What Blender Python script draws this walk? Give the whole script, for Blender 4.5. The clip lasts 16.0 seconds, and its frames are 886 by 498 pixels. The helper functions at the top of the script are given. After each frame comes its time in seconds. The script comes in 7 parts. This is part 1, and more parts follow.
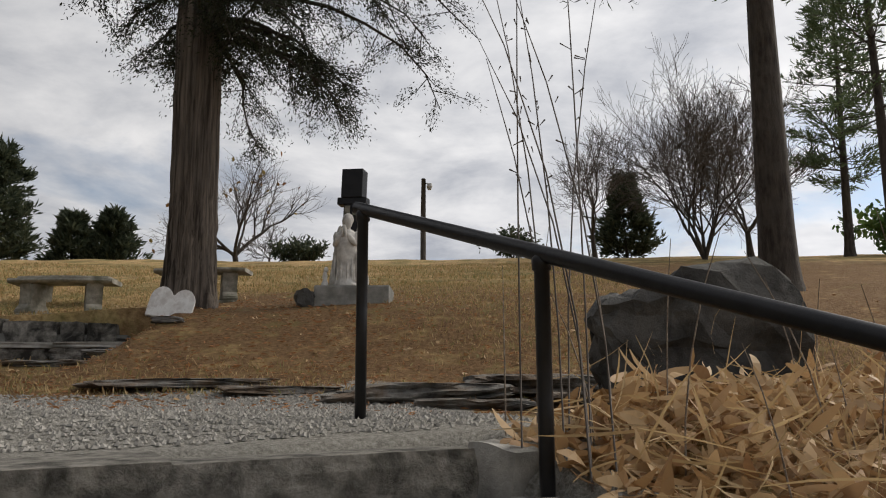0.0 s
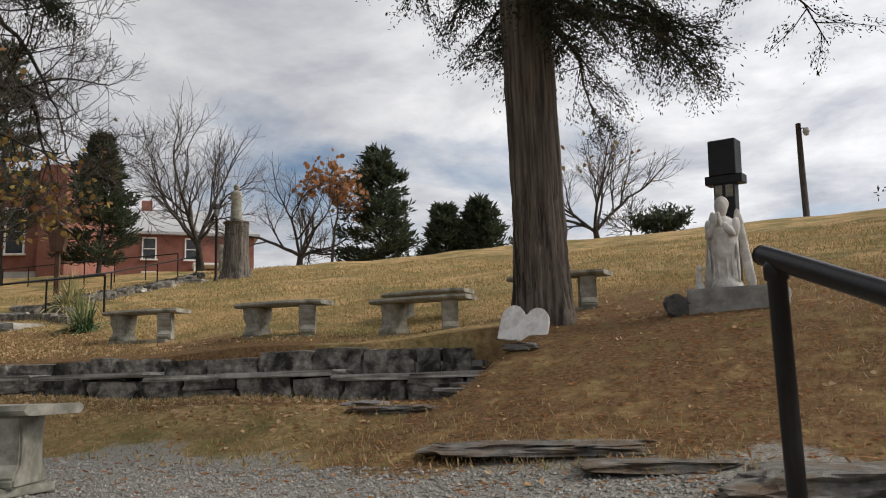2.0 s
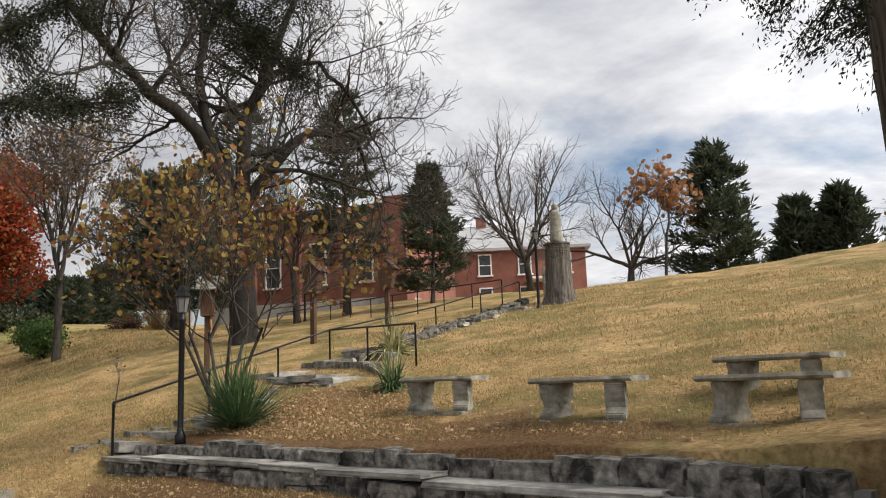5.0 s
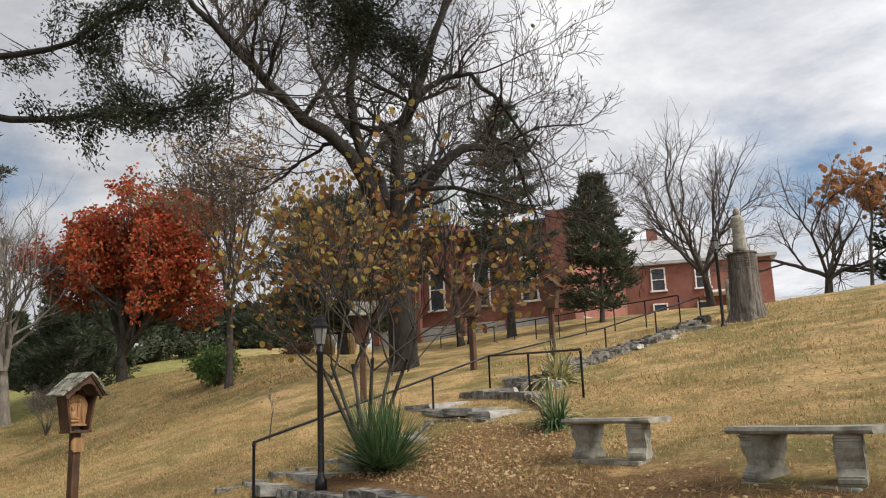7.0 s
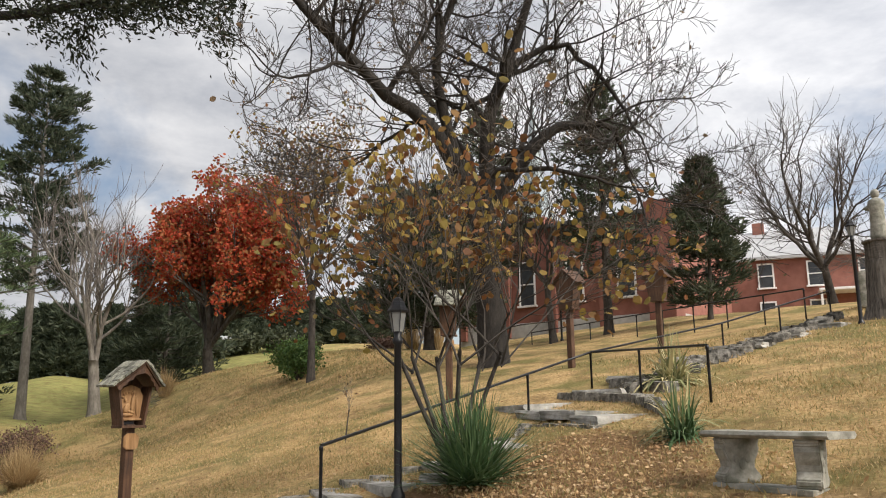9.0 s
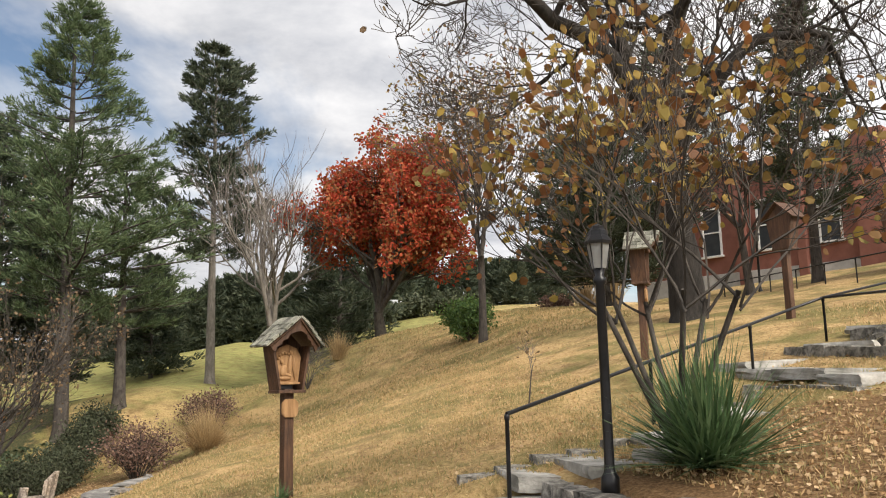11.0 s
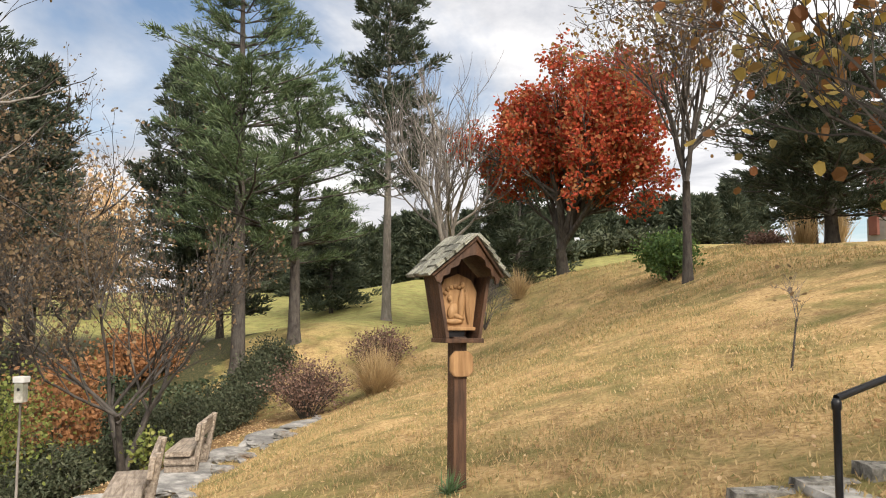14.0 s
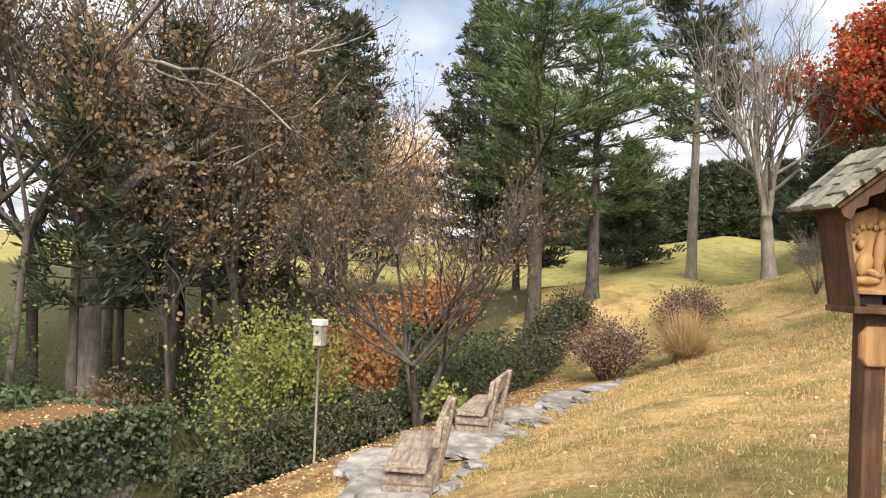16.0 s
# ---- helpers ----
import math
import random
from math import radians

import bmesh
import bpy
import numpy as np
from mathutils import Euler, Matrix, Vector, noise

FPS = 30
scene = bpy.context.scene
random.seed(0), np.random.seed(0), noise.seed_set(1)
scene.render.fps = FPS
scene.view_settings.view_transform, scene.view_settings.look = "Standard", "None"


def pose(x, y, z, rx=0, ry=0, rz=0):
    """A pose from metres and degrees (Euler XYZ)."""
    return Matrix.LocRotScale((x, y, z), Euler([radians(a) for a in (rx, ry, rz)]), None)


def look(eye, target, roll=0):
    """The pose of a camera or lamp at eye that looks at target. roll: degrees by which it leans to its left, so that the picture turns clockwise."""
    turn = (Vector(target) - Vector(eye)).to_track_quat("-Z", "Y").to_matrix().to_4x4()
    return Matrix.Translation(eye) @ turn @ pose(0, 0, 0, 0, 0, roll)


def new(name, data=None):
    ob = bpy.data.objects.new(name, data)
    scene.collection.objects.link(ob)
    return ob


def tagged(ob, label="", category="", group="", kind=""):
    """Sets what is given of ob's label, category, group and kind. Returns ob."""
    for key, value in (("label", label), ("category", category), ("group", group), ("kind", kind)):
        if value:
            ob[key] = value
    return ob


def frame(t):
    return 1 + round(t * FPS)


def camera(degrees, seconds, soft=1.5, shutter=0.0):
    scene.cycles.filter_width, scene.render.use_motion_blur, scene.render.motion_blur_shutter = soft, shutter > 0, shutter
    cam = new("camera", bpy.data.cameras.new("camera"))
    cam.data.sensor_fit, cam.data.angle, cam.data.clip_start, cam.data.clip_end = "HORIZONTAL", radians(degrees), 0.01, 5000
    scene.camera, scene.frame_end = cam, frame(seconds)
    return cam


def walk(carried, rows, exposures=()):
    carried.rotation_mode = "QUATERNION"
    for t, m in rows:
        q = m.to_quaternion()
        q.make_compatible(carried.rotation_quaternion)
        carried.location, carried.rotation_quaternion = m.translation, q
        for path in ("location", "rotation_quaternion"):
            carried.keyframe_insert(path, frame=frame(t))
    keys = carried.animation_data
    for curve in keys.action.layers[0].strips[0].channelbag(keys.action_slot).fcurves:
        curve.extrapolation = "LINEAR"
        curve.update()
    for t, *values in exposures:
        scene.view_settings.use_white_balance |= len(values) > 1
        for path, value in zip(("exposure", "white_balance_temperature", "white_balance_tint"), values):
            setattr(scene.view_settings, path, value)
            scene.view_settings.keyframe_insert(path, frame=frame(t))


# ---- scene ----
cam = camera(57.6, 16.0, soft=1.1)
PATH = [
    (0, (0.176, 0.275, 0.039), (0.114, 2.238, 0.416), -0.3),
    (0.5, (0.052, 0.641, 0.22), (-0.318, 2.572, 0.588), -0.5),
    (1, (-0.001, 1.018, 0.399), (-0.636, 2.882, 0.749), -0.7),
    (1.5, (-0.014, 1.305, 0.528), (-0.819, 3.107, 0.853), -1.0),
    (2, (-0.103, 1.565, 0.647), (-1.018, 3.317, 0.954), -1.7),
    (2.5, (-0.111, 1.895, 0.762), (-1.124, 3.593, 1.063), -2.4),
    (3, (-0.215, 2.221, 0.905), (-1.329, 3.854, 1.21), -2.7),
    (3.5, (-0.302, 2.554, 1.077), (-1.531, 4.099, 1.396), -2.7),
    (4, (-0.438, 2.867, 1.22), (-1.784, 4.311, 1.54), -2.4),
    (4.5, (-0.69, 3.04, 1.425), (-2.136, 4.385, 1.74), -2.7),
    (4.7, (-0.777, 3.133, 1.489), (-2.267, 4.428, 1.809), -2.5),
    (6.8, (-1.881, 4.186, 1.829), (-3.619, 5.096, 2.215), -1.9),
    (7, (-2.033, 4.258, 1.821), (-3.791, 5.129, 2.21), -2.2),
    (7.5, (-2.428, 4.42, 1.852), (-4.228, 5.203, 2.238), -1.6),
    (8, (-2.836, 4.618, 1.869), (-4.66, 5.338, 2.261), -0.6),
    (8.2, (-2.999, 4.678, 1.864), (-4.827, 5.385, 2.26), -0.5),
    (10.3, (-4.931, 5.085, 1.868), (-6.845, 5.571, 2.186), -1.7),
    (10.5, (-5.118, 5.078, 1.887), (-7.05, 5.488, 2.201), -1.4),
    (11, (-5.66, 5.178, 1.853), (-7.616, 5.46, 2.16), -1.3),
    (11.5, (-6.143, 5.246, 1.903), (-8.103, 5.493, 2.218), -0.4),
    (12, (-6.595, 5.261, 1.884), (-8.56, 5.476, 2.187), -0.6),
    (12.5, (-7.087, 5.298, 1.87), (-9.061, 5.446, 2.159), -0.4),
    (13, (-7.699, 5.189, 1.877), (-9.682, 5.24, 2.131), -0.7),
    (13.5, (-8.195, 5.132, 1.888), (-10.184, 5.082, 2.093), -0.3),
    (14, (-8.69, 5.092, 1.895), (-10.677, 4.939, 2.06), 0.3),
    (14.5, (-9.146, 4.985, 1.898), (-11.125, 4.719, 2.017), 0.8),
    (15, (-9.692, 4.871, 1.875), (-11.646, 4.454, 1.96), 1.4),
    (15.5, (-10.188, 4.6, 1.838), (-12.091, 3.986, 1.894), 2.0),
    (16, (-10.487, 4.447, 1.843), (-12.298, 3.601, 1.88), 2.4),
]
EXPOSURES = [(0.0, -0.36, 6500, 10), (1.0, -0.28, 6450, 10), (2.5, -0.01, 6450, 10), (4.5, 0.24, 6500, 10), (8.0, 0.38, 6450, 10), (12.5, 0.92, 6650, 10), (14.5, 1.00, 6650, 10), (16.0, 1.20, 6700, 11)]
walk(cam, [(t, look(eye, target, roll)) for t, eye, target, roll in PATH], EXPOSURES)

# ---- world and sun ----
SUN_AZ, SUN_EL = 58.0, 40.0      # compass bearing of the sun (0 = +y, clockwise), and its height
world = bpy.data.worlds.new("overcast_sky")
scene.world = world
world.use_nodes = True


def nodes_of(tree):
    tree.nodes.clear()

    def add(kind, **inputs):
        n = tree.nodes.new(kind)
        for k, v in inputs.items():
            n.inputs[k.replace("_", " ")].default_value = v
        return n
    return add, tree.links.new


def build_sky():
    add, link = nodes_of(world.node_tree)
    sky = add("ShaderNodeTexSky")
    sky.sky_type, sky.sun_disc = "NISHITA", False
    sky.sun_elevation, sky.sun_rotation = radians(SUN_EL), radians(SUN_AZ)
    dim = add("ShaderNodeVectorMath")
    dim.operation = "SCALE"
    dim.inputs["Scale"].default_value = 0.10
    link(sky.outputs[0], dim.inputs[0])
    co = add("ShaderNodeTexCoord")
    sep = add("ShaderNodeSeparateXYZ")
    link(co.outputs["Generated"], sep.inputs[0])
    up = add("ShaderNodeMath")
    up.operation = "ABSOLUTE"
    link(sep.outputs[2], up.inputs[0])
    lift = add("ShaderNodeMath")
    lift.inputs[1].default_value = 0.16
    link(up.outputs[0], lift.inputs[0])
    flat = []
    for k in (0, 1):
        d = add("ShaderNodeMath")
        d.operation = "DIVIDE"
        link(sep.outputs[k], d.inputs[0])
        link(lift.outputs[0], d.inputs[1])
        flat.append(d)
    plane = add("ShaderNodeCombineXYZ")
    link(flat[0].outputs[0], plane.inputs[0])
    link(flat[1].outputs[0], plane.inputs[1])
    big = add("ShaderNodeTexNoise", Scale=0.75, Detail=7.0, Roughness=0.55, Distortion=0.35)
    fine = add("ShaderNodeTexNoise", Scale=1.9, Detail=8.0, Roughness=0.6, Distortion=0.2)
    link(plane.outputs[0], big.inputs["Vector"])
    link(plane.outputs[0], fine.inputs["Vector"])
    cover = add("ShaderNodeValToRGB")
    cover.color_ramp.elements[0].position, cover.color_ramp.elements[1].position = 0.34, 0.47
    link(big.outputs[0], cover.inputs[0])
    shade = add("ShaderNodeValToRGB")
    shade.color_ramp.elements[0].position, shade.color_ramp.elements[0].color = 0.33, (0.42, 0.44, 0.49, 1)
    shade.color_ramp.elements[1].position, shade.color_ramp.elements[1].color = 0.68, (0.92, 0.91, 0.91, 1)
    link(fine.outputs[0], shade.inputs[0])
    mix = add("ShaderNodeMix")
    mix.data_type = "RGBA"
    link(cover.outputs[0], mix.inputs["Factor"])
    link(dim.outputs[0], mix.inputs["A"])
    link(shade.outputs[0], mix.inputs["B"])
    # thin cloud glows towards the sun and dulls away from it
    aim = add("ShaderNodeVectorMath")
    aim.operation = "DOT_PRODUCT"
    aim.inputs[1].default_value = (math.sin(radians(SUN_AZ)), math.cos(radians(SUN_AZ)), 0)
    link(co.outputs["Generated"], aim.inputs[0])
    glow = add("ShaderNodeMath")
    glow.operation = "MULTIPLY_ADD"
    glow.inputs[1].default_value, glow.inputs[2].default_value = 0.46, 0.04
    link(aim.outputs["Value"], glow.inputs[0])
    grow_ = add("ShaderNodeMath")
    grow_.operation = "EXPONENT"
    link(glow.outputs[0], grow_.inputs[0])
    bg = add("ShaderNodeBackground")
    link(mix.outputs["Result"], bg.inputs[0])
    link(grow_.outputs[0], bg.inputs["Strength"])
    out = add("ShaderNodeOutputWorld")
    link(bg.outputs[0], out.inputs[0])


build_sky()
sun = new("sun", bpy.data.lights.new("sun", "SUN"))
sun.data.energy, sun.data.angle, sun.data.color = 3.5, radians(26), (1.0, 0.93, 0.82)
a, e = radians(SUN_AZ), radians(SUN_EL)
sun.matrix_world = look((math.sin(a) * math.cos(e) * 60, math.cos(a) * math.cos(e) * 60, math.sin(e) * 60), (0, 0, 0))


# ---- materials ----
def mat(name, c1, c2, scale=6.0, rough=0.85, bump=0.3, c3=None, scale3=1.0, amount3=0.5, metal=0.0, stretch=(1, 1, 1), where="Object",
        vary=0.0, island=0.0, bump_scale=None, clear=0.0, ramp=(0.35, 0.65), world_space=False):
    """A surface of two grained colours, a third in larger patches, relief, and a shift of value from piece to piece."""
    m = bpy.data.materials.new(name)
    m.use_nodes = True
    add, link = nodes_of(m.node_tree)
    out = add("ShaderNodeOutputMaterial")
    bsdf = add("ShaderNodeBsdfPrincipled", Roughness=rough, Metallic=metal)
    bsdf.inputs["Specular IOR Level"].default_value = 0.35
    if clear:
        bsdf.inputs["Coat Weight"].default_value = clear
    link(bsdf.outputs[0], out.inputs[0])
    if world_space:
        src = add("ShaderNodeNewGeometry").outputs["Position"]
    else:
        src = add("ShaderNodeTexCoord").outputs[where]
    mp = add("ShaderNodeMapping")
    mp.inputs["Scale"].default_value = stretch
    link(src, mp.inputs[0])
    n1 = add("ShaderNodeTexNoise", Scale=scale, Detail=8.0, Roughness=0.62)
    link(mp.outputs[0], n1.inputs["Vector"])
    r1 = add("ShaderNodeValToRGB")
    r1.color_ramp.elements[0].position, r1.color_ramp.elements[0].color = ramp[0], (*c1, 1)
    r1.color_ramp.elements[1].position, r1.color_ramp.elements[1].color = ramp[1], (*c2, 1)
    link(n1.outputs[0], r1.inputs[0])
    colour = r1.outputs[0]
    if c3:
        n3 = add("ShaderNodeTexNoise", Scale=scale3, Detail=5.0, Roughness=0.6, Distortion=0.4)
        link(src, n3.inputs["Vector"])
        r3 = add("ShaderNodeValToRGB")
        r3.color_ramp.elements[0].position, r3.color_ramp.elements[1].position = 0.45, 0.62
        r3.color_ramp.elements[1].color = (amount3, amount3, amount3, 1)
        link(n3.outputs[0], r3.inputs[0])
        mx = add("ShaderNodeMix")
        mx.data_type = "RGBA"
        mx.inputs["B"].default_value = (*c3, 1)
        link(r3.outputs[0], mx.inputs["Factor"])
        link(colour, mx.inputs["A"])
        colour = mx.outputs["Result"]
    if vary or island:
        rnd = add("ShaderNodeNewGeometry").outputs["Random Per Island"] if island else add("ShaderNodeObjectInfo").outputs["Random"]
        k = island or vary
        ml = add("ShaderNodeMapRange")
        ml.inputs["To Min"].default_value, ml.inputs["To Max"].default_value = 1 - k, 1 + k
        link(rnd, ml.inputs[0])
        hs = add("ShaderNodeHueSaturation")
        link(ml.outputs[0], hs.inputs["Value"])
        link(colour, hs.inputs["Color"])
        colour = hs.outputs[0]
    link(colour, bsdf.inputs["Base Color"])
    if bump:
        nb = add("ShaderNodeTexNoise", Scale=bump_scale or scale * 2.2, Detail=9.0, Roughness=0.7)
        link(mp.outputs[0], nb.inputs["Vector"])
        bp = add("ShaderNodeBump", Strength=bump, Distance=0.03)
        link(nb.outputs[0], bp.inputs["Height"])
        link(bp.outputs[0], bsdf.inputs["Normal"])
    return m


def leaf_mat(name, cols, through_light=0.35, rough=0.6):
    """Leaves whose colour runs from leaf to leaf through the given colours, with some light passing through."""
    m = bpy.data.materials.new(name)
    m.use_nodes = True
    add, link = nodes_of(m.node_tree)
    rnd = add("ShaderNodeNewGeometry").outputs["Random Per Island"]
    r = add("ShaderNodeValToRGB")
    el = r.color_ramp.elements
    el[0].position, el[0].color = 0.0, (*cols[0], 1)
    el[1].position, el[1].color = 1.0, (*cols[-1], 1)
    for k, c in enumerate(cols[1:-1]):
        q = el.new((k + 1) / (len(cols) - 1))
        q.color = (*c, 1)
    link(rnd, r.inputs[0])
    d = add("ShaderNodeBsdfPrincipled", Roughness=rough)
    d.inputs["Specular IOR Level"].default_value = 0.2
    t = add("ShaderNodeBsdfTranslucent")
    link(r.outputs[0], d.inputs["Base Color"])
    link(r.outputs[0], t.inputs["Color"])
    mx = add("ShaderNodeMixShader")
    mx.inputs[0].default_value = through_light
    link(d.outputs[0], mx.inputs[1])
    link(t.outputs[0], mx.inputs[2])
    out = add("ShaderNodeOutputMaterial")
    link(mx.outputs[0], out.inputs[0])
    return m


STONE = mat("weathered_limestone", (0.11, 0.103, 0.09), (0.36, 0.335, 0.295), 11, 0.92, 1.0, (0.02, 0.019, 0.016), 4.2, 0.95, vary=0.3, world_space=True)
STONE_CAP = mat("pale_limestone_cap", (0.26, 0.245, 0.22), (0.46, 0.44, 0.40), 6, 0.92, 0.6, (0.10, 0.10, 0.085), 1.7, 0.7, vary=0.15, world_space=True)
ROCK_DARK = mat("dark_boulder_rock", (0.03, 0.03, 0.03), (0.095, 0.092, 0.085), 5, 0.93, 1.0, (0.16, 0.155, 0.145), 2.5, 0.45, world_space=True)
ROCK = mat("layered_rock", (0.085, 0.082, 0.074), (0.27, 0.255, 0.23), 9, 0.93, 1.0, (0.16, 0.10, 0.055), 3.5, 0.7, world_space=True)
ROCK_PALE = mat("pale_flat_rock", (0.15, 0.145, 0.135), (0.38, 0.36, 0.33), 4, 0.93, 0.9, (0.10, 0.095, 0.09), 2.0, 0.8, world_space=True)
CONCRETE = mat("mossy_cast_concrete", (0.20, 0.19, 0.16), (0.40, 0.38, 0.325), 9, 0.93, 0.4, (0.10, 0.105, 0.07), 4.0, 0.7)
CONCRETE_DARK = mat("grey_concrete_block", (0.20, 0.20, 0.185), (0.33, 0.32, 0.295), 8, 0.93, 0.5, (0.12, 0.12, 0.11), 3.0, 0.6)
PLASTER = mat("weathered_white_stone", (0.48, 0.46, 0.43), (0.74, 0.72, 0.68), 8, 0.85, 0.3, (0.30, 0.28, 0.25), 6.0, 0.5)
WHITE = mat("white_paint_flaking", (0.70, 0.69, 0.66), (0.80, 0.79, 0.77), 10, 0.7, 0.15, (0.45, 0.40, 0.36), 9.0, 0.6, ramp=(0.3, 0.55))
IRON = mat("black_painted_iron", (0.006, 0.0065, 0.008), (0.013, 0.013, 0.015), 14, 0.36, 0.10, (0.02, 0.016, 0.014), 8, 0.3)
CEDAR_BARK = mat("shaggy_cedar_bark", (0.035, 0.027, 0.021), (0.20, 0.165, 0.135), 5, 0.95, 1.0, (0.10, 0.085, 0.075), 1.2, 0.4, stretch=(3.6, 3.6, 0.16), bump_scale=9, ramp=(0.40, 0.60))
BARK = mat("grey_brown_bark", (0.028, 0.023, 0.02), (0.085, 0.072, 0.06), 6, 0.95, 0.9, (0.11, 0.10, 0.09), 2.0, 0.35, stretch=(2, 2, 0.5))
BARK_PALE = mat("pale_smooth_bark", (0.13, 0.115, 0.098), (0.24, 0.215, 0.185), 6, 0.9, 0.4, (0.11, 0.095, 0.08), 3.0, 0.5, stretch=(2, 2, 0.4))
TWIG = mat("thin_grey_twigs", (0.07, 0.06, 0.052), (0.15, 0.13, 0.115), 4, 0.9, 0.0)
DARK_TWIG = mat("dark_twigs", (0.03, 0.025, 0.021), (0.07, 0.06, 0.05), 4, 0.9, 0.0)
BROWN_WOOD = mat("dark_stained_wood", (0.045, 0.022, 0.012), (0.115, 0.058, 0.032), 6, 0.62, 0.35, (0.03, 0.017, 0.011), 3, 0.5, stretch=(5, 5, 0.5))
PINE_WOOD = mat("honey_carved_wood", (0.22, 0.118, 0.05), (0.38, 0.22, 0.10), 5, 0.6, 0.3, stretch=(4, 4, 0.5))
OLD_WOOD = mat("weathered_grey_wood", (0.15, 0.115, 0.085), (0.38, 0.315, 0.25), 5, 0.92, 0.7, (0.10, 0.08, 0.065), 2.5, 0.5, stretch=(0.5, 5, 5))
SHINGLE = mat("lichened_shingle", (0.07, 0.066, 0.055), (0.30, 0.285, 0.245), 9, 0.95, 0.6, (0.24, 0.26, 0.17), 6, 0.5, vary=0.5)
STEP_STONE = mat("dark_mossy_step_stone", (0.16, 0.15, 0.13), (0.38, 0.355, 0.31), 14, 0.95, 1.0, (0.03, 0.029, 0.023), 7.5, 0.75, vary=0.12, world_space=True)
STUMP = mat("split_grey_stump", (0.05, 0.042, 0.036), (0.21, 0.185, 0.16), 5, 0.95, 1.0, stretch=(4, 4, 0.3))
SIDING = mat("white_metal", (0.70, 0.71, 0.72), (0.80, 0.80, 0.80), 2, 0.5, 0.05)
ROOF_METAL = mat("grey_metal_roof", (0.34, 0.345, 0.35), (0.45, 0.45, 0.455), 2, 0.5, 0.05, (0.28, 0.28, 0.285), 0.3, 0.5)
ROOF_DARK = mat("dark_shingle_roof", (0.06, 0.06, 0.065), (0.12, 0.12, 0.12), 3, 0.9, 0.2)
FOUNDATION = mat("grey_block_foundation", (0.36, 0.355, 0.34), (0.48, 0.47, 0.45), 3, 0.9, 0.2)
TRIM_WHITE = mat("white_trim", (0.70, 0.69, 0.67), (0.80, 0.79, 0.77), 4, 0.6, 0.05)
GLASS_DARK = mat("window_glass", (0.03, 0.035, 0.04), (0.06, 0.065, 0.07), 1, 0.08, 0.0)
COPPER = mat("green_grey_steeple", (0.22, 0.26, 0.27), (0.36, 0.40, 0.41), 3, 0.6, 0.1)
TOY_BLUE = mat("blue_grey_car_paint", (0.55, 0.56, 0.58), (0.65, 0.66, 0.68), 2, 0.3, 0.0, clear=0.5)
RUBBER = mat("black_rubber", (0.015, 0.015, 0.015), (0.03, 0.03, 0.03), 8, 0.8, 0.1)


def brick_mat():
    m = mat("red_brick", (0.20, 0.08, 0.058), (0.30, 0.13, 0.098), 1.2, 0.9, 0.15, (0.17, 0.075, 0.058), 0.4, 0.4, world_space=True)
    return m


BRICK = brick_mat()
LAMP_GLASS = mat("frosted_lamp_glass", (0.17, 0.17, 0.165), (0.25, 0.25, 0.24), 5, 0.35, 0.0)

CEDAR_LEAF = leaf_mat("cedar_sprays", [(0.016, 0.022, 0.013), (0.032, 0.04, 0.022), (0.06, 0.064, 0.036)], 0.06)
PINE_LEAF = leaf_mat("pine_needles", [(0.055, 0.085, 0.04), (0.095, 0.135, 0.062), (0.15, 0.185, 0.095)], 0.3)
SPRUCE_LEAF = leaf_mat("dark_conifer_needles", [(0.036, 0.05, 0.032), (0.064, 0.08, 0.05), (0.105, 0.118, 0.072)], 0.3)
RED_LEAF = leaf_mat("red_maple_leaves", [(0.24, 0.032, 0.02), (0.38, 0.055, 0.028), (0.45, 0.095, 0.04), (0.33, 0.13, 0.05), (0.24, 0.13, 0.05)], 0.45)
GOLD_LEAF = leaf_mat("yellow_brown_leaves", [(0.15, 0.075, 0.03), (0.22, 0.12, 0.042), (0.19, 0.155, 0.05), (0.34, 0.24, 0.055), (0.13, 0.06, 0.028), (0.24, 0.10, 0.035)], 0.35)
ORANGE_LEAF = leaf_mat("orange_brown_leaves", [(0.30, 0.135, 0.055), (0.44, 0.22, 0.10), (0.28, 0.145, 0.075)], 0.4)
BROWN_LEAF = leaf_mat("brown_leaves", [(0.10, 0.068, 0.04), (0.185, 0.122, 0.07), (0.14, 0.105, 0.06), (0.25, 0.17, 0.098)], 0.35)
TAN_LEAF = leaf_mat("dead_tan_leaves", [(0.340, 0.200, 0.090), (0.500, 0.340, 0.180), (0.580, 0.430, 0.260), (0.260, 0.140, 0.065)], 0.25)
STRAW = leaf_mat("straw_grass", [(0.42, 0.29, 0.14), (0.56, 0.42, 0.23), (0.34, 0.24, 0.12)], 0.3)
LAWN_BLADE = leaf_mat("dormant_lawn_blades", [(0.41, 0.275, 0.135), (0.50, 0.35, 0.18), (0.33, 0.25, 0.105), (0.20, 0.195, 0.075), (0.56, 0.405, 0.215)], 0.3)
YUCCA_LEAF = leaf_mat("yucca_leaves", [(0.045, 0.085, 0.035), (0.080, 0.135, 0.055), (0.130, 0.180, 0.085)], 0.15, 0.45)
YUCCA_DRY = leaf_mat("yellowed_yucca_leaves", [(0.16, 0.19, 0.08), (0.38, 0.34, 0.17), (0.50, 0.43, 0.24), (0.13, 0.17, 0.07)], 0.15, 0.5)
GREEN_LEAF = leaf_mat("green_shrub_leaves", [(0.049, 0.091, 0.031), (0.084, 0.147, 0.042), (0.140, 0.196, 0.056)], 0.3)
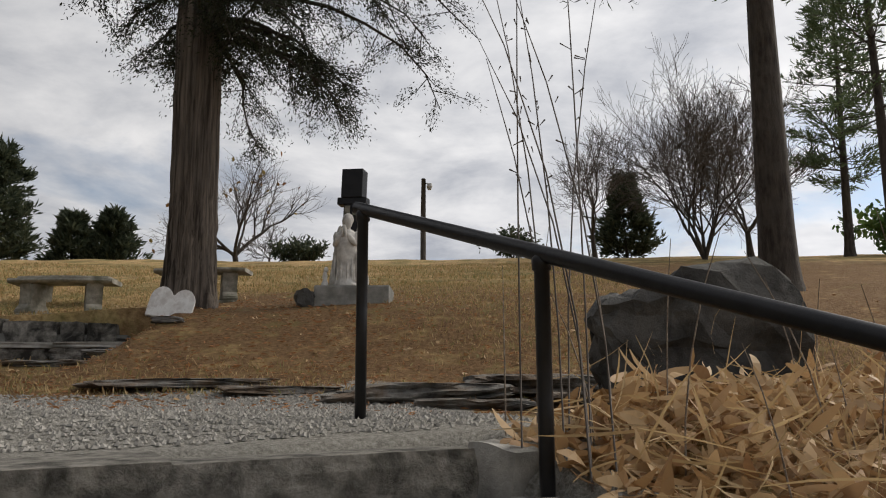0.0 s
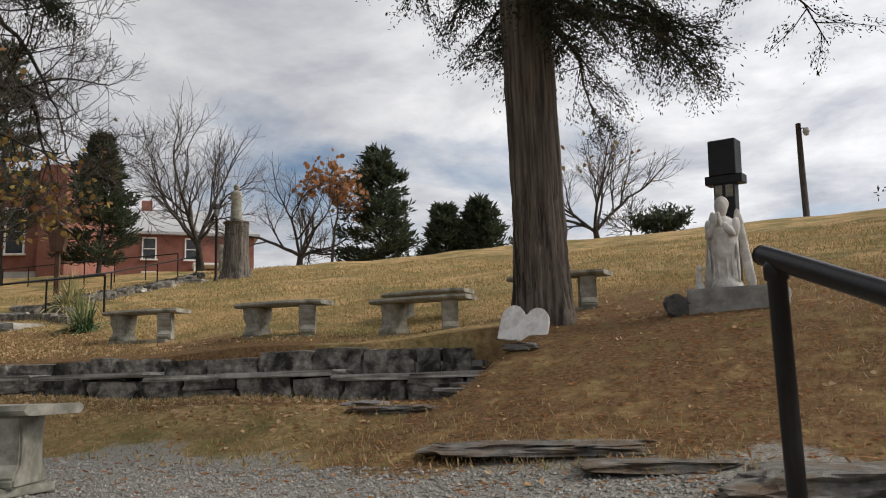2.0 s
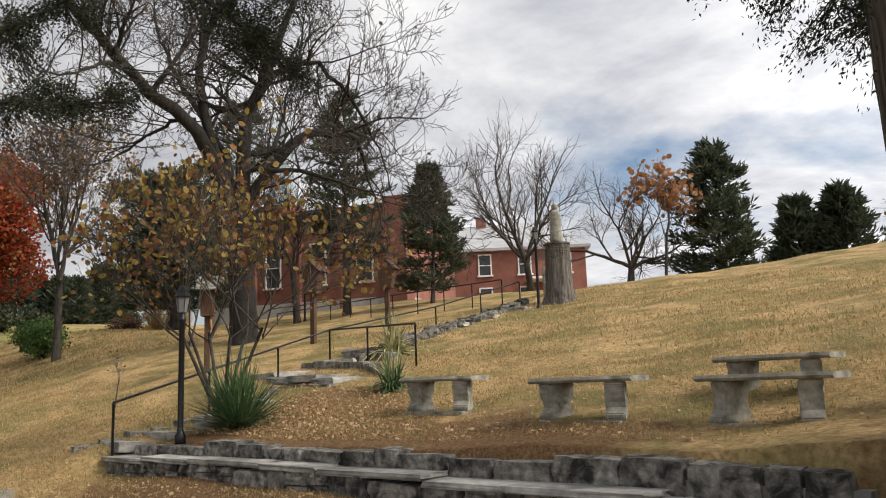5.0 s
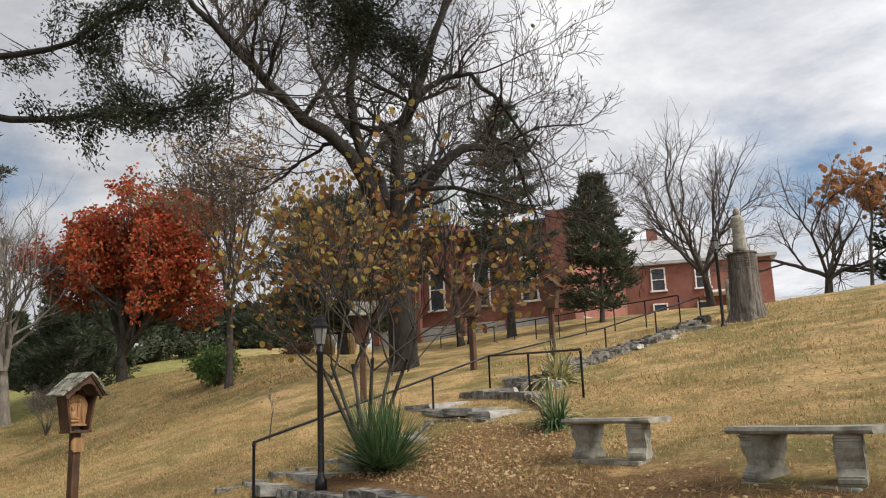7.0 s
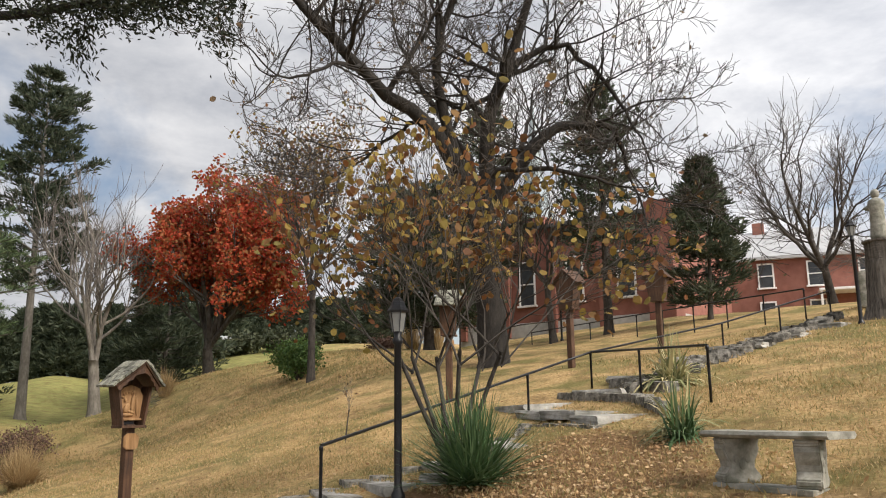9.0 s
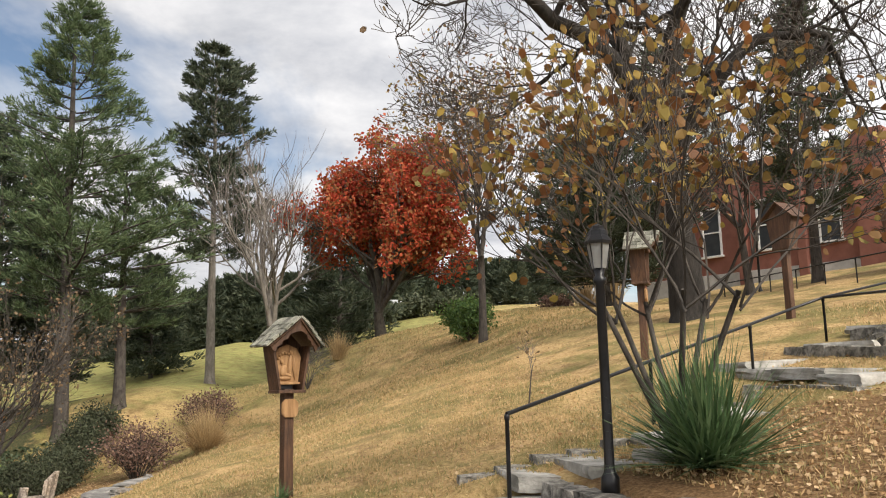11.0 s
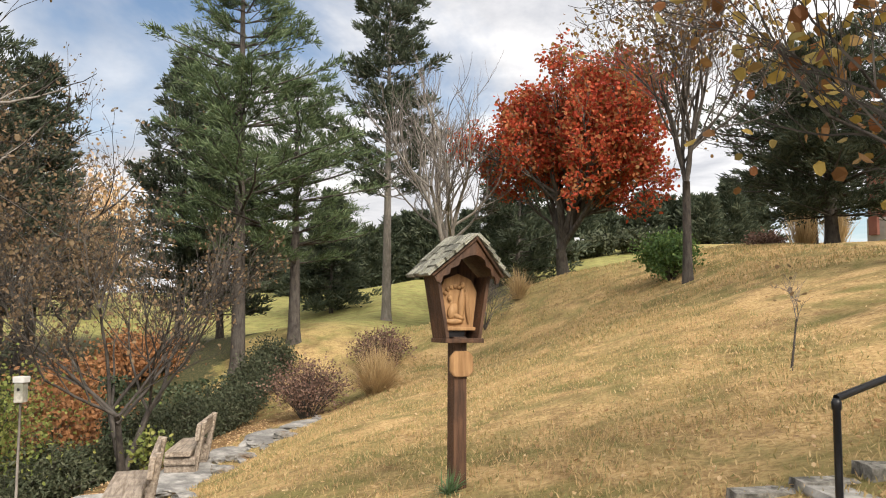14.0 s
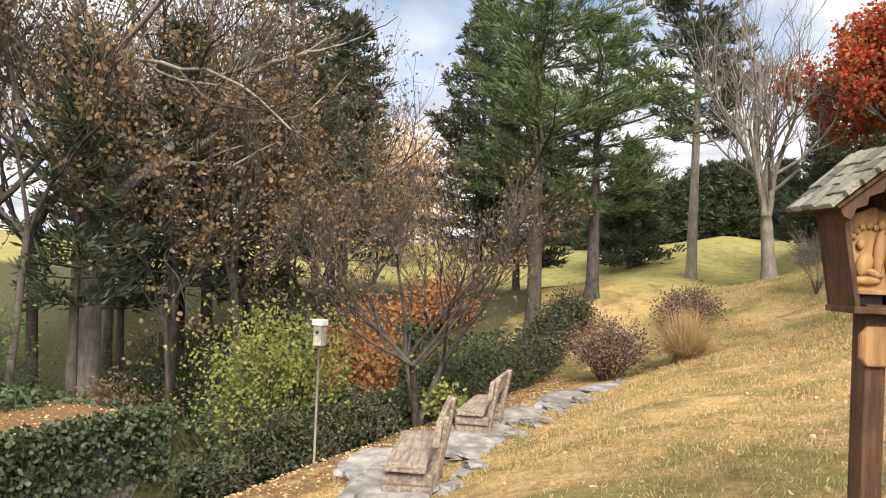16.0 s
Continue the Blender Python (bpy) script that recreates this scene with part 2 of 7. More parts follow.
YELLOW_GREEN = leaf_mat("yellow_green_leaves", [(0.13, 0.17, 0.045), (0.20, 0.23, 0.065), (0.28, 0.27, 0.08)], 0.4)
IVY_LEAF = leaf_mat("ivy_leaves", [(0.032, 0.05, 0.026), (0.06, 0.08, 0.042), (0.10, 0.115, 0.065)], 0.2, 0.45)
YEW_LEAF = leaf_mat("dark_hedge_leaves", [(0.03, 0.038, 0.02), (0.055, 0.064, 0.035), (0.085, 0.09, 0.052)], 0.15)
PURPLE_LEAF = leaf_mat("plum_brown_leaves", [(0.12, 0.07, 0.056), (0.19, 0.115, 0.088), (0.26, 0.17, 0.125)], 0.3)


# ---- mesh helpers ----
def mesh_of(name, verts, faces, material, smooth=False):
    me = bpy.data.meshes.new(name)
    me.from_pydata([tuple(v) for v in verts], [], [tuple(f) for f in faces])
    for m in (material if isinstance(material, (list, tuple)) else [material]):
        me.materials.append(m)
    if smooth:
        me.polygons.foreach_set("use_smooth", [True] * len(me.polygons))
    return me


def part(name, bm, material, parent=None, label="", smooth=False):
    """One mesh object out of a bmesh, under a thing or a part."""
    me = bpy.data.meshes.new(name)
    bm.to_mesh(me)
    bm.free()
    me.materials.append(material)
    if smooth:
        me.polygons.foreach_set("use_smooth", [True] * len(me.polygons))
    ob = new(name, me)
    ob.parent = parent
    return tagged(ob, label)


def part_me(name, me, parent=None, label=""):
    ob = new(name, me)
    ob.parent = parent
    return tagged(ob, label)


def thing(name, m, label, category, group="", kind=""):
    ob = new(name)
    ob.empty_display_size = 0.1
    ob.matrix_world = m
    return tagged(ob, label, category, group, kind)


def box(bm, size, at=(0, 0, 0), turn=None, bevel=0.0):
    r = bmesh.ops.create_cube(bm, size=1.0)
    vs = r["verts"]
    bmesh.ops.scale(bm, vec=size, verts=vs)
    if bevel:
        es = list({e for v in vs for e in v.link_edges})
        g = bmesh.ops.bevel(bm, geom=es, offset=bevel, segments=2, affect="EDGES", profile=0.6)
        vs = list({v for f in g["faces"] for v in f.verts} | {v for v in vs if v.is_valid})
    if turn is not None:
        bmesh.ops.transform(bm, matrix=turn, verts=vs)
    bmesh.ops.translate(bm, vec=at, verts=vs)
    return vs


def lathe(bm, profile, sides=12, at=(0, 0, 0)):
    """A turned body from (radius, height) pairs."""
    rings = []
    for r, z in profile:
        rings.append([bm.verts.new((at[0] + r * math.cos(2 * math.pi * k / sides), at[1] + r * math.sin(2 * math.pi * k / sides), at[2] + z)) for k in range(sides)])
    for lo, hi in zip(rings, rings[1:]):
        for k in range(sides):
            bm.faces.new((lo[k], lo[(k + 1) % sides], hi[(k + 1) % sides], hi[k]))
    bm.faces.new(rings[0][::-1])
    bm.faces.new(rings[-1])


def prism(bm, outline, depth, m=Matrix()):
    """An outline in x and z, pushed depth along y, centred."""
    n = len(outline)
    a = [bm.verts.new(m @ Vector((x, -depth / 2, z))) for x, z in outline]
    b = [bm.verts.new(m @ Vector((x, depth / 2, z))) for x, z in outline]
    bm.faces.new(a)
    bm.faces.new(b[::-1])
    for k in range(n):
        bm.faces.new((a[k], b[k], b[(k + 1) % n], a[(k + 1) % n]))


def raw_mesh(name, V, sizes, loops, material, smooth):
    """A mesh straight from arrays: vertices, the corners of each face in one row, and the size of each face."""
    me = bpy.data.meshes.new(name)
    me.vertices.add(len(V))
    me.vertices.foreach_set("co", np.asarray(V, np.float32).ravel())
    me.loops.add(len(loops))
    me.loops.foreach_set("vertex_index", np.asarray(loops, np.int32))
    me.polygons.add(len(sizes))
    me.polygons.foreach_set("loop_start", np.concatenate([[0], np.cumsum(sizes)[:-1]]).astype(np.int32))
    me.polygons.foreach_set("use_smooth", np.full(len(sizes), smooth))
    me.update(calc_edges=True)
    me.materials.append(material)
    return me


def tubes(name, runs, material, smooth=True):
    """Tapered tubes along runs of (points, radii, sides), in one mesh."""
    groups = {}
    for pts, radii, sides in runs:
        groups.setdefault((len(pts), sides), []).append((pts, radii))
    VV, LL, SS, base = [], [], [], 0
    for (n, sides), items in groups.items():
        P = np.array([[tuple(q) for q in it[0]] for it in items], float)
        R = np.array([it[1] for it in items], float)
        m = len(P)
        T = np.gradient(P, axis=1)
        T /= np.linalg.norm(T, axis=2)[..., None] + 1e-9
        ref = np.where(np.abs(T[:, :1, 2:3]) < 0.9, np.array([0.0, 0, 1]), np.array([1.0, 0, 0]))
        U = np.cross(T, np.broadcast_to(ref, T.shape))
        U /= np.linalg.norm(U, axis=2)[..., None] + 1e-9
        W = np.cross(T, U)
        a = 2 * np.pi * np.arange(sides) / sides
        ring = np.cos(a)[:, None] * U[:, :, None, :] + np.sin(a)[:, None] * W[:, :, None, :]
        VV.append((P[:, :, None, :] + R[:, :, None, None] * ring).reshape(-1, 3))
        idx = base + np.arange(m * n * sides).reshape(m, n, sides)
        nxt = np.roll(idx, -1, axis=2)
        quads = np.stack([idx[:, :-1], nxt[:, :-1], nxt[:, 1:], idx[:, 1:]], -1).reshape(-1)
        LL += [quads, idx[:, 0].reshape(-1), idx[:, -1, ::-1].reshape(-1)]
        SS += [np.full(len(quads) // 4, 4), np.full(2 * m, sides)]
        base += m * n * sides
    return raw_mesh(name, np.concatenate(VV), np.concatenate(SS), np.concatenate(LL), material, smooth)


def leaves(name, centres, length, width, material, rng, droop=0.0, dirs=None, spread=1.0, bend=0.0):
    """Many small leaves as bent pointed blades, one island each."""
    C = np.asarray(centres, float)
    n = len(C)
    d = rng.normal(size=(n, 3))
    if dirs is not None:
        d = np.asarray(dirs) + spread * d * 0.5
    d[:, 2] -= droop
    d /= np.linalg.norm(d, axis=1)[:, None] + 1e-9
    s = np.cross(d, rng.normal(size=(n, 3)))
    s /= np.linalg.norm(s, axis=1)[:, None] + 1e-9
    L = (length * rng.uniform(0.6, 1.35, n))[:, None]
    W = (width * rng.uniform(0.6, 1.35, n))[:, None]
    up = np.cross(s, d)
    mid = C + d * L * 0.5 + up * L * bend
    if width > 0.5 * length:
        lo, hi = C + d * L * 0.28 + up * L * bend * 0.7, C + d * L * 0.72 + up * L * bend * 0.8
        V = np.stack([C, lo + s * W * 0.46, hi + s * W * 0.44, C + d * L, hi - s * W * 0.44, lo - s * W * 0.46], 1).reshape(-1, 3)
        return raw_mesh(name, V, np.full(n, 6), np.arange(6 * n), material, False)
    V = np.stack([C, mid + s * W * 0.5, C + d * L, mid - s * W * 0.5], 1).reshape(-1, 3)
    return raw_mesh(name, V, np.full(n, 4), np.arange(4 * n), material, False)


# ---- ground ----
def smooth(a, b, x):
    t = np.clip((np.asarray(x, float) - a) / (b - a), 0, 1)
    return t * t * (3 - 2 * t)


def wall_y(x):
    """The line of the low garden wall's face."""
    return 8.45 + (x + 3.3) * 0.175


STAIR_TOP, STAIR_UP, STAIR_ACROSS = np.array([-0.35, 2.75]), np.array([-0.5, 0.866]), np.array([0.866, 0.5])
TERRACE = -5.3
STEP_RISE, STEP_RUN, STEP_COUNT = 0.17, 0.32, 9


def hill(x, y):
    west = smooth(-8, -16, x)
    lim = 31 - 10 * smooth(-8, -22, x) - 8 * smooth(-30, -50, x)
    ye = np.where(y > lim, lim + 6 * np.tanh((y - lim) / 6), y)
    ye = np.where(ye < -4, -4 + 5 * np.tanh((ye + 4) / 5), ye)
    z = 0.95 + 0.2 * (ye - 8.3) + 0.25 * west - 0.15 * np.exp(-((x + 4.9) ** 2 + (y - 10.2) ** 2) / 1.6)
    z = z + 0.0075 * np.clip(-15 - x, 0, 24) * np.clip(ye - 4, 0, 8)
    z = z - 0.35 * smooth(3, 0, y) * smooth(-13, -17, x)
    z = z + 0.005 * np.clip(-15 - x, 0, 24) * np.clip(ye - 4, 0, 7) * smooth(18.5, 13, y)
    z = z + smooth(-31, -38, x) * (0.9 * smooth(2, -3, y) - 0.4 * np.exp(-((y - 2.6) / 3.5) ** 2))
    return z + 2.1 * smooth(-31, -42, x) * smooth(14, 4, y) + 3.5 * smooth(-50, -82, x)


def ground_z(x, y, stairs=True):
    x, y = np.asarray(x, float), np.asarray(y, float)
    hi = hill(x, y)
    yw = wall_y(x)
    gravel = -0.02 + 0.021 * np.clip(-x, 0, 14) - 0.12 * smooth(4.2, 2.6, y) - 0.10 * np.clip(3 - y, 0, 3) * smooth(-4, -8, x)
    foot = gravel + 0.36 * smooth(5.4, 7.4, y)
    walled = np.where(y > yw + 0.5, np.maximum(hi, foot), foot)
    openz = gravel + (hi - gravel) * smooth(4.6, 9.0, y)
    z = openz + (walled - openz) * smooth(-2.9, -3.3, x)
    z = z + (hi - z) * smooth(-12.9, -13.4, x) * smooth(6.0, 6.6, y) + (hi - z) * smooth(-11.5, -14.5, x) * smooth(6.6, 6.0, y)
    z = z + 0.03 * np.sin(x * 0.9 + 1.3 * np.sin(y * 0.7)) * smooth(7, 12, y) + 0.02 * np.sin(x * 2.1 + y * 1.7) * smooth(6, 9, np.abs(y) + np.abs(x + 4) * 0.5)
    # the bank south of the lower path
    z = z - 0.5 * smooth(-2.2, -4.2, y) * smooth(-12, -16, x) * smooth(-40, -30, x)
    shelf = smooth(TERRACE + 0.12, TERRACE - 0.12, y + 0.25 * np.sin(x * 0.6)) * smooth(-24, -20, x) * smooth(-8, -12, x)
    z = z + shelf * np.clip(-0.75 - z, 0, 3)
    if stairs:
        s = (x - STAIR_TOP[0]) * STAIR_UP[0] + (y - STAIR_TOP[1]) * STAIR_UP[1]
        c = (x - STAIR_TOP[0]) * STAIR_ACROSS[0] + (y - STAIR_TOP[1]) * STAIR_ACROSS[1]
        down = np.clip(-s / STEP_RUN * STEP_RISE, 0, STEP_RISE * STEP_COUNT)
        inside = smooth(0.38, 0.22, s) * smooth(-3.6, -3.4, c) * smooth(0.85, 0.7, c)
        z = z - inside * (down + 0.35)
        z = z - down * (0.45 * smooth(0.7, 0.86, c) + 0.5 * smooth(-3.4, -3.6, c)) * smooth(12, 4, np.abs(c))
    return z


def gz(x, y):
    return float(ground_z(x, y))


def build_ground():
    fx = np.concatenate([np.linspace(-900, -120, 14)[:-1], np.linspace(-120, -46, 38)[:-1], np.linspace(-46, -20, 66)[:-1], np.linspace(-20, 6, 209)[:-1], np.linspace(6, 30, 25)[:-1], np.linspace(30, 900, 14)])
    fy = np.concatenate([np.linspace(-900, -60, 12)[:-1], np.linspace(-60, -12, 25)[:-1], np.linspace(-12, 0, 41)[:-1], np.linspace(0, 13, 131)[:-1], np.linspace(13, 45, 54)[:-1], np.linspace(45, 120, 16)[:-1], np.linspace(120, 900, 12)])
    X, Y = np.meshgrid(fx, fy)
    Z = ground_z(X, Y)
    nx, ny = len(fx), len(fy)
    V = np.stack([X, Y, Z], -1).reshape(-1, 3)
    i = np.arange(nx * ny).reshape(ny, nx)
    F = np.stack([i[:-1, :-1], i[:-1, 1:], i[1:, 1:], i[1:, :-1]], -1).reshape(-1, 4)
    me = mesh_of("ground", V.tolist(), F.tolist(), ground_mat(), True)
    # zones: red gravel, green fallen needles and leaves, blue woodland floor
    x, y = V[:, 0], V[:, 1]
    wob = 0.25 * np.sin(x * 1.7) + 0.18 * np.sin(x * 3.9 + y)
    gravel = smooth(6.2, 5.6, y + wob - 0.05 * (x + 3)) * smooth(0.9, 0.2, x + wob + 0.35 * (y - 4)) * smooth(-13.6, -12.8, x) * smooth(0.0, 0.8, y + 0.3)
    litter = smooth(-4.8, -2.8, x) * smooth(16, 10, y) * smooth(3.2, 4.4, y) * 0.62
    litter = np.maximum(litter, 0.85 * smooth(-13, -12, x + wob) * smooth(-3.3, -4.0, x) * smooth(0.9, 0.2, np.abs(y - wall_y(x) + 0.5)))
    litter = np.maximum(litter, 0.85 * smooth(-13.5, -12, x) * smooth(-4.5, -6, x) * smooth(1.3, 0.4, np.abs(y - wall_y(x) - 0.9 + wob)))
    litter = np.maximum(litter, 0.8 * smooth(-9.0, -10.5, x) * smooth(-13.6, -12.9, x) * smooth(10.9, 9.9, y + wob) * smooth(7.2, 7.6, y))
    litter = np.maximum(litter, smooth(1.0, 2.0, x) * smooth(0.4, 1.0, y) * smooth(30, 20, y) * 0.7)
    litter = np.maximum(litter, 0.6 * smooth(-15, -18, x) * smooth(-0.4, -1.4, y + wob) * smooth(-4.5, -3.4, y) * smooth(-36, -30, x))
    litter = np.maximum(litter, smooth(-21, -20, x) * smooth(-11, -12, x) * smooth(-7.6, -7.0, y + wob) * smooth(-5.3, -5.5, y))
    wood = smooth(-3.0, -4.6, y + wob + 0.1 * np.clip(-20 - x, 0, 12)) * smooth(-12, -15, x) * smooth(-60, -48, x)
    green = smooth(-34, -46, x) * smooth(26, 12, y)
    col = me.color_attributes.new("zone", "FLOAT_COLOR", "POINT")
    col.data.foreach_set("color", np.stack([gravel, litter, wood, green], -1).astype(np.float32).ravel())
    tagged(new("ground", me), "dormant tan lawn with gravel path and fallen leaves", "ground", kind="structure")


def ground_mat():
    m = bpy.data.materials.new("lawn_gravel_and_litter")
    m.use_nodes = True
    add, link = nodes_of(m.node_tree)
    pos = add("ShaderNodeNewGeometry").outputs["Position"]

    def noise_ramp(scale, stops, detail=8.0, rough=0.65, distort=0.0):
        n = add("ShaderNodeTexNoise", Scale=scale, Detail=detail, Roughness=rough, Distortion=distort)
        link(pos, n.inputs["Vector"])
        r = add("ShaderNodeValToRGB")
        el = r.color_ramp.elements
        el[0].position, el[0].color = stops[0][0], (*stops[0][1], 1)
        el[1].position, el[1].color = stops[-1][0], (*stops[-1][1], 1)
        for p, c in stops[1:-1]:
            el.new(p).color = (*c, 1)
        link(n.outputs[0], r.inputs[0])
        return r.outputs[0], n.outputs[0]

    def blend(fac, a, b):
        mx = add("ShaderNodeMix")
        mx.data_type = "RGBA"
        link(fac, mx.inputs["Factor"])
        link(a, mx.inputs["A"])
        link(b, mx.inputs["B"])
        return mx.outputs["Result"]

    zone = add("ShaderNodeVertexColor")
    zone.layer_name = "zone"
    sep = add("ShaderNodeSeparateColor")
    link(zone.outputs["Color"], sep.inputs[0])
    fine, h1 = noise_ramp(16, [(0.30, (0.19, 0.12, 0.052)), (0.5, (0.43, 0.29, 0.135)), (0.70, (0.60, 0.43, 0.22))])
    olive, _ = noise_ramp(18, [(0.3, (0.085, 0.085, 0.03)), (0.7, (0.23, 0.205, 0.075))])
    patch, _ = noise_ramp(0.75, [(0.42, (0, 0, 0)), (0.62, (0.9, 0.9, 0.9))], 5.0, 0.6, 0.6)
    lawn = blend(patch, fine, olive)
    far, _ = noise_ramp(1.1, [(0.3, (0.16, 0.17, 0.055)), (0.7, (0.30, 0.27, 0.10))])
    lawn = blend(zone.outputs["Alpha"], lawn, far)
    bare, _ = noise_ramp(1.7, [(0.48, (0, 0, 0)), (0.68, (0.7, 0.7, 0.7))], 6.0, 0.7)
    soil, _ = noise_ramp(22, [(0.3, (0.07, 0.042, 0.02)), (0.7, (0.20, 0.125, 0.06))])
    lawn = blend(bare, lawn, soil)
    litter, _ = noise_ramp(28, [(0.28, (0.06, 0.036, 0.019)), (0.48, (0.17, 0.10, 0.048)), (0.72, (0.33, 0.21, 0.11))])
    grit, gh = noise_ramp(55, [(0.30, (0.13, 0.12, 0.105)), (0.5, (0.30, 0.285, 0.25)), (0.72, (0.50, 0.475, 0.43))], 4.0, 0.8)
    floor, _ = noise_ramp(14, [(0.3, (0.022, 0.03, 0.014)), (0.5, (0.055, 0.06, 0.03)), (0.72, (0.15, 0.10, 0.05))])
    rough_edge, _ = noise_ramp(3.5, [(0.35, (0, 0, 0)), (0.65, (1, 1, 1))], 7.0, 0.7)

    def edged(fac):
        a = add("ShaderNodeMath")
        a.operation = "MULTIPLY_ADD"
        link(rough_edge, a.inputs[0])
        a.inputs[1].default_value = 0.6
        a.inputs[2].default_value = -0.3
        b = add("ShaderNodeMath")
        b.use_clamp = True
        link(fac, b.inputs[0])
        link(a.outputs[0], b.inputs[1])
        r = add("ShaderNodeMapRange")
        r.inputs["From Min"].default_value, r.inputs["From Max"].default_value = 0.3, 0.6
        link(b.outputs[0], r.inputs[0])
        return r.outputs[0]

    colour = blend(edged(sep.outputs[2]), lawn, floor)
    colour = blend(edged(sep.outputs[1]), colour, litter)
    colour = blend(edged(sep.outputs[0]), colour, grit)
    bsdf = add("ShaderNodeBsdfPrincipled", Roughness=0.95)
    bsdf.inputs["Specular IOR Level"].default_value = 0.1
    link(colour, bsdf.inputs["Base Color"])
    nb = add("ShaderNodeTexNoise", Scale=38.0, Detail=8.0, Roughness=0.75)
    link(pos, nb.inputs["Vector"])
    bp = add("ShaderNodeBump", Strength=0.9, Distance=0.03)
    link(nb.outputs[0], bp.inputs["Height"])
    link(bp.outputs[0], bsdf.inputs["Normal"])
    out = add("ShaderNodeOutputMaterial")
    link(bsdf.outputs[0], out.inputs[0])
    return m


build_ground()


# ---- stones: walls, steps, rocks ----
def stone_mesh(name, seed, material, rough=0.09, cuts=2, flat=0.0):
    """A unit block, hewn unevenly, resting on z = 0."""
    bm = bmesh.new()
    bmesh.ops.create_cube(bm, size=1.0)
    bmesh.ops.subdivide_edges(bm, edges=bm.edges[:], cuts=cuts, use_grid_fill=True)
    off = Vector((seed * 7.3, seed * 3.1, seed * 1.7))
    for v in bm.verts:
        p = v.co.copy()
        k = max(abs(p.x), abs(p.y), abs(p.z))
        r = p.length
        p = p * (1 - 0.10 * max(0, (r - 0.62)))
        n = noise.noise_vector(p * 2.3 + off)
        p += n * rough
        if flat and v.co.z > 0.4:
            p.z = 0.5 + n.z * rough * flat
        v.co = p
    bmesh.ops.translate(bm, vec=(0, 0, 0.5), verts=bm.verts)
    me = bpy.data.meshes.new(name)
    bm.to_mesh(me)
    bm.free()
    me.materials.append(material)
    return me


BLOCKS = [stone_mesh("stone", k, STONE, 0.10, 4) for k in range(10)]
CAPS = [stone_mesh("cap_stone", 20 + k, STONE_CAP, 0.05, 4) for k in range(6)]


def place_stone(parent, me, x, y, z, sx, sy, sz, turn, name="stone", tilt=2.0):
    ob = new(name, me)
    ob.parent = parent
    ob.matrix_parent_inverse = parent.matrix_basis.inverted()
    ob.matrix_basis = pose(x, y, z, random.uniform(-tilt, tilt), random.uniform(-tilt, tilt), math.degrees(turn) + random.uniform(-tilt, tilt)) @ Matrix.Diagonal((sx, sy, sz, 1))
    return ob


def garden_wall():
    """Two tiers: a front course under thin caps, and a set-back course that holds the lawn."""
    random.seed(5)
    ang = math.atan(0.175)
    w = thing("garden_wall", pose(-8, wall_y(-8), 0.3), "low two-tier weathered limestone retaining wall", "wall", kind="structure")
    bm = bmesh.new()
    for lo, hi, dy, h0, h1 in ((-13.0, -3.45, 0.28, -0.1, 0.2), (-12.8, -3.5, 0.5, 0.0, 0.36)):
        n = 12
        for k in range(n):
            xa, xb = lo + (hi - lo) * k / n, lo + (hi - lo) * (k + 1) / n
            xm = (xa + xb) / 2
            zb = base_z(xm)
            box(bm, ((xb - xa) * 1.02, 0.26, h1 - h0), (xm, wall_y(xm) + dy, zb + (h0 + h1) / 2), Matrix.Rotation(ang, 4, "Z"))
    part("mortar_core", bm, CONCRETE_DARK, w).matrix_parent_inverse = w.matrix_basis.inverted()
    x = -13.1
    while x < -3.3:
        L = random.uniform(0.28, 0.75)
        xm = x + L / 2
        z, h = base_z(xm) - 0.06, random.uniform(0.24, 0.27)
        if random.random() < 0.35:
            h1 = h * random.uniform(0.4, 0.6)
            place_stone(w, random.choice(BLOCKS), xm, wall_y(xm) + 0.12, z, L * 0.95, 0.34, h1 * 0.95, ang)
            place_stone(w, random.choice(BLOCKS), xm, wall_y(xm) + 0.12, z + h1, L * 0.95, 0.34, h - h1, ang)
        else:
            place_stone(w, random.choice(BLOCKS), xm, wall_y(xm) + 0.12, z, L * 0.95, 0.34, h, ang)
        x += L
    x = -13.15
    while x < -3.5:
        L = random.uniform(0.8, 1.5)
        xm = x + L / 2
        place_stone(w, random.choice(CAPS), xm, wall_y(xm) + 0.17, base_z(xm) + 0.19, L * 1.03, 0.46, 0.06, ang, "cap_stone", 0.6)
        x += L
    x = -13.0
    while x < -3.75:
        L = random.uniform(0.25, 0.7)
        xm = x + L / 2
        h = random.uniform(0.11, 0.17) + 0.09 * float(smooth(-7.5, -4.5, xm))
        place_stone(w, random.choice(BLOCKS), xm, wall_y(xm) + 0.47, base_z(xm) + 0.22, L * 0.95, 0.30, h + 0.03, ang)
        x += L
    # the loose end blocks
    for xm, dy, z, sx, sy, sz in ((-3.3, 0.16, 0.08, 0.34, 0.32, 0.2), (-3.5, 0.02, -0.06, 0.42, 0.36, 0.2)):
        place_stone(w, random.choice(BLOCKS), xm, wall_y(xm) + dy, base_z(xm) + z, sx, sy, sz, ang)


def base_z(x):
    """The height of the ground along the foot of the garden wall."""
    return gz(x, wall_y(x) - 0.15)


